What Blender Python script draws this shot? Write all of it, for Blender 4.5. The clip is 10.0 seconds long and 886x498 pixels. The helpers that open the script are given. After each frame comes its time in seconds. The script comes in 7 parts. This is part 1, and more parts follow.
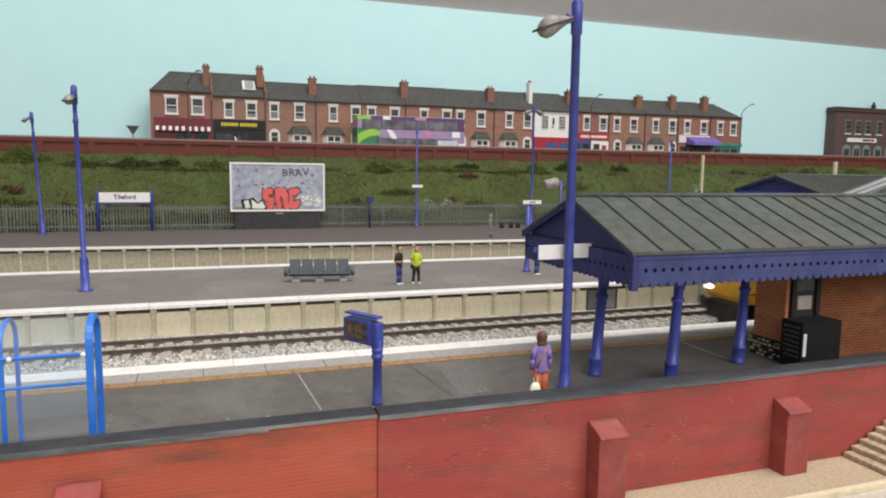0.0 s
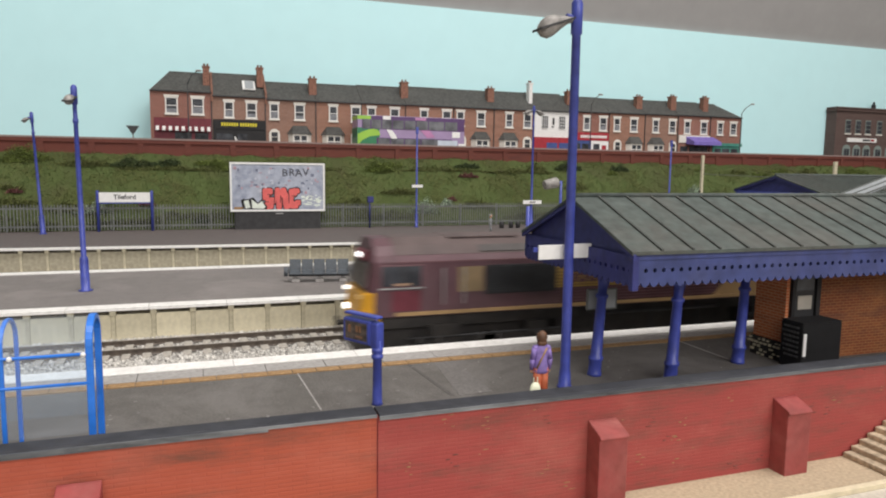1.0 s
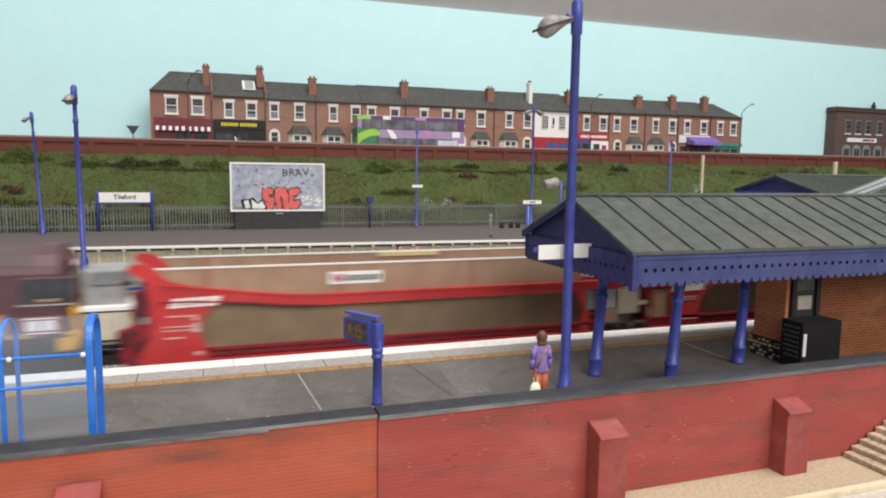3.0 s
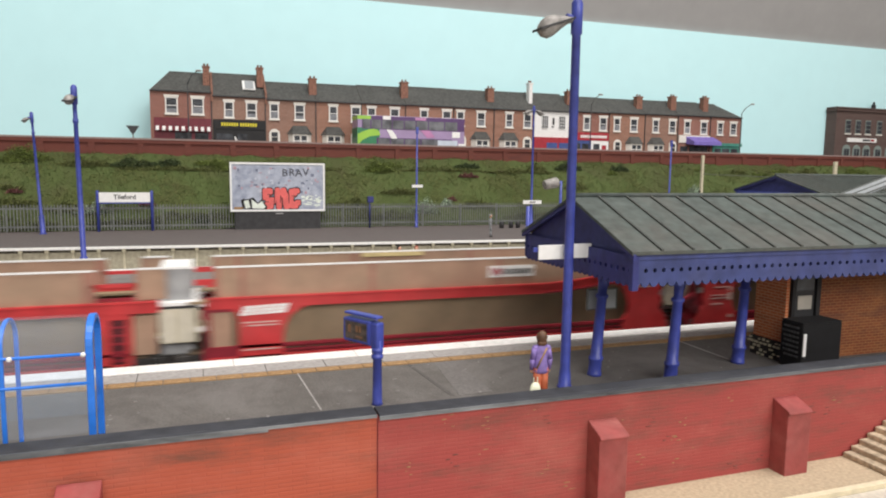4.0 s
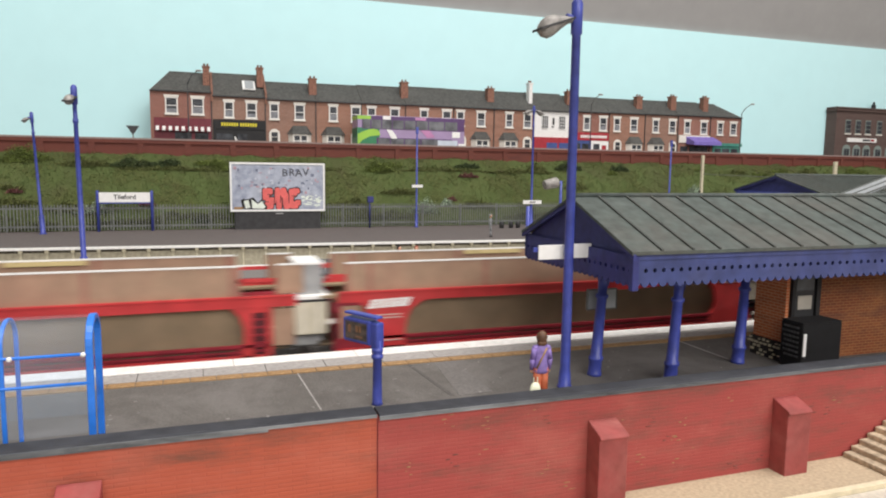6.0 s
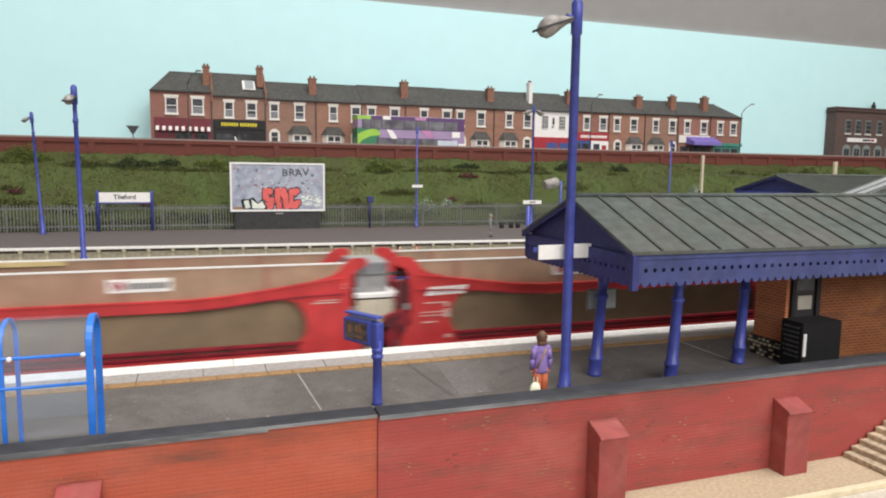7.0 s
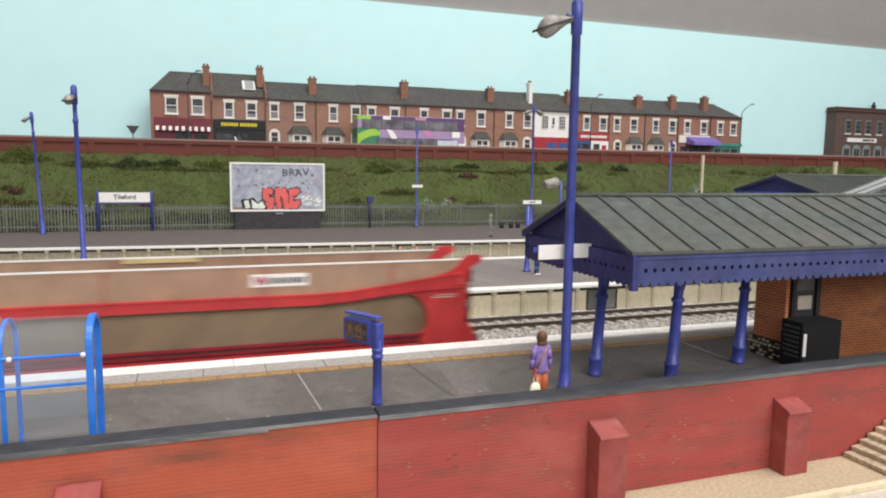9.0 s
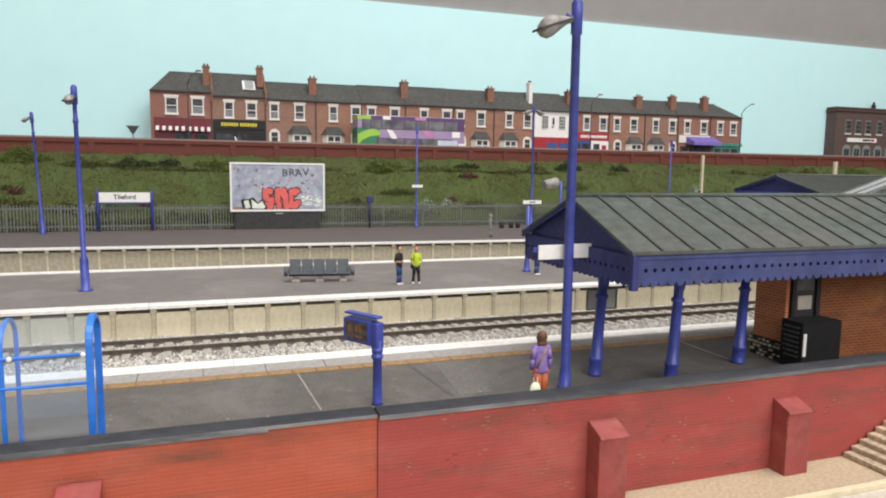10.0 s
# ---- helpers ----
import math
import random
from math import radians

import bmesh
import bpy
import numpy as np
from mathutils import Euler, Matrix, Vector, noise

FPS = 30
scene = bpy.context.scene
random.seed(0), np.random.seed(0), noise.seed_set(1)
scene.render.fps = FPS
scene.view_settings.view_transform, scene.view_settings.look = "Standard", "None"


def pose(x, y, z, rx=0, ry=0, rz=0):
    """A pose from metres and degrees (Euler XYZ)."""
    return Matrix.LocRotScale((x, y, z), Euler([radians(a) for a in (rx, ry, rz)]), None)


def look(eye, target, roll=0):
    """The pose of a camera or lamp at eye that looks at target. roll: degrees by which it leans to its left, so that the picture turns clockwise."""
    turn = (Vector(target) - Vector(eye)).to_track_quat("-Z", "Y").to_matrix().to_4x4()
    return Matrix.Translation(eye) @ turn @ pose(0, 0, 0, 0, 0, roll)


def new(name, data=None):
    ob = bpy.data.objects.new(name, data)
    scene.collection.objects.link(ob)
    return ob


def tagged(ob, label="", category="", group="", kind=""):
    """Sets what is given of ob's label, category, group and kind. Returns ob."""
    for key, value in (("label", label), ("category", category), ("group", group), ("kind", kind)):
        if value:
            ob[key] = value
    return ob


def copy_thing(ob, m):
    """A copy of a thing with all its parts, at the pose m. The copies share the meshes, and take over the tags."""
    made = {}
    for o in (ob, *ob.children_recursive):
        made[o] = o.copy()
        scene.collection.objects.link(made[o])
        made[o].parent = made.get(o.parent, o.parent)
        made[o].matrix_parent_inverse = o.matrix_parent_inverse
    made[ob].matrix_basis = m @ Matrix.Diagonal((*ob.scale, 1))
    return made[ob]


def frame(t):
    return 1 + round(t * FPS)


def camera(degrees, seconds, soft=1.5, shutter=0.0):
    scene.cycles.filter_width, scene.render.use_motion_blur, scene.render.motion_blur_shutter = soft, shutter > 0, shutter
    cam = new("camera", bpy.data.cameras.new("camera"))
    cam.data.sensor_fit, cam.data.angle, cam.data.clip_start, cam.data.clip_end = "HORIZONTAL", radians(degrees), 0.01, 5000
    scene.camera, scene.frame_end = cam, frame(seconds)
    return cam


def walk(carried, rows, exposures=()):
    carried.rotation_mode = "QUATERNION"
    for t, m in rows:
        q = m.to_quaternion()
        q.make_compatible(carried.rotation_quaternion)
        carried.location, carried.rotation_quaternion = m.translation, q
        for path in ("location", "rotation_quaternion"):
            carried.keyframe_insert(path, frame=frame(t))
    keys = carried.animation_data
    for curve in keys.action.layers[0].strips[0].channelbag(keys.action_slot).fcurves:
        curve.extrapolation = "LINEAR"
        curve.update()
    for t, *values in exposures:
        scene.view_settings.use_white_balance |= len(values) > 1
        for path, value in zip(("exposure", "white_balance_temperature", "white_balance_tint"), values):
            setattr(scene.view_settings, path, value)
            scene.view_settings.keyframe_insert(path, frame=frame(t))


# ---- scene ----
MM = 0.001
cam = camera(65.09, 10.0, 2.0, 0.6)
EYE = Vector((0, 0, 0.068))
WAY = Vector((0.33046, 0.93689, -0.11421))
VIEW = look(EYE, EYE + WAY, 0.749)
walk(cam, [(0, VIEW), (10, VIEW)], [(0, 0.0), (1.0, 0.0), (2.0, -0.04), (2.5, 0.10), (4.5, 0.185), (7.5, 0.20), (10, 0.17)])

# ---- light: a hobby room lit by unseen area lamps ----
world = bpy.data.worlds.new("room_air")
world.use_nodes = True
world.node_tree.nodes["Background"].inputs[0].default_value = (0.9, 0.95, 1.0, 1)
world.node_tree.nodes["Background"].inputs[1].default_value = 0.05
scene.world = world


def room_lamp(eye, target, sx, sy, watts, col):
    light = bpy.data.lights.new("room_light", "AREA")
    light.shape, light.size, light.size_y, light.energy = "RECTANGLE", sx, sy, watts
    light.color = col
    ob = new("room_light", light)
    ob.matrix_basis = look(eye, target)


# unseen area lamps, added: a wide one behind the viewer, one over the layout
room_lamp((0.4, -1.5, 0.95), (0.45, 0.5, 0.0), 2.2, 0.9, 31.8, (1.0, 0.957, 0.942))
room_lamp((0.35, 0.02, 1.46), (0.35, 0.14, 0.0), 1.6, 0.4, 21.5, (1.0, 0.957, 0.932))


# ---- materials ----
def mat(name, col, rough=0.7, var=0.15, scale=400.0, bump=0.0, metal=0.0, col2=None, stain=0.0, stain_col=(0.05, 0.045, 0.04), stretch=(1, 1, 1), island=0.0, dust=0.0, dust_col=(0.3, 0.28, 0.26), dust_scale=28.0, each=0.0):
    """Paint or surface with fine grain, broad stains and slight relief. Scales are per metre."""
    m = bpy.data.materials.new(name)
    m.use_nodes = True
    nt = m.node_tree
    n, l = nt.nodes, nt.links
    b = n["Principled BSDF"]
    b.inputs["Roughness"].default_value = rough
    b.inputs["Metallic"].default_value = metal
    tc = n.new("ShaderNodeTexCoord")
    mp = n.new("ShaderNodeMapping")
    mp.inputs["Scale"].default_value = stretch
    l.new(tc.outputs["Object"], mp.inputs["Vector"])
    fine = n.new("ShaderNodeTexNoise")
    fine.inputs["Scale"].default_value = scale
    fine.inputs["Detail"].default_value = 5
    l.new(mp.outputs[0], fine.inputs["Vector"])
    mix = n.new("ShaderNodeMix")
    mix.data_type = "RGBA"
    c2 = col2 or tuple(max(0, c * (1 - 2.2 * var)) for c in col)
    c1 = col if col2 else tuple(min(1, c * (1 + var)) for c in col)
    mix.inputs[6].default_value = (*c1, 1)
    mix.inputs[7].default_value = (*c2, 1)
    ramp = n.new("ShaderNodeMapRange")
    ramp.inputs[1].default_value, ramp.inputs[2].default_value = 0.3, 0.7
    l.new(fine.outputs[0], ramp.inputs[0])
    l.new(ramp.outputs[0], mix.inputs[0])
    out = mix.outputs[2]
    if stain:
        broad = n.new("ShaderNodeTexNoise")
        broad.inputs["Scale"].default_value = scale / 9
        broad.inputs["Detail"].default_value = 6
        broad.inputs["Roughness"].default_value = 0.65
        l.new(mp.outputs[0], broad.inputs["Vector"])
        r2 = n.new("ShaderNodeMapRange")
        r2.inputs[1].default_value, r2.inputs[2].default_value, r2.inputs[4].default_value = 0.46, 0.75, stain
        l.new(broad.outputs[0], r2.inputs[0])
        m2 = n.new("ShaderNodeMix")
        m2.data_type = "RGBA"
        m2.inputs[7].default_value = (*stain_col, 1)
        l.new(out, m2.inputs[6])
        l.new(r2.outputs[0], m2.inputs[0])
        out = m2.outputs[2]
    if dust:
        wide = n.new("ShaderNodeTexNoise")
        wide.inputs["Scale"].default_value, wide.inputs["Detail"].default_value, wide.inputs["Roughness"].default_value = dust_scale, 8, 0.7
        wide.inputs["Distortion"].default_value = 0.6
        l.new(mp.outputs[0], wide.inputs["Vector"])
        r4 = n.new("ShaderNodeMapRange")
        r4.inputs[1].default_value, r4.inputs[2].default_value, r4.inputs[4].default_value = 0.48, 0.72, dust
        l.new(wide.outputs[0], r4.inputs[0])
        m4 = n.new("ShaderNodeMix")
        m4.data_type = "RGBA"
        m4.inputs[7].default_value = (*dust_col, 1)
        l.new(out, m4.inputs[6])
        l.new(r4.outputs[0], m4.inputs[0])
        out = m4.outputs[2]
    if island:
        geo = n.new("ShaderNodeNewGeometry")
        hsv = n.new("ShaderNodeHueSaturation")
        r3 = n.new("ShaderNodeMapRange")
        r3.inputs[3].default_value, r3.inputs[4].default_value = 1 - island, 1 + island
        l.new(geo.outputs["Random Per Island"], r3.inputs[0])
        l.new(r3.outputs[0], hsv.inputs["Value"])
        l.new(out, hsv.inputs["Color"])
        out = hsv.outputs[0]
    if each:
        info, hsv2, r5 = n.new("ShaderNodeObjectInfo"), n.new("ShaderNodeHueSaturation"), n.new("ShaderNodeMapRange")
        r5.inputs[3].default_value, r5.inputs[4].default_value = 1 - each, 1 + each
        l.new(info.outputs["Random"], r5.inputs[0])
        l.new(r5.outputs[0], hsv2.inputs["Value"])
        l.new(out, hsv2.inputs["Color"])
        out = hsv2.outputs[0]
    l.new(out, b.inputs["Base Color"])
    if bump:
        bp = n.new("ShaderNodeBump")
        bp.inputs["Strength"].default_value = bump
        bp.inputs["Distance"].default_value = 0.0006
        l.new(fine.outputs[0], bp.inputs["Height"])
        l.new(bp.outputs[0], b.inputs["Normal"])
    return m


def brick_mat(name, c1, c2, mortar, wide, high, swap, depth=0.5, stain=0.3, stain_col=(0.05, 0.02, 0.02), joint=0.18, fade=0.0, fade_col=(0.5, 0.2, 0.17)):
    """Embossed brick courses on an upright face. swap: which axes run along and up."""
    m = mat(name, c1, 0.75)
    nt = m.node_tree
    n, l = nt.nodes, nt.links
    for old in list(n):
        if old.type in ("TEX_NOISE", "MIX", "MAP_RANGE"):
            n.remove(old)
    b = n["Principled BSDF"]
    tc = n.new("ShaderNodeTexCoord")
    sep, com = n.new("ShaderNodeSeparateXYZ"), n.new("ShaderNodeCombineXYZ")
    l.new(tc.outputs["Object"], sep.inputs[0])
    l.new(sep.outputs[swap[0]], com.inputs[0])
    l.new(sep.outputs[swap[1]], com.inputs[1])
    br = n.new("ShaderNodeTexBrick")
    br.inputs["Scale"].default_value = 1.0
    br.inputs["Brick Width"].default_value = wide * MM
    br.inputs["Row Height"].default_value = high * MM
    br.inputs["Mortar Size"].default_value = joint * high * MM
    br.inputs["Mortar Smooth"].default_value = 0.6
    br.inputs["Color1"].default_value, br.inputs["Color2"].default_value, br.inputs["Mortar"].default_value = (*c1, 1), (*c2, 1), (*mortar, 1)
    l.new(com.outputs[0], br.inputs["Vector"])
    nz = n.new("ShaderNodeTexNoise")
    nz.inputs["Scale"].default_value, nz.inputs["Detail"].default_value, nz.inputs["Roughness"].default_value = 50, 9, 0.74
    mp1 = n.new("ShaderNodeMapping")
    mp1.inputs["Scale"].default_value = (0.6, 0.6, 3.2)
    l.new(tc.outputs["Object"], mp1.inputs["Vector"])
    l.new(mp1.outputs[0], nz.inputs["Vector"])
    mr = n.new("ShaderNodeMapRange")
    mr.inputs[1].default_value, mr.inputs[2].default_value, mr.inputs[4].default_value = 0.48, 0.68, stain
    l.new(nz.outputs[0], mr.inputs[0])
    mx = n.new("ShaderNodeMix")
    mx.data_type = "RGBA"
    mx.inputs[7].default_value = (*stain_col, 1)
    l.new(br.outputs["Color"], mx.inputs[6])
    l.new(mr.outputs[0], mx.inputs[0])
    nz2 = n.new("ShaderNodeTexNoise")
    nz2.inputs["Scale"].default_value, nz2.inputs["Detail"].default_value, nz2.inputs["Roughness"].default_value = 21, 9, 0.72
    mp2 = n.new("ShaderNodeMapping")
    mp2.inputs["Location"].default_value = (0.37, 0.21, 0.9)
    mp2.inputs["Scale"].default_value = (1, 1, 1.8)
    l.new(tc.outputs["Object"], mp2.inputs["Vector"])
    l.new(mp2.outputs[0], nz2.inputs["Vector"])
    mr2 = n.new("ShaderNodeMapRange")
    mr2.inputs[1].default_value, mr2.inputs[2].default_value, mr2.inputs[4].default_value = 0.5, 0.8, fade
    l.new(nz2.outputs[0], mr2.inputs[0])
    mx2 = n.new("ShaderNodeMix")
    mx2.data_type = "RGBA"
    mx2.inputs[7].default_value = (*fade_col, 1)
    l.new(mx.outputs[2], mx2.inputs[6])
    l.new(mr2.outputs[0], mx2.inputs[0])
    l.new(mx2.outputs[2], b.inputs["Base Color"])
    inv = n.new("ShaderNodeMath")
    inv.operation = "SUBTRACT"
    inv.inputs[0].default_value = 1.0
    l.new(br.outputs["Fac"], inv.inputs[1])
    bp = n.new("ShaderNodeBump")
    bp.inputs["Strength"].default_value, bp.inputs["Distance"].default_value = depth, 0.0003
    l.new(inv.outputs[0], bp.inputs["Height"])
    l.new(bp.outputs[0], b.inputs["Normal"])
    return m


def glass_mat(name, tint=(0.9, 0.95, 1.0), clear=0.8, rough=0.08):
    m = bpy.data.materials.new(name)
    m.use_nodes = True
    n, l = m.node_tree.nodes, m.node_tree.links
    b = n["Principled BSDF"]
    b.inputs["Base Color"].default_value = (*tint, 1)
    b.inputs["Roughness"].default_value = rough
    t = n.new("ShaderNodeBsdfTransparent")
    t.inputs[0].default_value = (*tint, 1)
    mx = n.new("ShaderNodeMixShader")
    mx.inputs[0].default_value = clear
    l.new(b.outputs[0], mx.inputs[1])
    l.new(t.outputs[0], mx.inputs[2])
    l.new(mx.outputs[0], n["Material Output"].inputs[0])
    return m


def glow_mat(name, col, strength):
    m = mat(name, col, 0.5)
    b = m.node_tree.nodes["Principled BSDF"]
    b.inputs["Emission Color"].default_value = (*col, 1)
    b.inputs["Emission Strength"].default_value = strength
    return m


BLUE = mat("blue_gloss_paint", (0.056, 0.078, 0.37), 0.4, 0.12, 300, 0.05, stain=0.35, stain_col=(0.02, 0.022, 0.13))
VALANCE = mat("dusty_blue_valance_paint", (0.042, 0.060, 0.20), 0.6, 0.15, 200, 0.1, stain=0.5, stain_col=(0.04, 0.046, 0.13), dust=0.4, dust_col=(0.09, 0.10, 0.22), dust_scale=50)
# also holds the shade of the canopy's gable end and underside in its colour
BLUE_DARK = mat("dark_and_shaded_blue_paint", (0.028, 0.034, 0.17), 0.6, 0.12, 300, 0.1, stain=0.3, stain_col=(0.02, 0.02, 0.1))
AZURE = mat("azure_shelter_paint", (0.025, 0.19, 0.72), 0.35, 0.08, 300)
ASPHALT = mat("platform_tarmac", (0.128, 0.119, 0.109), 0.85, 0.13, 1400, 0.3, stain=0.6, stain_col=(0.068, 0.062, 0.056), dust=0.85, dust_col=(0.20, 0.188, 0.178), dust_scale=22)
ASPHALT_PALE = mat("worn_platform_tarmac", (0.195, 0.178, 0.17), 0.85, 0.08, 1300, 0.2, stain=0.4, stain_col=(0.12, 0.108, 0.105), dust=0.85, dust_col=(0.26, 0.235, 0.225), dust_scale=20)
ASPHALT_FAR = mat("brown_far_tarmac", (0.135, 0.115, 0.11), 0.85, 0.1, 900, 0.2, stain=0.4, stain_col=(0.09, 0.08, 0.078))
WHITE_EDGE = mat("white_edge_paint", (0.84, 0.83, 0.80), 0.7, 0.06, 500, 0.1, dust=0.25, dust_col=(0.55, 0.52, 0.47), dust_scale=60, stain=0.2, stain_col=(0.42, 0.40, 0.36))
SLAB = mat("grey_edge_slab", (0.36, 0.345, 0.33), 0.85, 0.1, 700, 0.15, stain=0.3, stain_col=(0.2, 0.19, 0.17))
TAN = mat("tan_tactile_slab", (0.36, 0.22, 0.10), 0.85, 0.15, 700, 0.15, stain=0.4, stain_col=(0.2, 0.13, 0.07))
CONCRETE = mat("cream_concrete_panel", (0.74, 0.68, 0.50), 0.85, 0.06, 500, 0.15, stain=0.3, stain_col=(0.46, 0.41, 0.28), dust=0.4, dust_col=(0.50, 0.44, 0.30), dust_scale=40, each=0.08)
SHADOW_BOARD = mat("painted_shade_strip", (0.13, 0.115, 0.085), 0.9, 0.2, 400)
CONC_POST = mat("concrete_post", (0.60, 0.55, 0.40), 0.85, 0.1, 500, 0.15, stain=0.4, stain_col=(0.25, 0.22, 0.15))
BALLAST = mat("limestone_ballast", (0.58, 0.56, 0.52), 0.9, 0.15, 900, 0.3, island=0.4)
BALLAST_BED = mat("ballast_bed", (0.40, 0.38, 0.35), 0.95, 0.35, 700, 0.8)
RAIL = mat("rusty_rail", (0.10, 0.078, 0.06), 0.6, 0.2, 500)
RAIL_TOP = mat("worn_rail_head", (0.40, 0.37, 0.33), 0.45, 0.15, 500, metal=0.25)
SLEEPER = mat("concrete_sleeper", (0.44, 0.41, 0.36), 0.9, 0.15, 600, 0.2)
FENCE = mat("galvanised_steel", (0.15, 0.16, 0.15), 0.65, 0.15, 500)
GRASS = mat("static_grass", (0.085, 0.116, 0.031), 0.95, 0.3, 420, 0.5, col2=(0.064, 0.090, 0.026), stain=0.5, stain_col=(0.10, 0.10, 0.032), dust=0.85, dust_col=(0.066, 0.056, 0.026), dust_scale=11)
BLADE = mat("grass_tuft", (0.105, 0.140, 0.036), 0.9, 0.2, 60, col2=(0.076, 0.105, 0.03), stain=0.5, stain_col=(0.125, 0.12, 0.042), island=0.10, dust=0.9, dust_col=(0.105, 0.088, 0.04), dust_scale=11)
LEAF = mat("bush_leaf", (0.125, 0.165, 0.034), 0.9, 0.2, 120, island=0.25, stain=0.4, stain_col=(0.08, 0.11, 0.025))
LEAF_OLIVE = mat("olive_bush_leaf", (0.115, 0.132, 0.038), 0.9, 0.2, 200, island=0.18, dust=0.6, dust_col=(0.095, 0.085, 0.034), dust_scale=14)
LEAF_DARK = mat("dark_bush_leaf", (0.048, 0.072, 0.024), 0.9, 0.2, 200, island=0.4)
LEAF_WHITE = mat("pale_blossom", (0.34, 0.43, 0.31), 0.9, 0.2, 200, island=0.3, dust=0.95, dust_col=(0.085, 0.11, 0.03), dust_scale=110)
LEAF_PINK = mat("pink_blossom", (0.17, 0.062, 0.06), 0.9, 0.2, 200, island=0.25, dust=0.9, dust_col=(0.09, 0.085, 0.03), dust_scale=90)
WALL_BRICK = brick_mat("retaining_wall_brick", (0.145, 0.034, 0.021), (0.125, 0.029, 0.019), (0.14, 0.042, 0.028), 3, 1, (0, 2), 0.4, 0.4)
WALL_CAP = mat("retaining_wall_cap", (0.30, 0.22, 0.20), 0.85, 0.1, 400, 0.1)
RED_BRICK = brick_mat("front_wall_brick", (0.34, 0.058, 0.05), (0.33, 0.056, 0.048), (0.325, 0.057, 0.05), 6.5, 1.05, (0, 2), 0.3, 0.85, (0.17, 0.06, 0.045), 0.2, 0.75, (0.43, 0.13, 0.10))
RED_BRICK_B = brick_mat("front_wall_brick_orange", (0.42, 0.088, 0.046), (0.40, 0.082, 0.044), (0.395, 0.084, 0.047), 6.5, 1.05, (0, 2), 0.35, 0.9, (0.18, 0.065, 0.042), 0.2, 0.75, (0.50, 0.145, 0.10))
BUTTRESS = mat("buttress_red_paint", (0.31, 0.055, 0.052), 0.7, 0.1, 250, 0.2, stain=0.6, stain_col=(0.16, 0.06, 0.045), dust=0.45, dust_col=(0.40, 0.14, 0.12), dust_scale=60)
COPING = mat("slate_coping", (0.024, 0.026, 0.034), 0.8, 0.15, 250, 0.15, stain=0.45, stain_col=(0.065, 0.066, 0.075), dust=0.4, dust_col=(0.08, 0.082, 0.09), dust_scale=40)
COPING_EDGE = mat("coping_worn_edge", (0.085, 0.095, 0.105), 0.5, 0.2, 200, 0.1, stain=0.6, stain_col=(0.035, 0.037, 0.045), dust=0.95, dust_col=(0.34, 0.36, 0.37), dust_scale=26, stretch=(0.35, 1, 2.5))
SAND = mat("sandy_path", (0.46, 0.37, 0.25), 0.95, 0.1, 900, 0.35, stain=0.3, stain_col=(0.40, 0.32, 0.22))
CREAM = mat("cream_kerb", (0.68, 0.60, 0.42), 0.8, 0.06, 400)
ROOF_LEAD = mat("lead_sheet_roof", (0.066, 0.084, 0.076), 0.6, 0.2, 260, 0.15, stain=0.6, stain_col=(0.10, 0.122, 0.115), dust=0.6, dust_col=(0.098, 0.082, 0.07), dust_scale=24)
ROOF_SEAM = mat("lead_roll_seam", (0.052, 0.058, 0.052), 0.6, 0.15, 300, stain=0.6, stain_col=(0.10, 0.085, 0.07))
ROOF_SLATE = mat("slate_roof", (0.075, 0.075, 0.07), 0.8, 0.2, 300, 0.2, stain=0.4, stain_col=(0.12, 0.12, 0.11))
SKY_PAINT = mat("sky_blue_backdrop_paint", (0.55, 0.84, 0.87), 0.9, 0.01, 30, stain=0.25, stain_col=(0.62, 0.88, 0.90))
GREY_WALL = mat("grey_ceiling_paint", (0.36, 0.352, 0.345), 0.9, 0.02, 40, stain=0.15, stain_col=(0.30, 0.29, 0.28))
ROOM = mat("room_plaster", (0.72, 0.70, 0.66), 0.9, 0.03, 20)
WHITE = mat("white_paint", (0.82, 0.82, 0.80), 0.5, 0.03, 300)
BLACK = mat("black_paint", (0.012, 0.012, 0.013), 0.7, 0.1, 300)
CHARCOAL = mat("charcoal_panel", (0.03, 0.03, 0.032), 0.6, 0.15, 200, stain=0.3, stain_col=(0.05, 0.05, 0.05))
SEAT_GREY = mat("perforated_grey_metal", (0.085, 0.10, 0.115), 0.5, 0.2, 1500, 0.3)
STEEL = mat("brushed_steel", (0.4, 0.4, 0.4), 0.4, 0.1, 500, metal=0.7)
LANTERN = mat("grey_lantern", (0.30, 0.285, 0.265), 0.5, 0.2, 400, 0.2)
PANE = mat("window_glass_grey", (0.06, 0.065, 0.075), 0.15, 0.3, 120)
CLEAR = glass_mat("clear_acrylic", (0.94, 0.97, 1.0), 0.95, 0.15)
SMOKED = glass_mat("grey_glazing", (0.62, 0.66, 0.68), 0.5, 0.2)


# ---- building blocks; all lengths below are in millimetres ----
def box(bm, x0, x1, y0, y1, z0, z1, mi=0):
    v = [bm.verts.new((x * MM, y * MM, z * MM)) for x in (x0, x1) for y in (y0, y1) for z in (z0, z1)]
    for q in ((0, 1, 3, 2), (4, 6, 7, 5), (0, 4, 5, 1), (2, 3, 7, 6), (0, 2, 6, 4), (1, 5, 7, 3)):
        bm.faces.new([v[i] for i in q]).material_index = mi
    return v


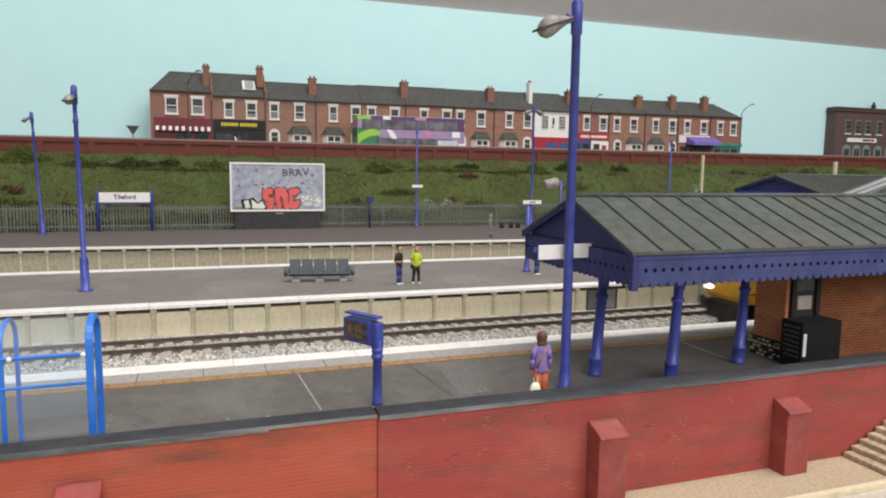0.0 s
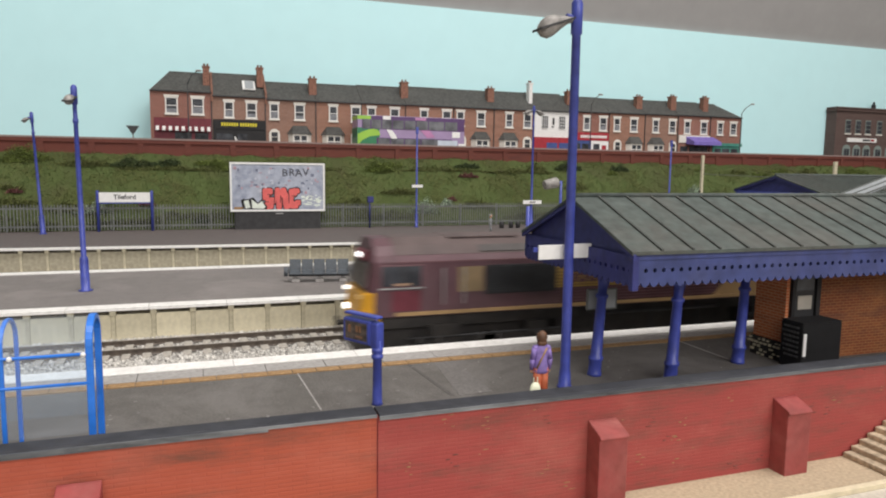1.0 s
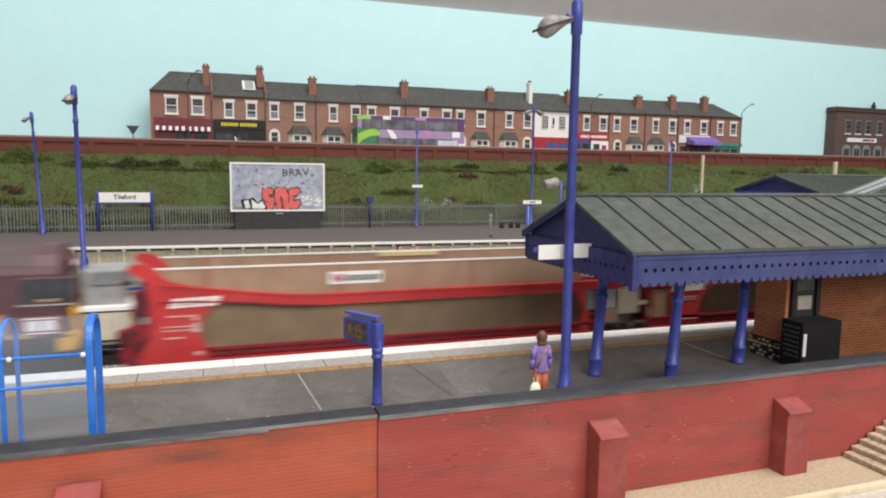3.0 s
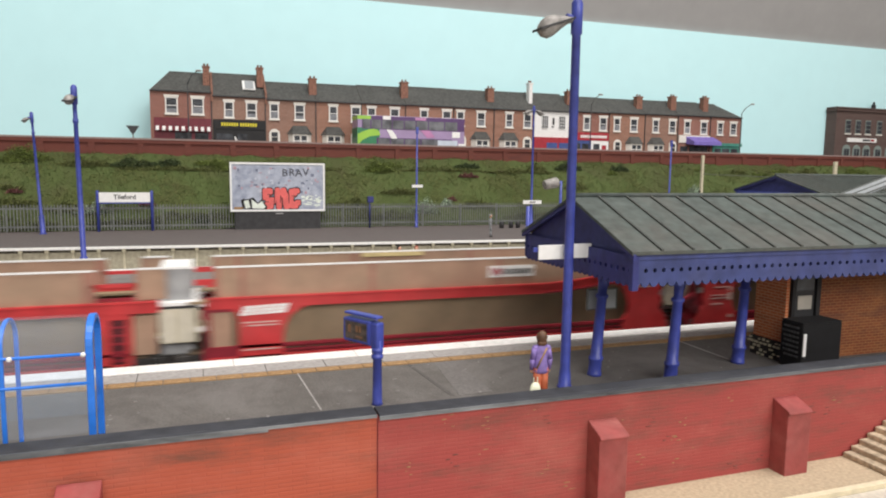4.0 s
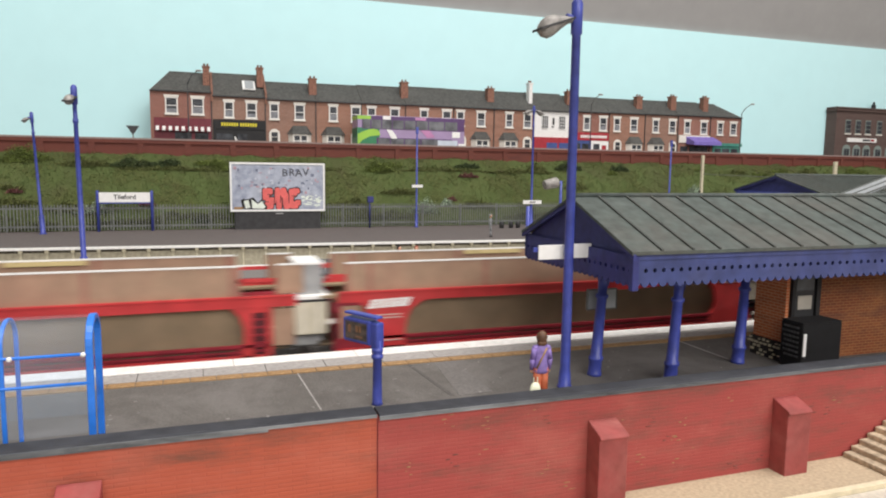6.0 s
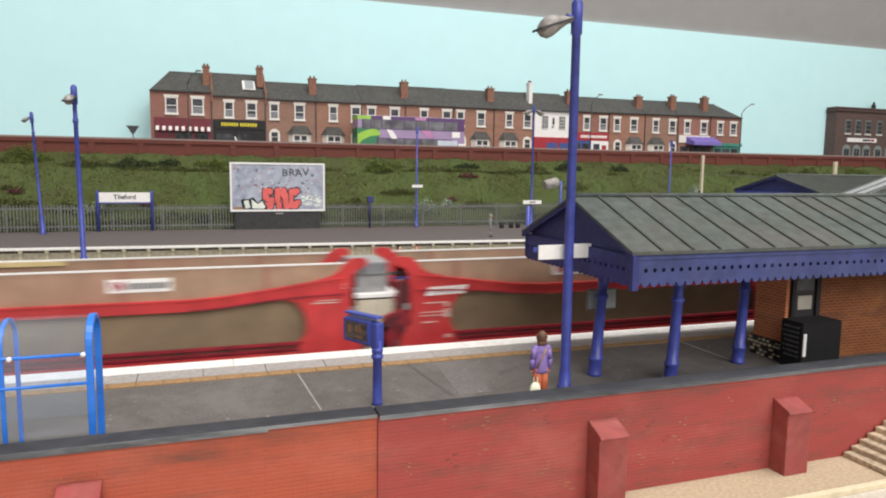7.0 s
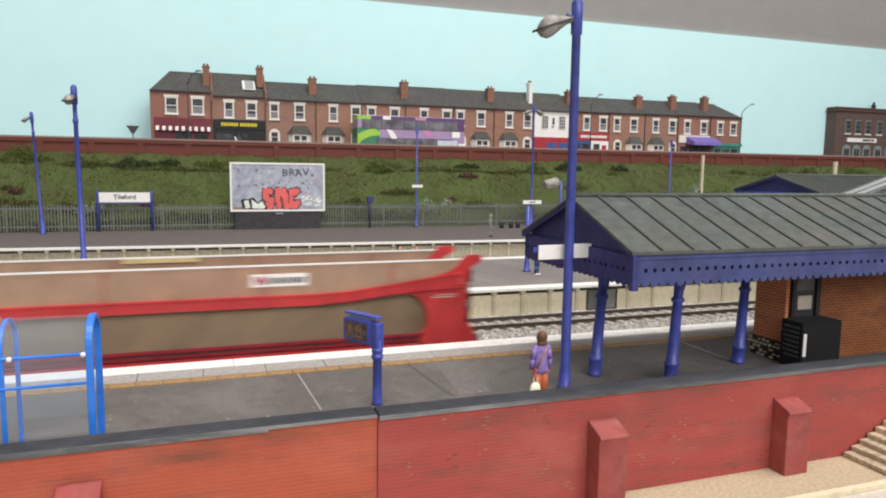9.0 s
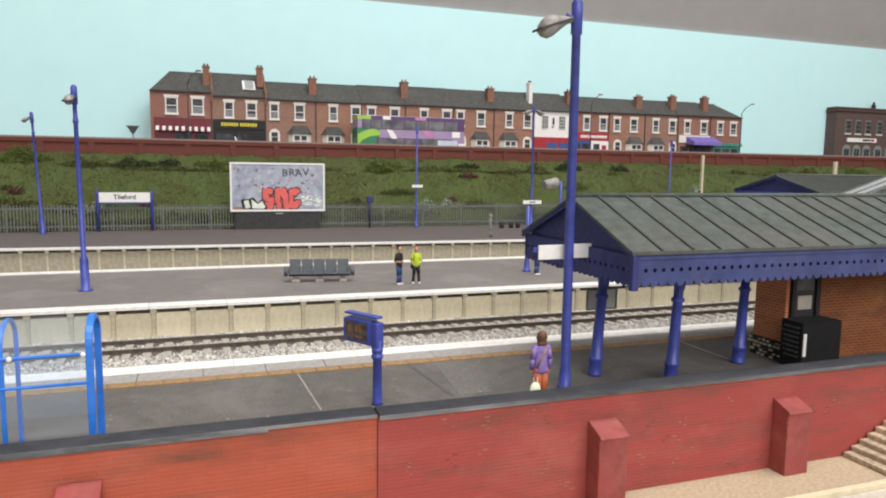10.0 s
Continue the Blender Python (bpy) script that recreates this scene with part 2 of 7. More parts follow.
def prism(bm, pts, axis, a, b, mi=0):
    """A closed outline swept along an axis from a to b. pts: pairs on the two other axes, in order."""
    def put(p, d):
        c = list(p)
        c.insert("xyz".index(axis), d)
        return bm.verts.new([k * MM for k in c])
    lo, hi = [put(p, a) for p in pts], [put(p, b) for p in pts]
    k = len(pts)
    fs = [bm.faces.new(lo), bm.faces.new(hi[::-1])]
    for i in range(k):
        fs.append(bm.faces.new((lo[i], hi[i], hi[(i + 1) % k], lo[(i + 1) % k])))
    for fc in fs:
        fc.material_index = mi


def tube(bm, p, q, r, r2=None, n=10, mi=0, smooth=True):
    p, q = Vector(p), Vector(q)
    r2 = r if r2 is None else r2
    turn = (q - p).to_track_quat("Z", "Y").to_matrix()
    rings = []
    for c, rr in ((p, r), (q, r2)):
        rings.append([bm.verts.new((c + turn @ Vector((math.cos(k * 2 * math.pi / n) * rr, math.sin(k * 2 * math.pi / n) * rr, 0))) * MM) for k in range(n)])
    for i in range(n):
        fc = bm.faces.new((rings[0][i], rings[0][(i + 1) % n], rings[1][(i + 1) % n], rings[1][i]))
        fc.smooth, fc.material_index = smooth, mi
    bm.faces.new(rings[0][::-1]).material_index = mi
    bm.faces.new(rings[1]).material_index = mi


def lathe(bm, x, y, prof, n=12, mi=0, lean=0.0):
    """A turned shape round an upright axis; prof: (radius, z) from the bottom. lean: sideways shift per height."""
    rings = []
    for r, z in prof:
        r = max(r, 0.02)
        rings.append([bm.verts.new(((x + lean * z + r * math.cos(k * 2 * math.pi / n)) * MM, (y + r * math.sin(k * 2 * math.pi / n)) * MM, z * MM)) for k in range(n)])
    for a, b in zip(rings, rings[1:]):
        for k in range(n):
            fc = bm.faces.new((a[k], a[(k + 1) % n], b[(k + 1) % n], b[k]))
            fc.smooth, fc.material_index = True, mi
    for ring in (rings[0][::-1], rings[-1]):
        bm.faces.new(ring).material_index = mi


def blob(bm, c, s, mi=0, n=2, rough=0.0):
    r = bmesh.ops.create_icosphere(bm, subdivisions=n, radius=1.0)
    for v in r["verts"]:
        k = 1 + rough * (random.random() - 0.5)
        v.co = Vector((c[0] + v.co.x * s[0] * k, c[1] + v.co.y * s[1] * k, c[2] + v.co.z * s[2] * k)) * MM
        for fc in v.link_faces:
            fc.material_index, fc.smooth = mi, True


def thing(name, x, y, z, label, category, group="", kind="", turn=0):
    ob = new(name)
    ob.empty_display_size = 0.005
    ob.matrix_basis = pose(x * MM, y * MM, z * MM, 0, 0, turn)
    return tagged(ob, label, category, group, kind)


def mesh_of(name, bm, mats, fix=True):
    if fix:
        bmesh.ops.recalc_face_normals(bm, faces=bm.faces)
    me = bpy.data.meshes.new(name)
    bm.to_mesh(me)
    bm.free()
    for m in (mats if isinstance(mats, (list, tuple)) else [mats]):
        me.materials.append(m)
    return me


def part(name, bm, material, parent=None, label="", bevel=0.0, fix=True):
    ob = new(name, mesh_of(name, bm, material, fix))
    if parent:
        ob.parent = parent
    if bevel:
        mod = ob.modifiers.new("worn_edge", "BEVEL")
        mod.width, mod.segments, mod.limit_method = bevel * MM, 2, "ANGLE"
    return tagged(ob, label)


def boxes(*rows):
    bm = bmesh.new()
    for r in rows:
        box(bm, *r)
    return bm


def words(name, text, size, material, parent, x, y, z, rx=90, rz=0, label="", thick=0.05, bold=0.014):
    cu = bpy.data.curves.new(name, "FONT")
    cu.body, cu.size, cu.align_x, cu.align_y, cu.extrude, cu.offset = text, size * MM, "CENTER", "CENTER", thick * MM, bold * size * MM
    cu.materials.append(material)
    ob = new(name, cu)
    ob.matrix_basis = pose(x * MM, y * MM, z * MM, rx, 0, rz)
    ob.parent = parent
    return tagged(ob, label)


# ---- setting: room and layout ground ----
def slab(name, bm, material, label, category, kind="structure"):
    return tagged(part(name, bm, material), label, category, "", kind)


slab("ground", boxes((-900, 2300, -120, 1036, -900, -27)), BALLAST_BED, "dark layout baseboard under the tracks", "ground")
slab("floor", boxes((-2600, 4000, -2200, 1500, -960, -900)), ROOM, "plain pale room floor below the layout", "floor")
slab("backdrop", boxes((-900, 2300, 1030, 1036, -24, 312)), SKY_PAINT, "sky blue painted backdrop board behind the houses", "backdrop")
bm = bmesh.new()
prism(bm, [(1036, 313), (640, 1500), (650, 1510), (1050, 320), (1050, -900), (1036, -900)], "x", -2600, 4000)
slab("wall_north", bm, GREY_WALL, "grey sloping room wall above the backdrop", "wall")
slab("wall_south", boxes((-2600, 4000, -2260, -2200, -900, 1500)), ROOM, "plain pale room wall", "wall")
slab("wall_west", boxes((-2660, -2600, -2260, 1500, -900, 1500)), ROOM, "plain pale room wall", "wall")
slab("wall_east", boxes((4000, 4060, -2260, 1500, -900, 1500)), ROOM, "plain pale room wall", "wall")
slab("ceiling", boxes((-2660, 4060, -2260, 1500, 1500, 1540)), ROOM, "plain pale room ceiling", "ceiling")

X0, X1 = -420, 1300


# ---- platforms ----
def platform(name, y0, y1, top, label, x0=X0, x1=X1):
    root = thing(name, 0, 0, 0, label, "platform", kind="structure")
    bm = boxes((x0, x1, y0, y1, -24, 0))
    part("surface", bm, top, root)
    return root


def edge_row(root, name, y0, y1, z0, z1, x0, x1, step, material, label=""):
    """Edge slabs, laid end to end with fine joints; they share one mesh."""
    me = None
    x = x0
    while x < x1 - 0.1:
        if me is None:
            me = mesh_of(name, boxes((0.12, step - 0.12, y0, y1, z0, z1)), material)
        ob = new(name, me)
        ob.location = (x * MM, 0, 0)
        ob.parent = root
        tagged(ob, label)
        x += step


def panel_face(root, y, facing, x0, x1, pitch, zlow=-20, ztop=-2.2, face=None):
    """Concrete posts with panels between them and short bracket heads below the edge."""
    s = -1 if facing < 0 else 1

    def slab_of(xa, xb, d0, d1, za, zb):
        return (xa, xb, min(y + s * d0, y + s * d1), max(y + s * d0, y + s * d1), za, zb)

    pm = mesh_of("panel", boxes(slab_of(1.05, pitch - 1.05, -0.4, 0.8, zlow, -3.4)), face or CONCRETE)
    qm = boxes(slab_of(-0.9, 0.9, -0.4, 1.3, zlow, -3.3))
    box(qm, *slab_of(-1.35, 1.35, -0.4, 2.7, -3.3, -1.0))
    qm = mesh_of("post", qm, CONC_POST)
    # shade below the edge and between panels is put into this dark strip
    part("recess", boxes(slab_of(x0, x1, -1.2, -0.5, zlow, -1.0)), SHADOW_BOARD, root, "dark strip painted as shade behind the panels")
    x = x0
    while x < x1:
        for nm, me in (("panel", pm), ("post", qm)):
            ob = new(nm, me)
            ob.location = (x * MM, 0, 0)
            ob.parent = root
        x += pitch


near_platform = platform("platform_near", 169, 248, ASPHALT, "dark tarmac platform with white edge and tan slabs")
edge_row(near_platform, "edge_slab", 231.8, 249.4, -1.5, 0.35, X0, X1, 20, SLAB)
edge_row(near_platform, "white_line", 241.0, 249.7, 0.36, 0.5, X0, X1, 43, WHITE_EDGE, "white painted platform edge")
edge_row(near_platform, "tactile_slab", 227.2, 231.6, -0.5, 0.3, X0, X1, 8, TAN, "tan edge slab")
bm = bmesh.new()
prism(bm, [(29.3, 227), (29.8, 227), (31.4, 190), (30.9, 190)], "z", 0.02, 0.1)
prism(bm, [(181.9, 227), (182.9, 227), (182.5, 199), (181.5, 199)], "z", 0.02, 0.1)
part("joint_line", bm, SLAB, near_platform, "pale joint across the tarmac")
worn = mat("worn_pale_tarmac", (0.165, 0.155, 0.147), 0.85, 0.14, 900, 0.2, stain=0.7, stain_col=(0.115, 0.107, 0.10))
bm = bmesh.new()
prism(bm, [(77, 226.5), (85, 226.8), (84.2, 191), (73, 190)], "z", 0.02, 0.07)
part("worn_patch", bm, worn, near_platform, "paler worn tarmac")
bm = bmesh.new()
prism(bm, [(67.2, 226.5), (68.4, 226.5), (69.4, 214), (71.6, 191), (70.3, 191), (68.4, 213)], "z", 0.03, 0.09)
prism(bm, [(-24, 184), (30, 183.5), (30, 180.5), (-24, 179)], "z", 0.03, 0.07)
part("tarmac_scar", bm, mat("dark_tarmac_scar", (0.098, 0.091, 0.085), 0.85, 0.15, 900, 0.2), near_platform, "dark scars in the tarmac")
rng = random.Random(17)
bm = bmesh.new()
for _ in range(46):
    x, y, r = rng.uniform(-30, 190), rng.uniform(176, 225), rng.uniform(0.12, 0.34)
    blob(bm, (x, y, 0.06), (r * rng.uniform(1, 3), r, 0.08), 0, 1, 0.4)
tagged(part("speck", bm, SLAB, near_platform, "pale grit specks"), kind="stuff")

mid_platform = platform("platform_middle", 366, 484, ASPHALT_PALE, "worn grey island platform with white edges")
edge_row(mid_platform, "edge_slab", 356.6, 366.4, -0.9, 0.5, X0, X1, 36, WHITE_EDGE)
edge_row(mid_platform, "edge_slab", 483.5, 492.5, -0.9, 0.5, X0, X1, 36, WHITE_EDGE)
panel_face(mid_platform, 360.6, -1, -166, 900, 18)
panel_face(mid_platform, 488, 1, -166, 300, 18)

far_root = thing("platform_far", 0, 0, 0, "brown-grey tarmac platform below the fence", "platform", kind="structure", turn=-2.9)
part("surface", boxes((-700, 1300, 629, 830, -24, 0)), ASPHALT_FAR, far_root)
edge_row(far_root, "edge_slab", 620.5, 629.2, -0.9, 0.5, -450, 700, 36, WHITE_EDGE)
# far face's shade is put into a darker copy of the panel concrete
panel_face(far_root, 624, -1, -300, 520, 19, face=mat("shaded_concrete_panel", (0.40, 0.365, 0.27), 0.9, 0.1, 400, 0.15, stain=0.5, stain_col=(0.27, 0.24, 0.17)))


# ---- tracks ----
def track(y, x0, x1, split=True):
    root = thing("track", 0, y, 0, "railway track with rusty rails on concrete sleepers", "track", "tracks", "structure")
    for s in (-8.6, 8.6):
        bm = bmesh.new()
        prism(bm, [(s - 1.0, -15.2), (s + 1.0, -15.2), (s + 0.3, -14.7), (s + 0.3, -13.3), (s + 0.6, -13.1), (s + 0.6, -12.6), (s - 0.6, -12.6), (s - 0.6, -13.1), (s - 0.3, -13.3), (s - 0.3, -14.7)], "x", x0, x1)
        rail = part("rail", bm, RAIL, root)
        part("rail_head", boxes((x0, x1, s - 0.5, s + 0.5, -12.62, -12.5)), RAIL_TOP, rail, "bright worn rail top")
    prof = [(-16.5, -16.8), (16.5, -16.8), (16.2, -14.6), (-16.2, -14.6)]
    if split:
        bm = bmesh.new()
        prism(bm, prof, "x", -1.7, 1.7)
        me = mesh_of("sleeper", bm, SLEEPER)
        x = x0 + 4
        while x < x1:
            ob = new("sleeper", me)
            ob.location = (x * MM, 0, 0)
            ob.parent = root
            x += 8.4
    else:
        bm = bmesh.new()
        x = x0 + 4
        while x < x1:
            prism(bm, prof, "x", x - 1.7, x + 1.7)
            x += 8.4
        tagged(part("sleeper_row", bm, SLEEPER, root), kind="stuff")


track(336, -170, 700)
track(282, -420, 1300, False)
track(528, -420, 1300, False)
track(580, -420, 1300, False)


def ballast(x0, x1, y0, y1, step, name="ballast"):
    rng = random.Random(5)
    verts, faces = [], []
    nx, ny = int((x1 - x0) / step), int((y1 - y0) / step)
    for i in range(nx):
        for j in range(ny):
            x, y = x0 + (i + rng.random()) * step, y0 + (j + rng.random()) * step
            d = min(abs(y - 327.4), abs(y - 344.6))
            if d < 1.3:
                continue
            r = rng.uniform(0.4, 0.85)
            z = -15.6 + rng.uniform(-0.3, 0.5)
            if abs(y - 336) < 16 and (x + 166) % 8.4 < 4.0 and rng.random() < 0.7:
                continue
            b = len(verts)
            for dx, dy, dz in ((1, 0, 0), (-1, 0, 0), (0, 1, 0), (0, -1, 0), (0, 0, 1), (0, 0, -1)):
                verts.append(((x + r * (dx + rng.uniform(-.4, .4))) * MM, (y + r * (dy + rng.uniform(-.4, .4))) * MM, (z + r * (0.8 * dz + rng.uniform(-.3, .3))) * MM))
            for a, c, e in ((0, 2, 4), (2, 1, 4), (1, 3, 4), (3, 0, 4), (2, 0, 5), (1, 2, 5), (3, 1, 5), (0, 3, 5)):
                faces.append((b + a, b + c, b + e))
    me = bpy.data.meshes.new(name)
    me.from_pydata(verts, [], faces)
    me.materials.append(BALLAST)
    return tagged(new(name, me), "loose pale limestone ballast between the rails", "ballast", "", "stuff")


slab("ballast_bed", boxes((X0, X1, 251, 360, -24, -16.0)), BALLAST_BED, "grey ballast shoulder under the tracks", "ground")
ballast(-115, 340, 297, 360, 1.0)


# ---- embankment, retaining wall, road ----
def slope_z(y):
    k = max(0.0, min(1.0, (y - 796) / 62.0))
    return -1 + 82 * k ** 0.85


def embankment():
    bm = bmesh.new()
    nx, ny = 230, 14
    grid = []
    for i in range(nx + 1):
        row = []
        for j in range(ny + 1):
            x, y = -420 + 1700 * i / nx, 792 + 69 * j / ny
            w = noise.noise(Vector((x * 0.03, y * 0.05, 0))) * 4 + noise.noise(Vector((x * 0.11, y * 0.13, 4))) * 2.6
            row.append(bm.verts.new((x * MM, y * MM, (slope_z(y) + w) * MM)))
        grid.append(row)
    for i in range(nx):
        for j in range(ny):
            bm.faces.new((grid[i][j], grid[i + 1][j], grid[i + 1][j + 1], grid[i][j + 1])).smooth = True
    slab("embankment", bm, GRASS, "steep grassy railway embankment", "embankment")
    rng = random.Random(11)
    verts, faces = [], []
    for _ in range(90000):
        x, y = rng.uniform(-260, 1180), rng.uniform(795, 859)
        z = slope_z(y) + noise.noise(Vector((x * 0.03, y * 0.05, 0))) * 4 + noise.noise(Vector((x * 0.11, y * 0.13, 4))) * 2.6
        h = rng.uniform(0.3, 1.2) * (1.6 if noise.noise(Vector((x * 0.04, y * 0.06, 9))) > 0.1 else 0.8)
        a = rng.uniform(0, math.pi)
        w = rng.uniform(0.16, 0.40)
        dx, dy = math.cos(a) * w, math.sin(a) * w
        b = len(verts)
        verts += [((x - dx) * MM, (y - dy) * MM, (z - 0.6) * MM), ((x + dx) * MM, (y + dy) * MM, (z - 0.6) * MM), ((x + rng.uniform(-1.5, 1.5)) * MM, (y - rng.uniform(0.5, 3)) * MM, (z + h) * MM)]
        faces.append((b, b + 1, b + 2))
    me = bpy.data.meshes.new("grass")
    me.from_pydata(verts, [], faces)
    me.materials.append(BLADE)
    tagged(new("grass", me), "mown and rough green grass on the bank", "grass", "", "stuff")

    # low olive undergrowth in loose patches
    verts, faces = [], []
    while len(faces) < 30000:
        x, y = rng.uniform(-260, 1180), rng.uniform(797, 857)
        if noise.noise(Vector((x * 0.022, y * 0.05, 3))) + 0.5 * noise.noise(Vector((x * 0.07, y * 0.1, 7))) < 0.06:
            continue
        c = Vector((x, y, slope_z(y) + noise.noise(Vector((x * 0.03, y * 0.05, 0))) * 3 + rng.uniform(0.2, 2.4)))
        d = Vector((rng.uniform(-1, 1), rng.uniform(-0.4, 0.4), rng.uniform(-0.6, 0.6))) * 0.9
        e = Vector((rng.uniform(-0.3, 0.3), rng.uniform(0.2, 1), rng.uniform(0.5, 1))) * 0.8
        b = len(verts)
        verts += [tuple((c + k) * MM) for k in (d, e, -d, -e)]
        faces.append((b, b + 1, b + 2, b + 3))
    me = bpy.data.meshes.new("undergrowth")
    me.from_pydata(verts, [], faces)
    me.materials.append(LEAF_OLIVE)
    tagged(new("undergrowth", me), "low olive undergrowth scattered over the bank", "undergrowth", "", "stuff")


embankment()


def bush(x, y, z, w, h, material, label, seed, name="bush"):
    rng = random.Random(seed)
    bm = bmesh.new()
    for _ in range(int(200 + w * h * 3.2)):
        a, r = rng.uniform(0, 2 * math.pi), rng.random() ** 0.5
        lump = 0.65 + 0.6 * noise.noise(Vector((seed * 3.1 + math.cos(a) * 2.2, r * 2.0, seed * 0.7)))
        px, pz = math.cos(a) * r * w / 2 * rng.uniform(0.7, 1.25), abs(math.sin(a)) * r * h * lump * rng.uniform(0.5, 1.3)
        py = rng.uniform(-1, 1) * min(w, 14) / 3 * (1 - 0.5 * r)
        c = Vector((px, py, pz))
        d = Vector((rng.uniform(-1, 1), rng.uniform(-1, 1), rng.uniform(-1, 1))).normalized() * rng.uniform(0.5, 1.1)
        e = d.cross(Vector((rng.uniform(-1, 1), rng.uniform(-1, 1), rng.uniform(-1, 1)))).normalized() * rng.uniform(0.4, 0.9)
        v = [bm.verts.new((c + k) * MM) for k in (d, e, -d, -e)]
        bm.faces.new(v)
    twigs = bmesh.new()
    for _ in range(5):
        tube(twigs, (0, 0, -3), (rng.uniform(-w, w) * 0.3, 0, h * rng.uniform(0.4, 0.8)), 0.35, 0.12, 5)
    root = thing(name, x, y, z, label, "bush", "bushes on the bank")
    part("foliage", bm, material, root, fix=False)
    part("twig", twigs, RAIL, root)


GREENB, DARKB = "bright yellow-green scenic bush on the embankment", "dark green scenic bush on the embankment"
for k, (x, w, h) in enumerate([(-172, 38, 24), (-118, 46, 16), (-250, 60, 22), (-212, 20, 18), (-66, 30, 10), (40, 50, 14), (14, 28, 11), (66, 26, 15), (214, 32, 20), (232, 24, 11), (430, 24, 16), (548, 14, 8), (700, 20, 9), (770, 26, 12), (810, 30, 11), (850, 32, 12), (905, 34, 15), (950, 38, 13), (1010, 40, 14)]):
    bush(x, 849 - k % 3 * 2.5, slope_z(849 - k % 3 * 2.5) - 2.0, w * 1.25, h * (0.78 if k % 2 else 0.92), LEAF_OLIVE if k % 3 == 1 else LEAF, GREENB, 20 + k)
for k, (x, y, w, h) in enumerate([(-66, 849, 66, 13), (330, 852, 44, 9), (480, 851, 50, 12), (4, 802, 26, 14), (176, 812, 16, 12), (-30, 850, 30, 12), (560, 851, 40, 10)]):
    bush(x, y - 3, slope_z(y - 3) - 1, w * 0.8, h, LEAF_DARK, DARKB, 60 + k)
for k, (x, y, w, h) in enumerate([(168, 812, 40, 16), (-180, 815, 34, 14), (-150, 800, 40, 12), (10, 806, 30, 10), (232, 825, 30, 10), (-170, 800, 30, 10), (330, 812, 40, 12), (480, 830, 26, 10), (1080, 830, 40, 12), (120, 806, 34, 12), (-20, 806, 40, 10), (400, 804, 50, 10), (-225, 806, 60, 15), (-120, 812, 44, 13), (-70, 803, 50, 9), (-200, 828, 40, 12), (200, 805, 60, 14), (-20, 846, 80, 7), (110, 848, 70, 7), (290, 848, 80, 7), (400, 847, 70, 7)]):
    bush(x, y - 3, slope_z(y - 3) - 1, w * 1.5, h * 0.95, LEAF_OLIVE, GREENB, 90 + k)
for k, (x, y, w, h) in enumerate([(-104, 808, 34, 14), (258, 806, 38, 18), (290, 812, 16, 12), (672, 822, 26, 18)]):
    bush(x, y, slope_z(y) - 2, w, h, LEAF_WHITE, "pale white-blossomed shrub on the grassy bank", 120 + k, "flowering_shrub")
for k, (x, y, w, h) in enumerate([(-52, 812, 16, 6), (-178, 822, 14, 7), (330, 838, 26, 7), (298, 815, 12, 6)]):
    bush(x, y, slope_z(y), w, h, LEAF_PINK, "pink-flowered weeds on the grassy bank", 140 + k, "flowering_weed")


def retaining_wall():
    root = thing("retaining_wall", 0, 0, 0, "dark red brick retaining wall with recessed panels", "wall", kind="structure")
    part("wall", boxes((-420, 1280, 860, 868, 58, 96.6)), WALL_BRICK, root)
    part("cap", boxes((-420, 1280, 857.8, 869, 96.6, 98.4)), WALL_CAP, root, "pale stone cap")
    part("top_course", boxes((-420, 1280, 858.2, 860.2, 92.6, 96.6)), WALL_BRICK, root)
    pm = mesh_of("pilaster", boxes((-3.2, 3.2, 858.4, 860.3, 58, 92.6)), WALL_BRICK)
    x = -410
    while x < 1270:
        ob = new("pilaster", pm)
        ob.location = (x * MM, 0, 0)
        ob.parent = root
        x += 50


retaining_wall()
slab("road", boxes((-900, 2300, 868, 1030, 40, 86)), ASPHALT, "grey high-level road behind the retaining wall", "road")


# ---- the terrace ----
def brick(name, a, b):
    return brick_mat(name, a, b, (0.30, 0.21, 0.17), 3, 1, (0, 2), 0.3, 0.45, (0.14, 0.075, 0.05), 0.18, 0.4, (0.36, 0.2, 0.14))


HB = [brick("terrace_brick_orange", (0.34, 0.155, 0.095), (0.28, 0.12, 0.075)), brick("terrace_brick_brown", (0.28, 0.145, 0.10), (0.23, 0.115, 0.08)), brick("terrace_brick_red", (0.28, 0.095, 0.07), (0.23, 0.075, 0.055))]
RENDER_WHITE = mat("white_render", (0.80, 0.79, 0.77), 0.8, 0.04, 300)
STONE = mat("painted_stone", (0.74, 0.71, 0.65), 0.8, 0.05, 400)
CHIM = mat("chimney_brick", (0.27, 0.13, 0.09), 0.85, 0.25, 500, 0.2)
CURTAIN = mat("grey_net_curtain", (0.22, 0.23, 0.25), 0.9, 0.15, 300)
HY, BASE = 950, 86


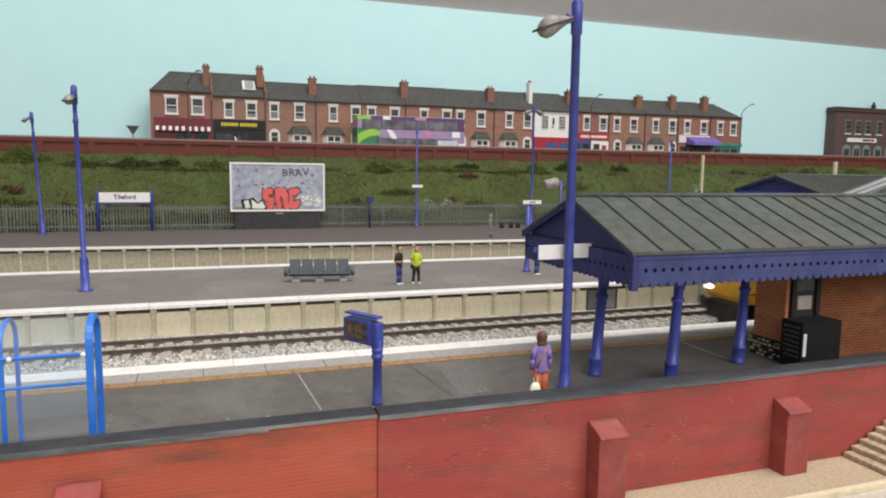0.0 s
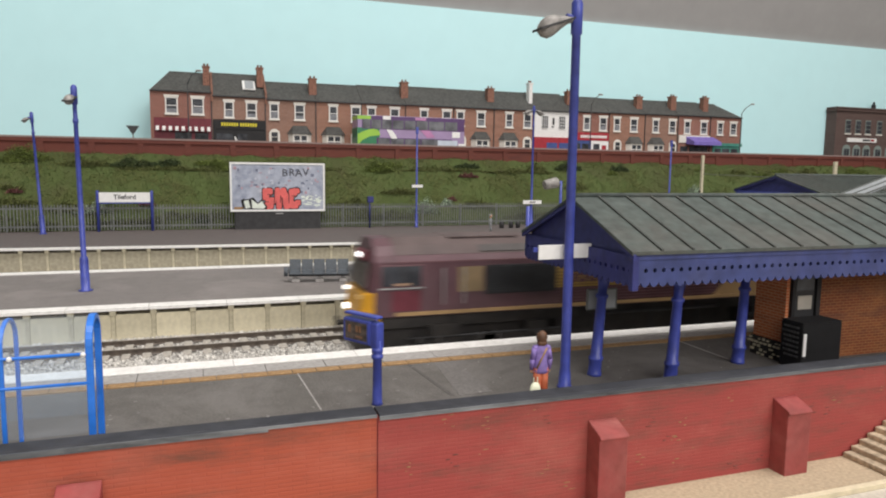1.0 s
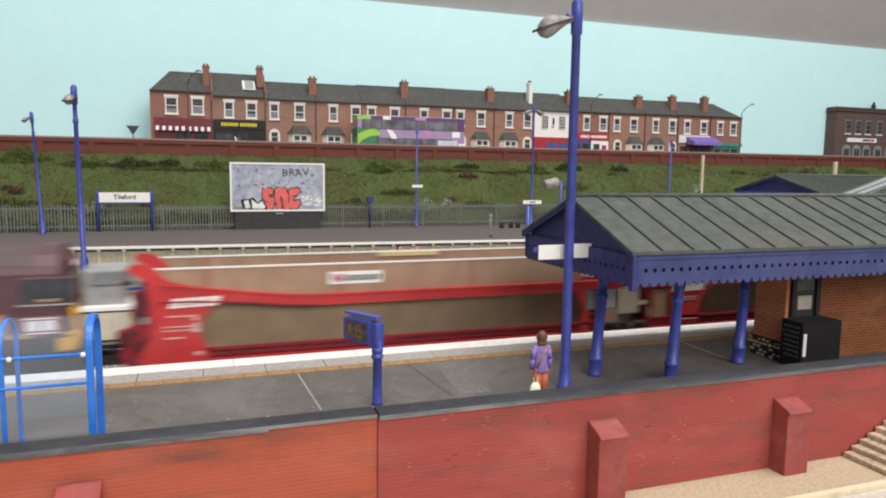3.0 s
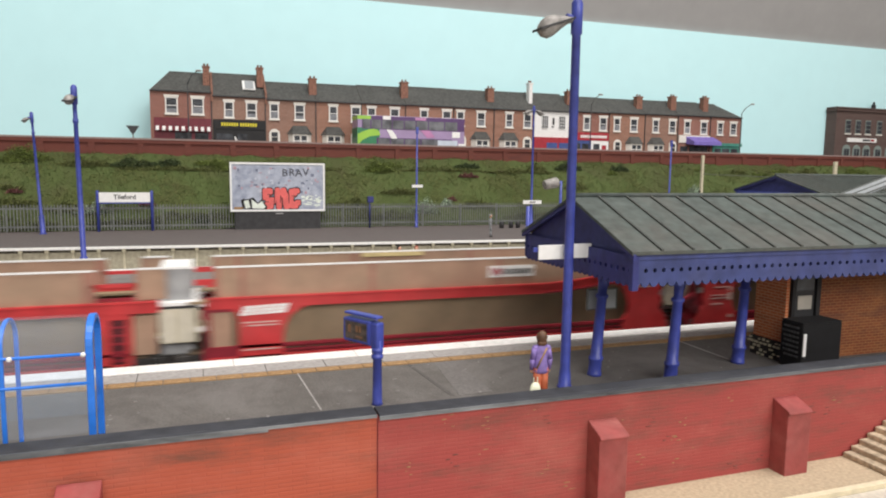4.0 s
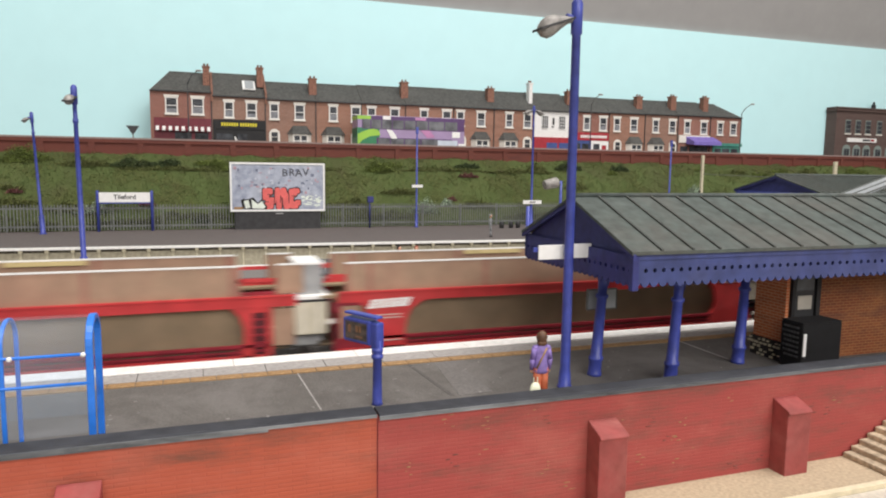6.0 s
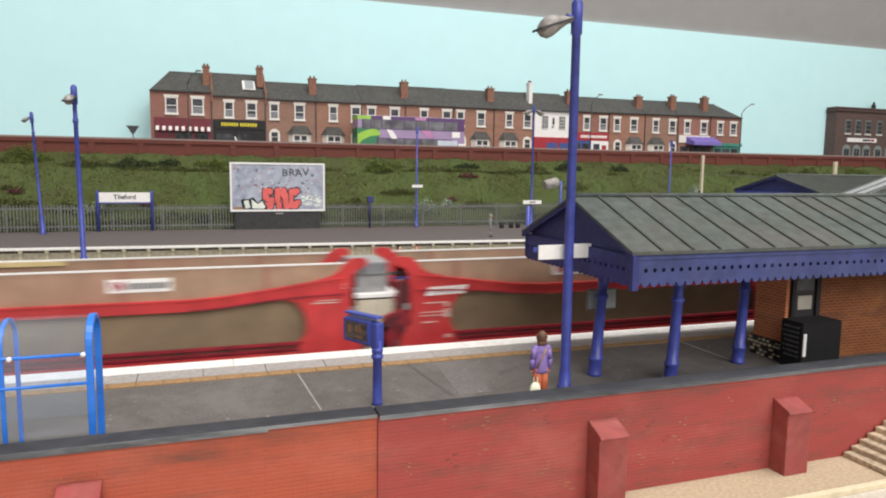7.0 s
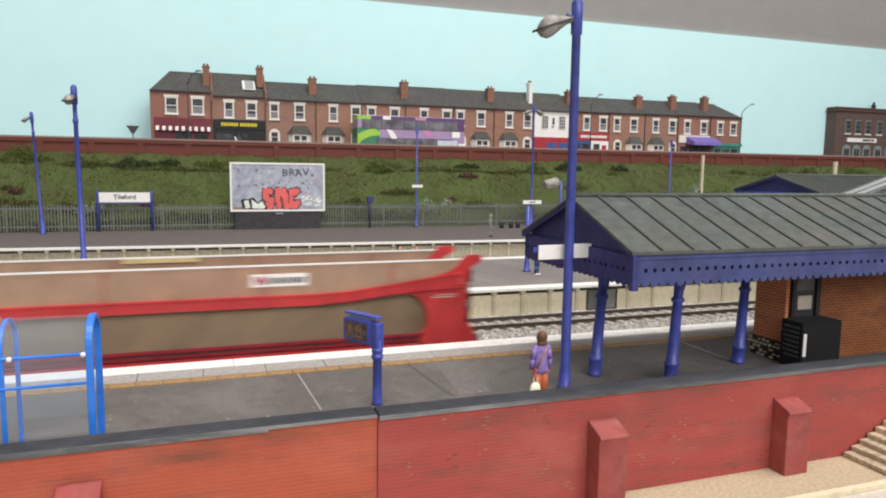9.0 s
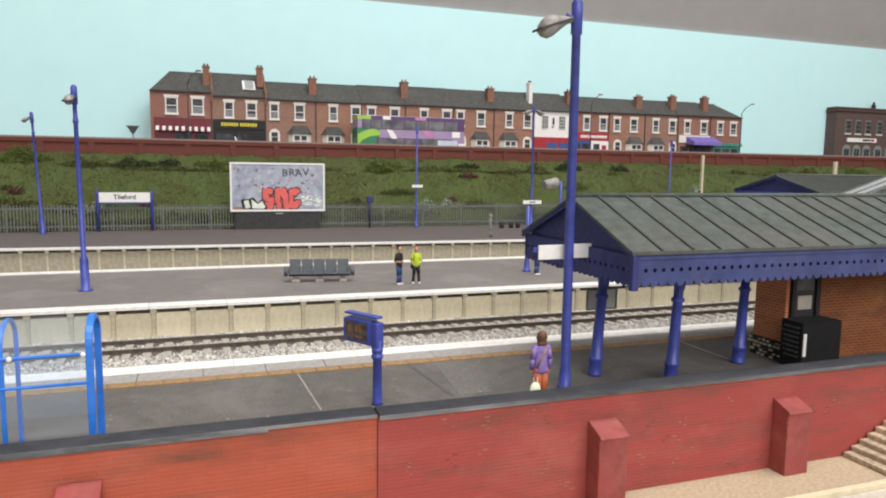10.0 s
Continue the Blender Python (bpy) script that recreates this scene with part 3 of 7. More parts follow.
def sash(root, x, z0, z1, w, y=HY):
    f = 0.75
    zm = (z0 + z1) / 2
    bm = boxes((x - w / 2, x + w / 2, y - 0.9, y + 0.6, z0, z0 + f), (x - w / 2, x + w / 2, y - 0.9, y + 0.6, z1 - f, z1),
               (x - w / 2, x - w / 2 + f, y - 0.9, y + 0.6, z0 + f, z1 - f), (x + w / 2 - f, x + w / 2, y - 0.9, y + 0.6, z0 + f, z1 - f),
               (x - w / 2 + f, x + w / 2 - f, y - 0.8, y + 0.5, zm - 0.4, zm + 0.4))
    win = part("window", bm, WHITE, root, "white sash window")
    for a, b in ((z0 + f, zm - 0.4), (zm + 0.4, z1 - f)):
        part("pane", boxes((x - w / 2 + f, x + w / 2 - f, y - 0.45, y + 0.1, a, b)), PANE, win)
    part("curtain", boxes((x - w / 2 + f, x + w / 2 - f, y - 0.6, y - 0.4, z0 + f, z0 + f + (z1 - z0) * (0.2 + 0.25 * ((x * 0.37) % 1)))), CURTAIN, win, "pale net curtain")
    part("sill", boxes((x - w / 2 - 1.6, x + w / 2 + 1.6, y - 2.0, y + 0.2, z0 - 2.0, z0)), STONE, root)
    bm = bmesh.new()
    prism(bm, [(x - w / 2 - 1.6, z1), (x - w / 2 - 2.2, z1 + 3.4), (x + w / 2 + 2.2, z1 + 3.4), (x + w / 2 + 1.6, z1)], "y", y - 1.3, y + 0.2)
    part("lintel", bm, STONE, root)
    part("jamb", boxes((x - w / 2 - 0.8, x - w / 2, y - 0.7, y + 0.2, z0, z1), (x + w / 2, x + w / 2 + 0.8, y - 0.7, y + 0.2, z0, z1)), STONE, root)


def bay(root, x):
    bm = bmesh.new()
    prism(bm, [(x - 15, HY), (x - 10, HY - 7), (x + 10, HY - 7), (x + 15, HY)], "z", BASE, 112)
    b = part("bay_window", bm, STONE, root, "white stone bay window")
    bm = bmesh.new()
    v = [bm.verts.new((p[0] * MM, p[1] * MM, p[2] * MM)) for p in ((x - 17, HY, 112), (x - 11, HY - 9, 112), (x + 11, HY - 9, 112), (x + 17, HY, 112), (x - 9, HY, 123), (x + 9, HY, 123))]
    for q in ((0, 1, 4), (1, 2, 5, 4), (2, 3, 5), (0, 3, 2, 1), (0, 4, 5, 3)):
        bm.faces.new([v[i] for i in q])
    part("bay_roof", bm, ROOF_SLATE, b, "grey slate bay roof")
    for a in (-8, 1):
        part("pane", boxes((x + a, x + a + 7, HY - 7.4, HY - 6.6, 96, 109.5)), PANE, b)
        part("pane_bar", boxes((x + a, x + a + 7, HY - 7.7, HY - 7.3, 102.2, 103.4)), WHITE, b)


def door_arch(root, x):
    bm = bmesh.new()
    pts = [(x - 7, BASE), (x - 7, 111)] + [(x + 7 * math.cos(math.pi - k * math.pi / 8), 111 + 7 * math.sin(k * math.pi / 8)) for k in range(1, 8)] + [(x + 7, 111), (x + 7, BASE)]
    prism(bm, pts, "y", HY - 1.2, HY + 0.2)
    d = part("door_surround", bm, STONE, root, "white arched door surround")
    part("door_leaf", boxes((x - 4, x + 4, HY - 1.7, HY - 1.1, BASE, 107)), CHARCOAL, d)
    part("fanlight", boxes((x - 4, x + 4, HY - 1.7, HY - 1.1, 108, 113.5)), PANE, d)


def chimney(root, x, z0, z1, w=9, white=False):
    bm = boxes((x - w / 2, x + w / 2, HY + 12, HY + 22, z0 - 10, z1 - 6), (x - w / 2 - 0.8, x + w / 2 + 0.8, HY + 11.2, HY + 22.8, z1 - 7.5, z1 - 5.5))
    c = part("chimney", bm, RENDER_WHITE if white else CHIM, root, "brick chimney stack")
    for k in (-w / 4, w / 4):
        bm = bmesh.new()
        lathe(bm, x + k, HY + 17, [(1.4, z1 - 5.6), (1.2, z1 - 2.4), (1.5, z1 - 2.2)], 8)
        part("chimney_pot", bm, CHIM, c)


def house(x0, x1, wins, kind, eave, ridge, brickm, chims=(), bays=(), doors=(), hips=(0, 0), label="", roof_depth=38):
    ridge = 68 + (ridge - 68) * 1.04
    root = thing("terraced_house", 0, 0, 0, label, "house", "terrace of houses")
    part("wall", boxes((x0, x1, HY, HY + 70, BASE, eave)), brickm, root)
    bm = bmesh.new()
    h0, h1 = hips
    v = [bm.verts.new((p[0] * MM, p[1] * MM, p[2] * MM)) for p in ((x0, HY - 2.5, eave - 1), (x1, HY - 2.5, eave - 1), (x1 - h1, HY + roof_depth, ridge), (x0 + h0, HY + roof_depth, ridge), (x0, HY + 72, eave - 1), (x1, HY + 72, eave - 1))]
    for q in ((0, 1, 2, 3), (3, 2, 5, 4), (0, 3, 4), (1, 5, 2), (0, 4, 5, 1)):
        bm.faces.new([v[i] for i in q])
    roof = part("roof", bm, ROOF_SLATE, root, "weathered dark slate roof")
    part("gutter", boxes((x0, x1, HY - 3.4, HY - 2.0, eave - 1.8, eave - 0.4)), CHARCOAL, root)
    part("ridge_tile", boxes((x0 + h0, x1 - h1, HY + roof_depth - 1, HY + roof_depth + 1, ridge - 0.4, ridge + 0.7)), ROOF_SLATE, roof)
    part("drainpipe", boxes((x1 - 1.0, x1 + 0.2, HY - 1.4, HY - 0.1, BASE, eave - 1.8)), CHARCOAL, root)
    for k, w in enumerate(wins):
        big = eave > 158.5 and x0 < 80
        sash(root, w, 131.0 if not big else 133.5, 150.3 if not big else 153, (12 if k % 2 else 10.5) if not big else 13.5)
    for c, top, white in chims:
        chimney(root, c * 1.018, ridge - 8, 68 + (top - 68) * 1.018, 5.5 if white else 8 if top > 196 else 10, white)
    for b in bays:
        bay(root, b)
    for d in doors:
        door_arch(root, d)
    return root


MAROON_SHOP = mat("maroon_shop_front", (0.15, 0.018, 0.03), 0.6, 0.1, 200)
RED_SHOP = mat("red_shop_fascia", (0.36, 0.022, 0.035), 0.6, 0.08, 200)
YELLOW = mat("yellow_lettering", (0.70, 0.60, 0.03), 0.6, 0.05, 300)
LILAC = mat("lilac_awning", (0.20, 0.15, 0.48), 0.7, 0.08, 200)
TEAL = mat("teal_shop_front", (0.06, 0.25, 0.20), 0.6, 0.1, 200)
SHOP_BLUE = mat("blue_shop_front", (0.05, 0.08, 0.25), 0.6, 0.1, 200)

h = house(-54, 19, (-29, 2), "shop", 162, 184.5, HB[2], [(13, 199, False)], hips=(22, 0), label="red brick corner shop with maroon front and striped awning")
part("fascia", boxes((-50, 18, HY - 1.5, HY + 0.2, BASE, 128)), MAROON_SHOP, h, "maroon shop front")
for k in range(17):
    bm = bmesh.new()
    prism(bm, [(HY - 1.5, 117.5), (HY - 8, 113.5), (HY - 8, 111.8), (HY - 1.5, 112.5)], "x", -48 + k * 3.8, -48 + k * 3.8 + 3.75)
    part("awning_stripe", bm, MAROON_SHOP if k % 2 else WHITE, h, "striped awning")
part("shop_window", boxes((-26, -6, HY - 1.9, HY - 1.3, BASE, 110), (-2, 14, HY - 1.9, HY - 1.3, BASE, 110)), PANE, h)

h = house(19.3, 86, (40, 68), "shop", 158.5, 185.5, HB[1], [(79, 201, False)], label="brown brick newsagent with black sign and rooflight")
part("fascia", boxes((20, 85.5, HY - 1.5, HY + 0.2, BASE, 128)), BLACK, h, "black shop front")
part("sign_board", boxes((22, 84, HY - 2.4, HY - 1.6, 116, 127)), BLACK, h)
part("sign_lettering", boxes(*[(30 + k * 3.1 + (1.6 if k > 6 else 0), 32.2 + k * 3.1 + (1.6 if k > 6 else 0), HY - 2.7, HY - 2.3, 119.8, 124) for k in range(14)]), YELLOW, h, "yellow sign lettering")
part("shop_window", boxes((24, 44, HY - 1.9, HY - 1.3, BASE, 110), (50, 62, HY - 1.9, HY - 1.3, BASE, 110)), PANE, h)
bm = bmesh.new()
prism(bm, [(HY + 8, 167), (HY + 6, 168), (HY + 22, 181), (HY + 27, 181)], "x", 58, 74)
rl = part("rooflight", bm, WHITE, h, "white framed rooflight")
bm = bmesh.new()
prism(bm, [(HY + 6.6, 169.6), (HY + 6.4, 169.8), (HY + 20, 180.6), (HY + 20.2, 180.2)], "x", 61, 72)
part("pane", bm, SMOKED, rl)
bm = bmesh.new()
tube(bm, (49, HY - 12, 98), (46, HY - 12, 106), 1.6, 0.6, 8)
tagged(part("street_sign", bm, WHITE), "small white sign behind the retaining wall", "sign")

OR = "orange brick terraced house with white sash windows and slate roof"
house(86.3, 152, (97, 130), "", 157, 178, HB[1], [(147, 191, False)], (130,), (97,), label=OR)
house(152.3, 214, (175, 206), "", 157, 179, HB[0], (), (175,), (206,), label=OR)
house(214.3, 277, (228, 261), "", 157.3, 180, HB[0], [(274, 193, False)], (258,), (228,), label=OR)
house(277.3, 349, (304, 338), "", 157.8, 181.5, HB[0], (), (304,), (338,), label=OR)
house(349.3, 412, (359, 391), "", 157.5, 181, HB[0], [(404, 191, False)], (391,), (361,), label=OR)
house(412.3, 477, (436, 466), "", 157.5, 181.5, HB[0], [(468, 202, True)], (436,), (466,), label=OR)
h = house(477.3, 539, (), "", 158, 182, RENDER_WHITE, [(534, 193, False)], label="white rendered public house with red ground floor")
for x in (495, 524):
    fr = part("window", boxes((x - 5, x + 5, HY - 1, HY + 0.4, 131, 150)), PANE, h, "dark multi-pane window")
    part("glazing_bar", boxes(*[(x - 5 + k * 3.3, x - 4.4 + k * 3.3, HY - 1.4, HY - 0.9, 131, 150) for k in range(4)], *[(x - 5, x + 5, HY - 1.4, HY - 0.9, 131 + k * 4.6, 131.6 + k * 4.6) for k in range(5)]), WHITE, fr)
part("wall_emblem", boxes((508, 511, HY - 0.8, HY + 0.2, 137, 147), (506.5, 510, HY - 0.8, HY + 0.2, 133, 135)), CHARCOAL, h)
part("pub_front", boxes((477.6, 538.8, HY - 2, HY + 0.2, BASE, 118)), RED_SHOP, h, "red pub front")
part("pub_window", boxes((498, 516, HY - 2.5, HY - 1.9, BASE, 110), (519, 536, HY - 2.5, HY - 1.9, BASE, 110)), SHOP_BLUE, h)
h = house(539.3, 607, (567, 596), "", 159, 180, HB[2], label="red brick shop with a long red fascia")
part("fascia", boxes((540, 606, HY - 2.4, HY + 0.2, 115, 127)), RED_SHOP, h, "red shop fascia")
part("sign_lettering", boxes(*[(556 + k * 3.6, 558.6 + k * 3.6, HY - 2.8, HY - 2.3, 119, 123) for k in range(13)]), WHITE, h)
part("shop_front", boxes((540, 575, HY - 1.8, HY + 0.2, BASE, 115)), SHOP_BLUE, h)
part("shop_front", boxes((575.4, 606, HY - 1.8, HY + 0.2, BASE, 115)), WHITE, h)
part("shop_window", boxes((545, 556, HY - 2.2, HY - 1.6, 98, 110), (559, 571, HY - 2.2, HY - 1.6, 98, 110), (579, 590, HY - 2.2, HY - 1.6, 98, 110)), PANE, h)
part("poster", boxes((594, 602, HY - 2.2, HY - 1.6, 98, 108)), RED_SHOP, h)
house(607.3, 673, (621, 652), "", 159.5, 179.5, HB[0], [(658, 191, False)], (654,), (623,), label=OR)
house(673.3, 736, (693, 725), "", 160, 180, HB[1], [(722, 194, False)], (695,), (727,), label=OR)
h = house(736.3, 800, (754, 787), "", 160.5, 180.5, HB[2], [(785, 195, False)], label="red brick shop with a lilac awning")
part("fascia", boxes((738, 799, HY - 2, HY + 0.2, 116, 128)), STONE, h)
bm = bmesh.new()
prism(bm, [(HY - 2, 126), (HY - 22, 117), (HY - 22, 112), (HY - 2, 114)], "x", 752, 806)
part("awning", bm, LILAC, h, "lilac fabric awning")
part("shop_window", boxes((742, 756, HY - 1.6, HY - 0.6, BASE, 110), (760, 796, HY - 1.6, HY - 0.6, BASE, 111)), PANE, h)
h = house(800.3, 863, (820, 847), "", 160.5, 179.5, HB[2], hips=(0, 26), label="red brick end shop with a teal front")
part("fascia", boxes((803, 864, HY - 4, HY + 0.2, 112, 117)), TEAL, h, "teal shop cornice")
part("shop_front", boxes((806, 862, HY - 1.8, HY + 0.2, BASE, 112)), TEAL, h)
part("shop_window", boxes((810, 822, HY - 2.3, HY - 1.6, BASE, 108), (825, 840, HY - 2.3, HY - 1.6, BASE, 108), (843, 857, HY - 2.3, HY - 1.6, BASE, 108)), PANE, h)


GREYB_STONE = mat("grey_green_frame", (0.22, 0.27, 0.25), 0.7, 0.1, 200)


def bank_building():
    """A shallow half-relief front that stands close to the backdrop."""
    dark = brick_mat("dark_brown_brick", (0.10, 0.058, 0.048), (0.085, 0.05, 0.042), (0.14, 0.105, 0.095), 3, 1, (0, 2), 0.3, 0.3)
    root = thing("bank_building", 0, 0, 0, "dark brown brick bank building with arched ground floor windows", "building")
    k, y, zb = 1.064, 1006.0, 86.0

    def at(x0, x1, d0, d1, z0, z1):
        return (x0 * k, x1 * k, y + d0, y + d1, 68 + (z0 - 68) * k, 68 + (z1 - 68) * k)

    part("wall", boxes((1068 * k, 1240 * k, y, 1029, zb, 68 + 117 * k)), dark, root)
    part("cornice", boxes(at(1065, 1242, -3.5, 22, 180, 182.4), at(1067, 1241, -2, 22, 184.6, 187.0)), dark, root)
    for x in (1096, 1120, 1144, 1172, 1200):
        w = part("window", boxes(at(x - 6, x + 6, -1.2, 0.4, 141, 165)), GREYB_STONE, root, "grey framed sash window")
        part("pane", boxes(*[at(x - 5.2 + i * 5.5, x - 0.3 + i * 5.5, -1.7, -1.0, 142 + j * 7.4, 148.6 + j * 7.4) for i in range(2) for j in range(3)]), PANE, w)
        part("sill", boxes(at(x - 7, x + 7, -2.4, 0.2, 139, 141)), STONE, w)
        bm = bmesh.new()
        zc = 68 + (112 - 68) * k
        prism(bm, [((x - 9) * k, zb), ((x - 9) * k, zc)] + [((x + 9 * math.cos(math.pi - q * math.pi / 8)) * k, zc + 9.5 * math.sin(q * math.pi / 8)) for q in range(1, 8)] + [((x + 9) * k, zc), ((x + 9) * k, zb)], "y", y - 1.2, y + 0.4)
        arch = part("arched_window", bm, GREYB_STONE, root, "arched ground floor window")
        part("pane", boxes(at(x - 6, x - 0.6, -1.8, -1.0, 96, 114), at(x + 0.6, x + 6, -1.8, -1.0, 96, 114)), PANE, arch)
    part("fascia", boxes(at(1096, 1166, -2, 0.4, 126, 133)), WHITE, root, "white sign fascia")
    part("sign_lettering", boxes(at(1132, 1150, -2.4, -1.8, 128, 131.4)), CHARCOAL, root)
    part("sign_emblem", boxes(at(1152, 1160, -2.4, -1.8, 128, 131.4)), RED_SHOP, root)
    bm = bmesh.new()
    lathe(bm, 1168 * k, y + 12, [(4, 180), (4, 203), (2.2, 203), (2, 208)], 8)
    part("chimney", bm, BLACK, root)


bank_building()


for px0 in (18.2, 85.2):
    bm = bmesh.new()
    prism(bm, [(HY - 3, 150), (HY - 3, 164), (HY + 38, 192), (HY + 60, 176), (HY + 60, 150)], "x", px0, px0 + 2.4)
    tagged(part("party_wall", bm, CHIM), "brick party wall rising above the slate roofs", "wall", "", "structure")


# ---- the bus ----
def bus():
    root = thing("double_decker_bus", 268.5, 905, BASE, "green and purple double-decker bus on the high-level road", "bus")
    green = mat("lime_green_paint", (0.30, 0.55, 0.06), 0.3, 0.05, 60)
    dgreen = mat("deep_green_paint", (0.03, 0.20, 0.09), 0.3, 0.05, 60)
    lilac = mat("lilac_paint", (0.34, 0.25, 0.42), 0.3, 0.05, 60)
    purple = mat("purple_paint", (0.085, 0.035, 0.13), 0.3, 0.05, 60)
    pink = mat("pink_paint", (0.5, 0.22, 0.42), 0.3, 0.05, 60)
    tint = mat("bus_window_tint", (0.17, 0.175, 0.19), 0.12, 0.3, 60)
    bm = bmesh.new()
    prism(bm, [(-79, 4), (-79, 46), (-77, 50), (-72, 52), (72, 52), (77, 50), (79, 46), (79.5, 4)], "y", -17, 17)
    body = part("body", bm, lilac, root, "lilac bodywork", 0.8)
    part("end_panel", boxes((-79.4, -48, -17.25, 17.25, 4, 35.5)), dgreen, root, "green tail panels")
    bm = bmesh.new()
    prism(bm, [(-79, 27)] + [(-79 + 32 * math.sin(k * math.pi / 12), 27 + 8 * math.sin(k * math.pi / 6) * 0.9) for k in range(0, 7)] + [(-47, 26), (-62, 24), (-72, 19), (-79, 12)], "y", -17.5, -17.2)
    part("swoosh", bm, green, root, "lime green swoosh")
    bm = bmesh.new()
    prism(bm, [(-38, 34), (-30, 33), (-24, 26), (-22, 18), (-27, 17.5), (-32, 24)], "y", -17.5, -17.2)
    part("swoosh", bm, WHITE, root, "white swoosh")
    bm = bmesh.new()
    prism(bm, [(12, 34), (26, 34), (34, 25), (22, 24)], "y", -17.5, -17.2)
    part("swoosh", bm, pink, root, "pink swoosh")
    part("roof_band", boxes((-60, 79.2, -17.3, 17.3, 46.5, 51.4)), purple, root, "purple roof band")
    part("roof_band", boxes((-79.3, -60.2, -17.3, 17.3, 46.5, 51.4)), green, root, "lime green roof band")
    part("roof_patch", boxes((-43, -32, -17.6, -17.2, 47, 51.6)), WHITE, root)
    part("roof_patch", boxes((4, 20, -17.6, -17.2, 47.5, 51)), pink, root)
    x = -72
    for w in (12, 15, 15, 17, 17, 18, 24, 20):
        part("upper_window", boxes((x, x + w - 1.2, -17.6, -17.2, 34.6, 46.4)), tint, root, "tinted upper deck window")
        x += w + 0.4
    part("upper_band", boxes((-73, 78.6, -17.4, -17.1, 34.0, 46.8)), purple, root, "dark window band")
    part("lower_band", boxes((-52, 60, -17.4, -17.1, 9.5, 22.6)), purple, root, "dark window band")
    x = -50
    for w in (18, 20, 24, 26):
        part("lower_window", boxes((x, x + w - 1.2, -17.7, -17.2, 10.5, 21.8)), tint, root)
        x += w + 0.5
    part("side_advert", boxes((38, 68, -17.9, -17.6, 9, 21)), mat("pale_blue_advert", (0.55, 0.62, 0.70), 0.4, 0.06, 80), root, "pale blue side advert")
    part("front_light", boxes((70, 79.8, -17.8, -16, 8, 17)), WHITE, root, "white front panel")
    part("emblem", boxes((60, 72, -17.5, -17.2, 25, 33)), WHITE, root)
    for x in (-48, 52):
        bm = bmesh.new()
        tube(bm, (x, -17.8, 6.5), (x, -12, 6.5), 6.5, n=16)
        wh = part("wheel", bm, BLACK, root)
        bm = bmesh.new()
        tube(bm, (x, -18.1, 6.5), (x, -17, 6.5), 3.4, n=12)
        part("rim", bm, STEEL, wh)
    return root


bus().scale = (0.93, 0.96, 0.96)


# ---- lamps, signs and other street things ----
def street_lamp(x, y, z, h, reach):
    root = thing("street_lamp", x, y, z, "slim grey street lamp on the high-level road", "street lamp", "street lamps")
    bm = bmesh.new()
    lathe(bm, 0, 0, [(1.2, 0), (1.2, 12), (0.8, 12.5), (0.6, h)], 8)
    tube(bm, (0, 0, h), (reach * 0.4, 0, h + 10), 0.6, 0.5, 8)
    tube(bm, (reach * 0.4, 0, h + 10), (reach, 0, h + 16), 0.5, 0.5, 8)
    part("column", bm, CHARCOAL, root)
    bm = bmesh.new()
    blob(bm, (reach + 1, 0, h + 16), (4, 1.6, 1.3))
    part("lantern", bm, LANTERN, root)


street_lamp(822, 905, BASE, 76, 20)
street_lamp(547, 905, BASE, 78, 14)
street_lamp(-9, 905, BASE, 80, 12)


def give_way_sign(x):
    root = thing("give_way_sign", x, 880, BASE, "inverted triangle road sign seen from behind", "road sign")
    bm = bmesh.new()
    tube(bm, (0, 0, 0), (0, 0, 21), 0.7)
    part("pole", bm, FENCE, root)
    bm = bmesh.new()
    prism(bm, [(-7, 27), (7, 27), (0.6, 17), (-0.6, 17)], "y", -0.9, -0.4)
    part("plate", bm, CHARCOAL, root)


give_way_sign(-69)


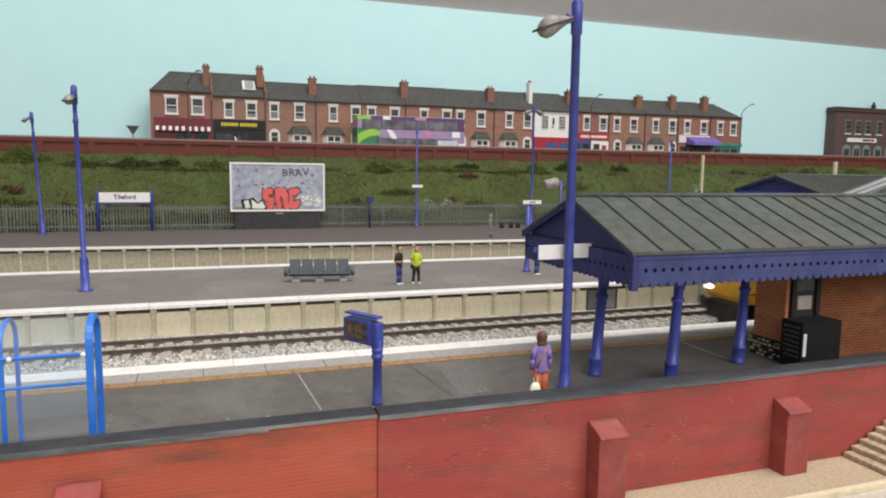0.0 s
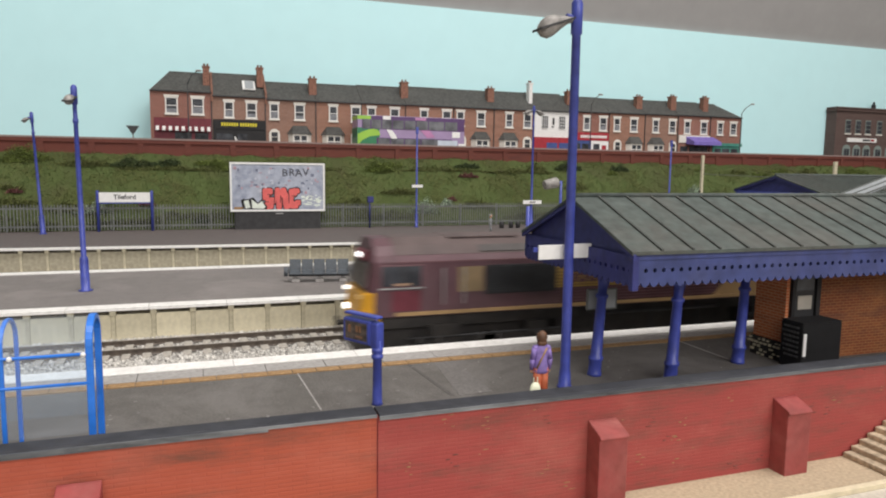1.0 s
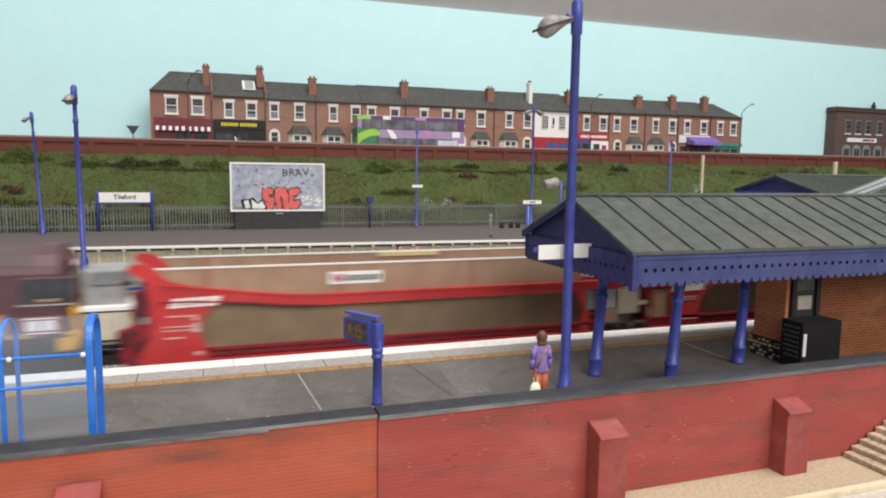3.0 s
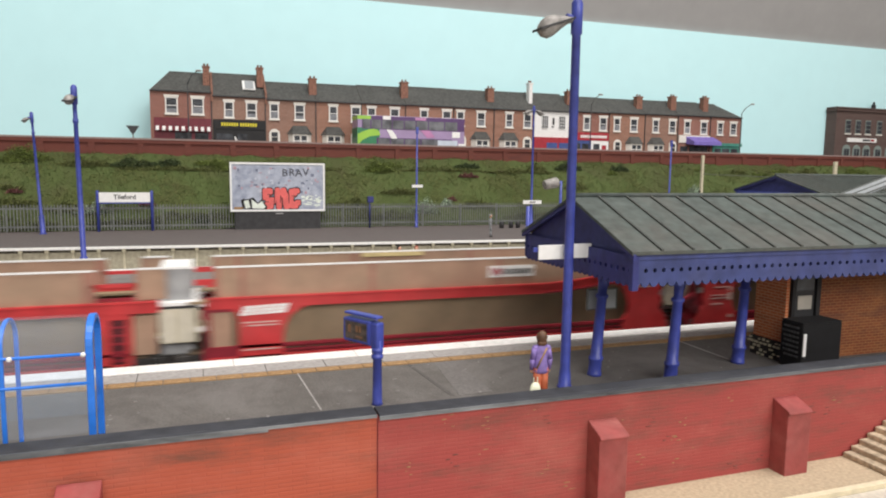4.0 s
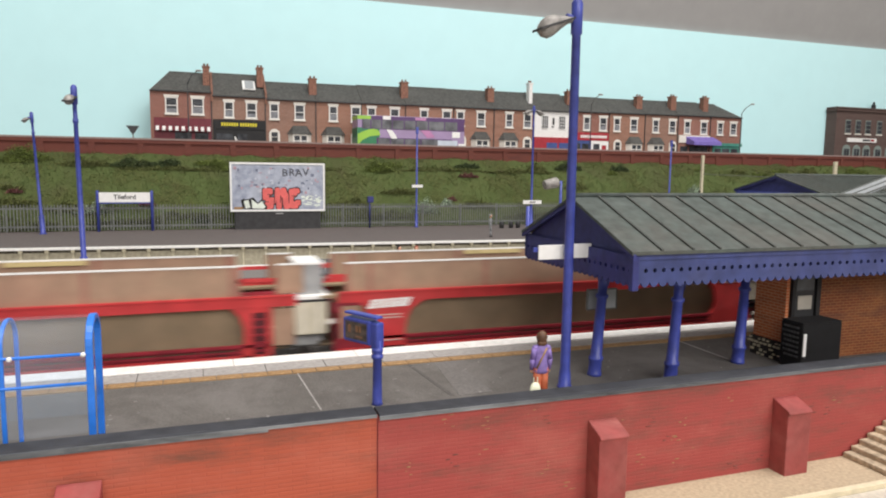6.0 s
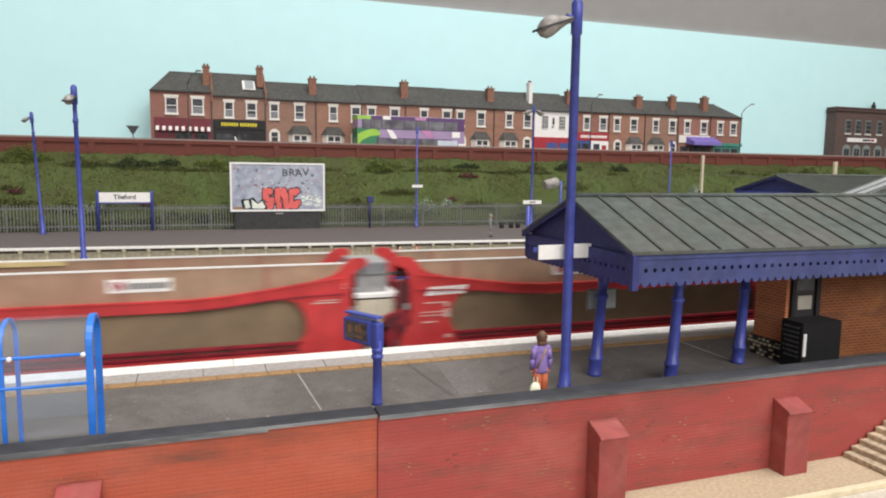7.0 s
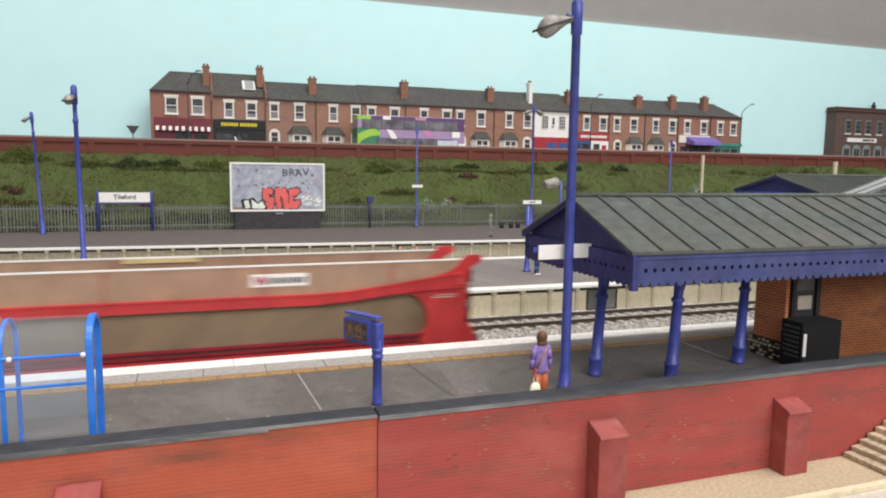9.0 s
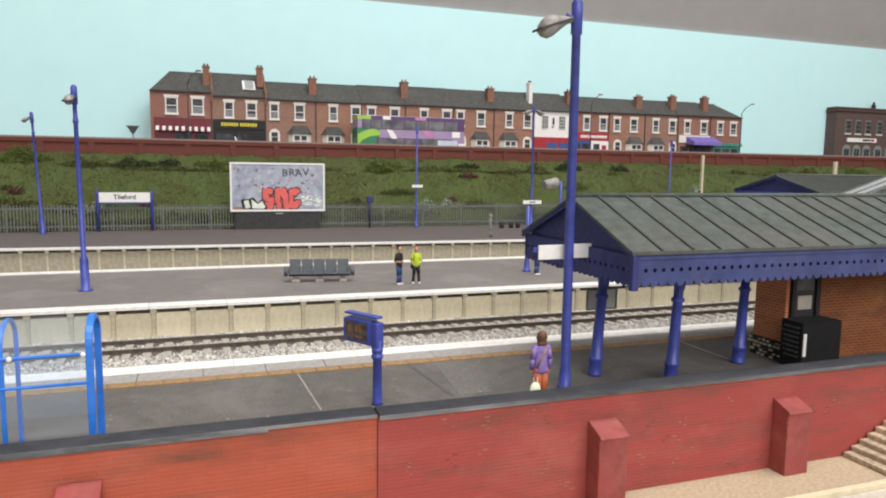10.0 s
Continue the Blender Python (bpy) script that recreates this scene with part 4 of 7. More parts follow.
def platform_lamp(x, y, h, s=1.0, turn=0, two=False, plain=False, label="royal blue platform lamp post with grey lantern", sign=None):
    root = thing("platform_lamp", x, y, 0, label, "lamp post", "platform lamps", turn=turn)
    bm = bmesh.new()
    lathe(bm, 0, 0, [(3.6, 0), (3.6, 0.6), (2.3, 1.0), (2.2, 17), (1.9, 18.4), (1.4, 19), (1.25, 60), (1.1, h * 0.82), (1.45, h * 0.825), (1.45, h * 0.84), (1.1, h * 0.845), (1.05, h - 10), (1.6, h - 9.5), (1.6, h - 1), (1.1, h), (0.4, h + 0.5)], 14)
    if plain:
        bm.free()
        bm = bmesh.new()
        lathe(bm, 0, 0, [(2.3, 0), (2.3, 0.6), (2.0, 1.0), (1.75, 5.0), (1.55, 6.0), (1.5, 30), (1.3, h - 10.2), (1.7, h - 10), (1.7, h - 1), (1.2, h), (0.4, h + 0.5)], 14)
    part("column", bm, BLUE, root, bevel=0.0)
    for k in ((-1, 1) if two else (-1,)):
        bm = bmesh.new()
        tube(bm, (0, 0, h - 5.5), (k * 3.5, 0, h - 5.0), 0.9, 0.8, 8)
        part("bracket", bm, BLUE, root)
        bm = bmesh.new()
        prof = [(1.0, 0.9, 0.9, -0.2), (3.2, 1.2, 1.2, -0.7), (5.4, 2.0, 2.0, -1.5), (7.6, 2.7, 3.0, -2.4), (9.8, 2.9, 3.3, -3.2), (11.4, 2.4, 2.6, -3.6), (12.5, 1.3, 1.3, -3.9), (12.9, 0.3, 0.3, -4.0)]
        rings = []
        for px, w, hh, dz in prof:
            rings.append([bm.verts.new((k * px * s * MM, w * math.cos(a) * s * MM, (h - 5.5 + dz * s + hh * s * math.sin(a)) * MM)) for a in [j * math.pi / 6 for j in range(12)]])
        for a, b in zip(rings, rings[1:]):
            for j in range(12):
                bm.faces.new((a[j], a[(j + 1) % 12], b[(j + 1) % 12], b[j])).smooth = True
        bm.faces.new(rings[0])
        bm.faces.new(rings[-1])
        lan = part("lantern", bm, LANTERN, root, "grey paddle-shaped lantern")
        bm = bmesh.new()
        prism(bm, [(k * 2 * s, h - 5.6), (k * 13.1 * s, h - 5.2 - 4.2 * s), (k * 13.1 * s, h - 5.9 - 4.2 * s), (k * 2 * s, h - 6.2)], "y", -3.0 * s, 3.0 * s)
        part("trim_band", bm, CHARCOAL, lan, "dark trim band")
    return root


near_lamp = platform_lamp(107.6, 188, 118.5, 1.0, 0, False, True)
lamp = platform_lamp(-58.9, 414, 109, 0.8, 30)
lamp.matrix_basis = pose(-0.0589, 0.414, 0, 0, -0.7, 0) @ pose(0, 0, 0, 0, 0, 78)
lamp = platform_lamp(-144, 766, 117, 0.7, 10)
lamp.matrix_basis = pose(-0.144, 0.766, 0, 0, -2.3, 0) @ pose(0, 0, 0, 0, 0, 35)
platform_lamp(389, 776, 146, 1.0, 5, True)
for x, y, h in ((240.5, 777, 116), (597, 782, 110)):
    root = thing("slim_post", x, y, 0, "slim blue signal post by the fence", "post", "platform lamps")
    bm = bmesh.new()
    lathe(bm, 0, 0, [(2.6, 0), (2.6, 0.6), (1.6, 1), (1.5, 16), (1.1, 17), (0.9, h)], 10)
    part("column", bm, BLUE, root)
    part("cap", boxes((-1.4, 1.4, -1.2, 1.2, h - 8, h)), BLUE, root)

# blue plate signs on the lamp posts
def post_sign(x, y, z, w, hh, text=False, group="post signs"):
    root = thing("post_sign", x, y, z, "small white station sign fixed to a blue post", "sign", group)
    part("board", boxes((-w / 2, w / 2, -0.5, 0.5, -hh / 2, hh / 2)), WHITE, root, bevel=0.15)
    part("clamp", boxes((-0.8, 0.8, 0.5, 2.2, -hh / 3, hh / 3)), BLUE, root)
    if text:
        part("lettering", boxes((-w * 0.16, w * 0.16, -0.65, -0.48, -hh * 0.14, hh * 0.14)), CHARCOAL, root)


post_sign(240.5, 774.3, 48, 13, 3.2)
post_sign(388.5, 772.6, 29, 25, 4.5, True)


def wide_post_sign():
    root = thing("lamp_post_sign", 0, 0, 0, "pair of blank white sign plates fixed across the lamp post", "sign")
    part("board", boxes((98.4, 107.4, 190.2, 190.9, 40.6, 45.1)), WHITE, root, bevel=0.15)
    part("board", boxes((108.4, 117.4, 190.2, 190.9, 40.8, 45.3)), WHITE, root, bevel=0.15)
    part("bar", boxes((97, 115, 191.0, 191.6, 43.0, 44.4)), BLUE, root)


wide_post_sign()


def station_sign():
    root = thing("station_sign", -71.5, 784, 0, "white station name board on two blue posts", "station sign")
    for s in (-25.5, 25.5):
        bm = bmesh.new()
        lathe(bm, s, 0, [(1.5, 0), (1.5, 41), (1.2, 42)], 10)
        part("post", bm, BLUE, root)
    part("board", boxes((-24, 24, -1.2, -0.2, 30, 40)), WHITE, root)
    part("board_edge", boxes((-24, 24, -1.0, 0.2, 28.6, 29.9)), BLUE, root)
    words("lettering", "Tileford", 6.6, BLACK, root, 0, -1.3, 35.2, bold=0.018)


station_sign()


def billboard():
    root = thing("billboard", 83, 783, 0, "large white-framed billboard covered in graffiti on a black base", "billboard")
    part("base", boxes((-46, 46, -1.5, 5, -1, 20)), CHARCOAL, root, "black base")
    part("plate", boxes((-3, 5, -1.9, -1.4, 16.6, 17.8)), STEEL, root)
    fr = part("frame", boxes((-50.8, 50.8, -3, 2, 19.6, 21.6), (-50.8, 50.8, -3, 2, 70.6, 72.6), (-50.8, -49, -3, 2, 21.6, 70.6), (49, 50.8, -3, 2, 21.6, 70.6)), WHITE, root, "white frame")
    poster = mat("blue_grey_poster", (0.42, 0.46, 0.55), 0.7, 0.15, 160, col2=(0.24, 0.27, 0.35), stain=0.7, stain_col=(0.55, 0.57, 0.62))
    coral = mat("coral_spray_paint", (0.72, 0.13, 0.12), 0.6, 0.08, 200)
    part("poster", boxes((-49, 49, -2.2, 1, 21.6, 70.6)), poster, root, "mottled blue-grey poster")

    def tag(pts, m, y, nm="graffiti"):
        bm = bmesh.new()
        prism(bm, pts, "y", y - 0.1, y)
        part(nm, bm, m, root)

    def bubble(cx, cz, w, hh, m, y):
        tag([(cx + w / 2 * math.copysign(abs(math.cos(a)) ** 0.55, math.cos(a)), cz + hh / 2 * math.copysign(abs(math.sin(a)) ** 0.55, math.sin(a))) for a in [k * math.pi / 10 for k in range(20)]], m, y)

    blobs = [(-11.5, 41, 11, 8), (-13.5, 36, 7, 8), (-8.5, 31, 11, 8), (-11.5, 25.5, 12, 7), (-1.0, 38, 6, 15), (0.5, 28, 6, 13), (5.2, 40, 7, 11), (7.5, 33, 6, 16), (9, 26, 7, 8), (15.5, 40, 9, 9), (13.5, 34, 6, 14), (19, 42, 8, 6), (16.5, 26.5, 10, 8), (21, 29, 6, 6)]
    for grow, m, y in ((2.0, BLACK, -2.3), (0.0, coral, -2.45)):
        for k, (cx, cz, w, hh) in enumerate(blobs):
            bubble(cx, cz, w + grow, hh + grow, m, y - 0.004 * k)
    for cx, cz, w, hh in ((-9, 38, 6, 0.8), (-13, 30, 5, 0.8), (2.2, 33, 0.8, 8), (4.2, 28, 0.8, 6), (11.2, 34, 0.8, 12), (17.5, 36.5, 6, 0.8), (17, 32, 4, 0.8), (-4.5, 32, 0.8, 10)):
        bubble(cx, cz, w, hh, BLACK, -2.6)
    pale = mat("pale_green_spray_paint", (0.72, 0.78, 0.70), 0.6, 0.06, 200)
    tag([(-40, 32), (-36, 34), (-34, 24), (-38, 22.5)], BLACK, -2.3)
    tag([(-39, 31.6), (-31, 33.5), (-27, 35), (-22, 29), (-18, 33), (-12, 25), (-13, 22), (-36, 22)], BLACK, -2.55)
    tag([(-37, 31), (-32, 32), (-30, 24), (-35, 22.6)], pale, -2.7)
    tag([(-29, 33), (-22, 27.5), (-18, 31), (-14, 24.5), (-16, 22.6), (-28, 23)], pale, -2.7)
    FADED = mat("faded_black_spray", (0.10, 0.105, 0.13), 0.7, 0.3, 500, dust=0.8, dust_col=(0.3, 0.32, 0.38), dust_scale=120)
    for k, ch in enumerate("BRAV"):
        words("graffiti_letter", ch, 11, FADED, root, 7 + k * 7.6, -2.4, 61.5 + (0.6 if k % 2 else 0), bold=0.03)
    smudge = [mat("poster_smudge", (0.52, 0.55, 0.62), 0.7, 0.1, 300), mat("poster_scuff", (0.30, 0.33, 0.42), 0.7, 0.1, 300), mat("poster_blush", (0.45, 0.30, 0.34), 0.7, 0.1, 300), mat("poster_shade", (0.16, 0.18, 0.25), 0.7, 0.1, 300)]
    rng = random.Random(3)
    for k in range(70):
        bubble(rng.uniform(-46, 46), rng.uniform(40, 68), rng.uniform(0.8, 4), rng.uniform(0.8, 3.5), smudge[k % 4], -2.25 - 0.002 * k)
    for k in range(30):
        bubble(rng.uniform(24, 47), rng.uniform(24, 38), rng.uniform(2, 6), rng.uniform(0.6, 2), pale, -2.25 - 0.002 * k)
    part("poster_patch", boxes((-47, -37, -2.4, -2.2, 22, 24.6)), TAN, root)


billboard()


def fence():
    root = thing("palisade_fence", 0, 789, 0, "grey galvanised steel palisade fence along the platform", "fence", kind="structure")
    x = -420
    pale_bm = bmesh.new()
    k = 0
    while x < 0:
        k += 1
        x += 3.2
    n = 16
    for i in range(n):
        prism(pale_bm, [(i * 3.0 + 0.4, 1), (i * 3.0 + 1.5, 1), (i * 3.0 + 1.5, 26.4), (i * 3.0 + 0.95, 27.8), (i * 3.0 + 0.4, 26.4)], "y", -0.7, -0.2)
    pm = mesh_of("pale_row", pale_bm, FENCE)
    rm = mesh_of("fence_rail", boxes((0, 48, -0.2, 0.6, 4.2, 6.0), (0, 48, -0.2, 0.6, 22.6, 24.4)), FENCE)
    qm = mesh_of("fence_post", boxes((-0.5, 0.5, -0.3, 1.2, 0, 26.6)), FENCE)
    x = -420
    while x < 1200:
        for nm, me in (("pale_row", pm), ("fence_rail", rm), ("fence_post", qm)):
            ob = new(nm, me)
            ob.location = (x * MM, 0, 0)
            ob.parent = root
        x += 48


fence()


def short_sign(x, y):
    root = thing("small_signal", x, y, 0, "small dark blue repeater signal on a pole by the fence", "signal")
    bm = bmesh.new()
    tube(bm, (0, 0, 0), (0, 0, 32), 0.9)
    part("pole", bm, BLUE_DARK, root)
    part("head", boxes((-2.6, 4.2, -1.5, 1.5, 29, 36)), BLUE_DARK, root, bevel=0.5)


short_sign(185, 779)


def concrete_post(x, y, z0, z1, w):
    root = thing("concrete_pole", x, y, z0, "weathered pale concrete pole on the bank", "pole", "concrete poles")
    part("pole", boxes((-w, w, -1.6, 1.6, 0, z1 - z0)), CONC_POST, root, bevel=0.4)
    part("insulator", boxes((w, w + 1.6, -1, 1, z1 - z0 - 26, z1 - z0 - 23)), BLACK, root)
    part("insulator", boxes((-w - 1.4, -w, -1, 1, z1 - z0 - 50, z1 - z0 - 47)), BLACK, root)


concrete_post(641, 772, 0, 91, 1.7)
concrete_post(877, 772, 0, 86, 2.9)
bm = bmesh.new()
tube(bm, (641, 770, 66), (877, 770, 60), 0.3, n=6)
tagged(part("wire", bm, FENCE), "thin sagging wire between concrete poles", "wire")


def bench():
    root = thing("platform_bench", 67.5, 414, 0, "dark grey perforated metal four-seat platform bench", "bench", turn=-9)
    for k in range(5):
        x = -17.6 + 7.1 * k
        bm = bmesh.new()
        prism(bm, [(-4, 5.6), (3, 6.4), (4.2, 13), (4.9, 13), (3.8, 5.6), (-4, 4.6)], "x", x, x + 6.6)
        part("seat", bm, SEAT_GREY, root, bevel=0.25)
    for k in range(6):
        x = -18.1 + 7.1 * k
        bm = boxes((x, x + 0.6, -3, 2.6, 8.4, 9.0), (x, x + 0.6, -3, -2.4, 5.4, 8.4))
        part("armrest", bm, STEEL if 0 < k < 5 else SEAT_GREY, root, "steel armrest", 0.15)
    for x in (-20.8, 18.4):
        bm = bmesh.new()
        tube(bm, (x, 0, 6.2), (x + 2.4, 0, 6.2), 3.0, n=10)
        part("side_panel", bm, SEAT_GREY, root, bevel=0.3)
    part("beam", boxes((-18, 18, -0.6, 1.4, 3.2, 4.6)), CHARCOAL, root)
    for x in (-14, 0, 14):
        part("foot", boxes((x - 2.4, x + 2.4, -3.4, 3, 0, 2.0), (x - 0.9, x + 0.9, -0.6, 1.2, 2.0, 3.2)), SLAB, root, bevel=0.3)


bench()


# ---- small model figures, one plain mesh each ----
SKIN = mat("painted_flesh", (0.50, 0.27, 0.18), 0.6, 0.08, 400)


def figure(x, y, h, top, legs, shoe, hair, label, turn=0, wide=1.0, stride=0.0, fold=0.0, bag=None):
    """A painted figure: tapered trouser legs, a shaped torso, bent arms, a head with hair. stride: how far the feet part; fold: how far the hands come up."""
    bm = bmesh.new()
    s = h / 23.0
    for k in (-1, 1):
        foot = k * (1.1 + stride) * s
        knee = (foot * 0.75, -0.3 * s, 5.6 * s)
        tube(bm, (foot, 0, 0.9 * s), knee, 0.75 * s, 1.0 * s, 9, 1)
        tube(bm, knee, (k * 0.95 * s, 0, 11.2 * s), 1.0 * s, 1.3 * s * wide, 9, 1)
        blob(bm, (foot, -0.8 * s, 0.55 * s), (0.8 * s, 1.7 * s, 0.6 * s), 2, 2)
        elbow = (k * 2.75 * s * wide, 0.5 * s, 13.6 * s)
        hand = (k * (1.9 - 1.2 * fold) * s, -(0.8 + 1.6 * fold) * s, (10.6 + 3.4 * fold) * s)
        tube(bm, (k * 2.0 * s * wide, 0.1, 17.6 * s), elbow, 0.85 * s, 0.7 * s, 9, 0)
        tube(bm, elbow, hand, 0.68 * s, 0.5 * s, 9, 0 if fold < 0.5 else 3)
        blob(bm, hand, (0.55 * s, 0.55 * s, 0.65 * s), 3, 1)
        blob(bm, (k * 2.0 * s * wide, 0.1, 17.7 * s), (0.9 * s, 0.9 * s, 0.8 * s), 0, 2)
    rings = []
    for rx, ry, z in ((2.0, 1.4, 10.4), (2.15, 1.5, 11.4), (1.9, 1.35, 13.4), (2.15, 1.45, 15.6), (2.3, 1.4, 17.4), (1.5, 1.1, 18.4), (0.7, 0.7, 18.9)):
        rings.append([bm.verts.new((rx * s * wide * math.cos(q * math.pi / 6) * MM, ry * s * math.sin(q * math.pi / 6) * MM, z * s * MM)) for q in range(12)])
    for r0, r1 in zip(rings, rings[1:]):
        for q in range(12):
            bm.faces.new((r0[q], r0[(q + 1) % 12], r1[(q + 1) % 12], r1[q])).smooth = True
    bm.faces.new(rings[0][::-1])
    bm.faces.new(rings[-1])
    tube(bm, (0, 0, 18.6 * s), (0, 0, 20 * s), 0.7 * s, n=8, mi=3)
    blob(bm, (0, -0.1, 21.0 * s), (1.2 * s, 1.4 * s, 1.75 * s), 3, 2)
    blob(bm, (0, 0.35 * s, 21.6 * s), (1.35 * s, 1.4 * s, 1.5 * s), 4, 2)
    mats = [top, legs, shoe, SKIN, hair]
    if bag:
        blob(bm, (-2.6 * s, 0.3 * s, 10.6 * s), (0.9 * s, 1.2 * s, 1.7 * s), 5, 2)
        mats.append(bag)
    ob = part("figurine", bm, mats)
    ob.matrix_basis = pose(x * MM, y * MM, 0.0, 0, 0, turn)
    return tagged(ob, label, "figurine", "model figures")


def coat_figure(x, y, h, coat, legs, hair, label, turn):
    """A painted figure from behind: bobbed hair, hip-length coat with a shoulder strap, wide trousers."""
    bm = bmesh.new()
    s = h / 23.0
    for k in (-1, 1):
        tube(bm, (k * 1.2 * s, 0, 0.6 * s), (k * 1.05 * s, 0, 10.4 * s), 1.25 * s, 1.5 * s, 10, 1)
        blob(bm, (k * 1.2 * s, -0.6 * s, 0.5 * s), (0.9 * s, 1.6 * s, 0.55 * s), 3, 1)
        elbow = (k * 3.1 * s, 0.2 * s, 13.4 * s)
        tube(bm, (k * 2.2 * s, 0, 17.2 * s), elbow, 1.0 * s, 0.85 * s, 9, 0)
        tube(bm, elbow, (k * 3.0 * s, -0.6 * s, 9.8 * s), 0.85 * s, 0.7 * s, 9, 0)
        blob(bm, (k * 3.0 * s, -0.7 * s, 9.1 * s), (0.6 * s, 0.6 * s, 0.8 * s), 2, 1)
        blob(bm, (k * 2.1 * s, 0, 17.2 * s), (1.1 * s, 1.1 * s, 1.0 * s), 0, 2)
    rings = []
    for rx, ry, z in ((2.5, 1.9, 8.8), (2.55, 1.9, 9.6), (2.2, 1.65, 12.4), (2.35, 1.6, 15.0), (2.45, 1.5, 17.0), (1.6, 1.2, 18.2), (0.8, 0.8, 18.8)):
        rings.append([bm.verts.new((rx * s * math.cos(q * math.pi / 7) * MM, ry * s * math.sin(q * math.pi / 7) * MM, z * s * MM)) for q in range(14)])
    for r0, r1 in zip(rings, rings[1:]):
        for q in range(14):
            bm.faces.new((r0[q], r0[(q + 1) % 14], r1[(q + 1) % 14], r1[q])).smooth = True
    bm.faces.new(rings[0][::-1])
    bm.faces.new(rings[-1])
    tube(bm, (-1.4 * s, 1.5 * s, 17.4 * s), (2.0 * s, 1.75 * s, 10.6 * s), 0.3 * s, n=6, mi=4)
    blob(bm, (0, -0.2 * s, 20.6 * s), (1.4 * s, 1.4 * s, 1.8 * s), 2, 2)
    blob(bm, (0, 0.25 * s, 20.7 * s), (1.85 * s, 1.65 * s, 2.3 * s), 5, 2, 0.06)
    blob(bm, (0, 0.5 * s, 18.9 * s), (1.75 * s, 1.2 * s, 1.3 * s), 5, 2, 0.06)
    ob = part("figurine", bm, [coat, legs, SKIN, BLACK, TAN, hair])
    ob.matrix_basis = pose(x * MM, y * MM, 0.0, 0, 0, turn)
    return tagged(ob, label, "figurine", "model figures")


NAVY = mat("denim_paint", (0.04, 0.07, 0.19), 0.7, 0.15, 500)
LIME = mat("lime_jersey_paint", (0.48, 0.60, 0.03), 0.6, 0.1, 500)
HAIR = mat("brown_hair_paint", (0.13, 0.062, 0.032), 0.6, 0.2, 600)
GINGER = mat("ginger_hair_paint", (0.28, 0.06, 0.03), 0.6, 0.2, 600)
VIOLET = mat("violet_coat_paint", (0.27, 0.19, 0.50), 0.6, 0.18, 400, 0.3)
ORANGE = mat("orange_trouser_paint", (0.55, 0.14, 0.06), 0.6, 0.15, 400)
GREYS = mat("grey_suit_paint", (0.25, 0.26, 0.27), 0.7, 0.15, 400)
figure(110.3, 390, 23.2, BLACK, NAVY, WHITE, BLACK, "tiny model figurine in black top and blue jeans", 25, 0.95, 0.0, 0.9)
figure(121.3, 391.5, 22.6, LIME, BLACK, WHITE, GINGER, "tiny model figurine in lime top and black trousers", -14, 1.05, 0.8, 0.25, BLACK)
figure(280.3, 650, 23.5, GREYS, GREYS, BLACK, GREYS, "tiny grey-suited model figurine on the far platform", 60)
figure(207.6, 404, 24, NAVY, NAVY, WHITE, HAIR, "tiny model figurine in blue beside the waiting canopy", 20)
coat_figure(95.4, 181, 20.8, VIOLET, ORANGE, HAIR, "tiny model figurine in violet coat with bobbed brown hair", 172)
bm = bmesh.new()
blob(bm, (0, 0, 3.0), (2.0, 0.9, 3.0), 0, 2, 0.35)
box(bm, -0.8, -0.55, -0.1, 0.1, 4.6, 7.2)
box(bm, 0.4, 0.65, -0.1, 0.1, 4.6, 7.2)
ob = part("carrier_bag", bm, mat("white_bag_plastic", (0.8, 0.82, 0.62), 0.5, 0.1, 300))
ob.location = (0.0926, 0.1786, 0.0002)
tagged(ob, "white carrier bag standing beside the violet figurine", "bag")

# dark bins by the fence
for x in (336, 348, 357):
    bm = bmesh.new()
    lathe(bm, x, 746, [(2.6, 0), (2.8, 6), (2.2, 7.5), (0.4, 8)], 10)
    tagged(part("litter_bin", bm, CHARCOAL), "small dark litter bin on the far platform", "bin", "litter bins")


# ---- train information display ----
def display():
    root = thing("train_display", 47.4, 190, 0, "blue platform train information display on a post", "display", turn=-60)
    bm = bmesh.new()
    lathe(bm, 0, 0, [(1.7, 0), (1.45, 0.8), (1.3, 13.5), (1.75, 13.8), (1.75, 14.8), (1.3, 15), (1.7, 15.6), (1.7, 16.8), (1.3, 17), (1.3, 19)], 12)
    part("post", bm, BLUE, root)
    part("post_plate", boxes((-1.6, 1.2, -1.4, 1.6, 16.5, 24.2)), BLUE, root, bevel=0.5)
    hd = part("housing", boxes((-10.2, -1.2, -1.6, 1.8, 17.2, 24.4)), BLUE, root, bevel=0.35)
    hood = part("hood", boxes((-10.4, 0.9, -1.4, 1.4, 25.2, 26.0)), BLUE, root, bevel=0.5)
    hd.scale.x = hood.scale.x = 1.24
    scr = part("screen", boxes((-9.5, -2.0, -1.8, -1.5, 18.2, 23.5)), mat("display_glass", (0.12, 0.095, 0.08), 0.25, 0.3, 600), hd, "dark amber screen")
    part("screen_rim", boxes((-10.0, -9.5, -1.9, -1.4, 17.8, 24.2), (-2.0, -1.5, -1.9, -1.4, 17.8, 24.2), (-9.5, -2.0, -1.9, -1.4, 17.8, 18.2), (-9.5, -2.0, -1.9, -1.4, 23.5, 24.2)), BLUE, hd)
    amber = mat("amber_dots", (0.24, 0.12, 0.06), 0.5)
    part("display_text", boxes((-8.4, -7.5, -1.95, -1.8, 20.2, 22.4), (-5.8, -5.0, -1.95, -1.8, 20.6, 22.4), (-4.6, -4.0, -1.95, -1.8, 20.6, 22.4), (-5.8, -3.6, -1.95, -1.8, 19.0, 19.5)), amber, scr)


display()


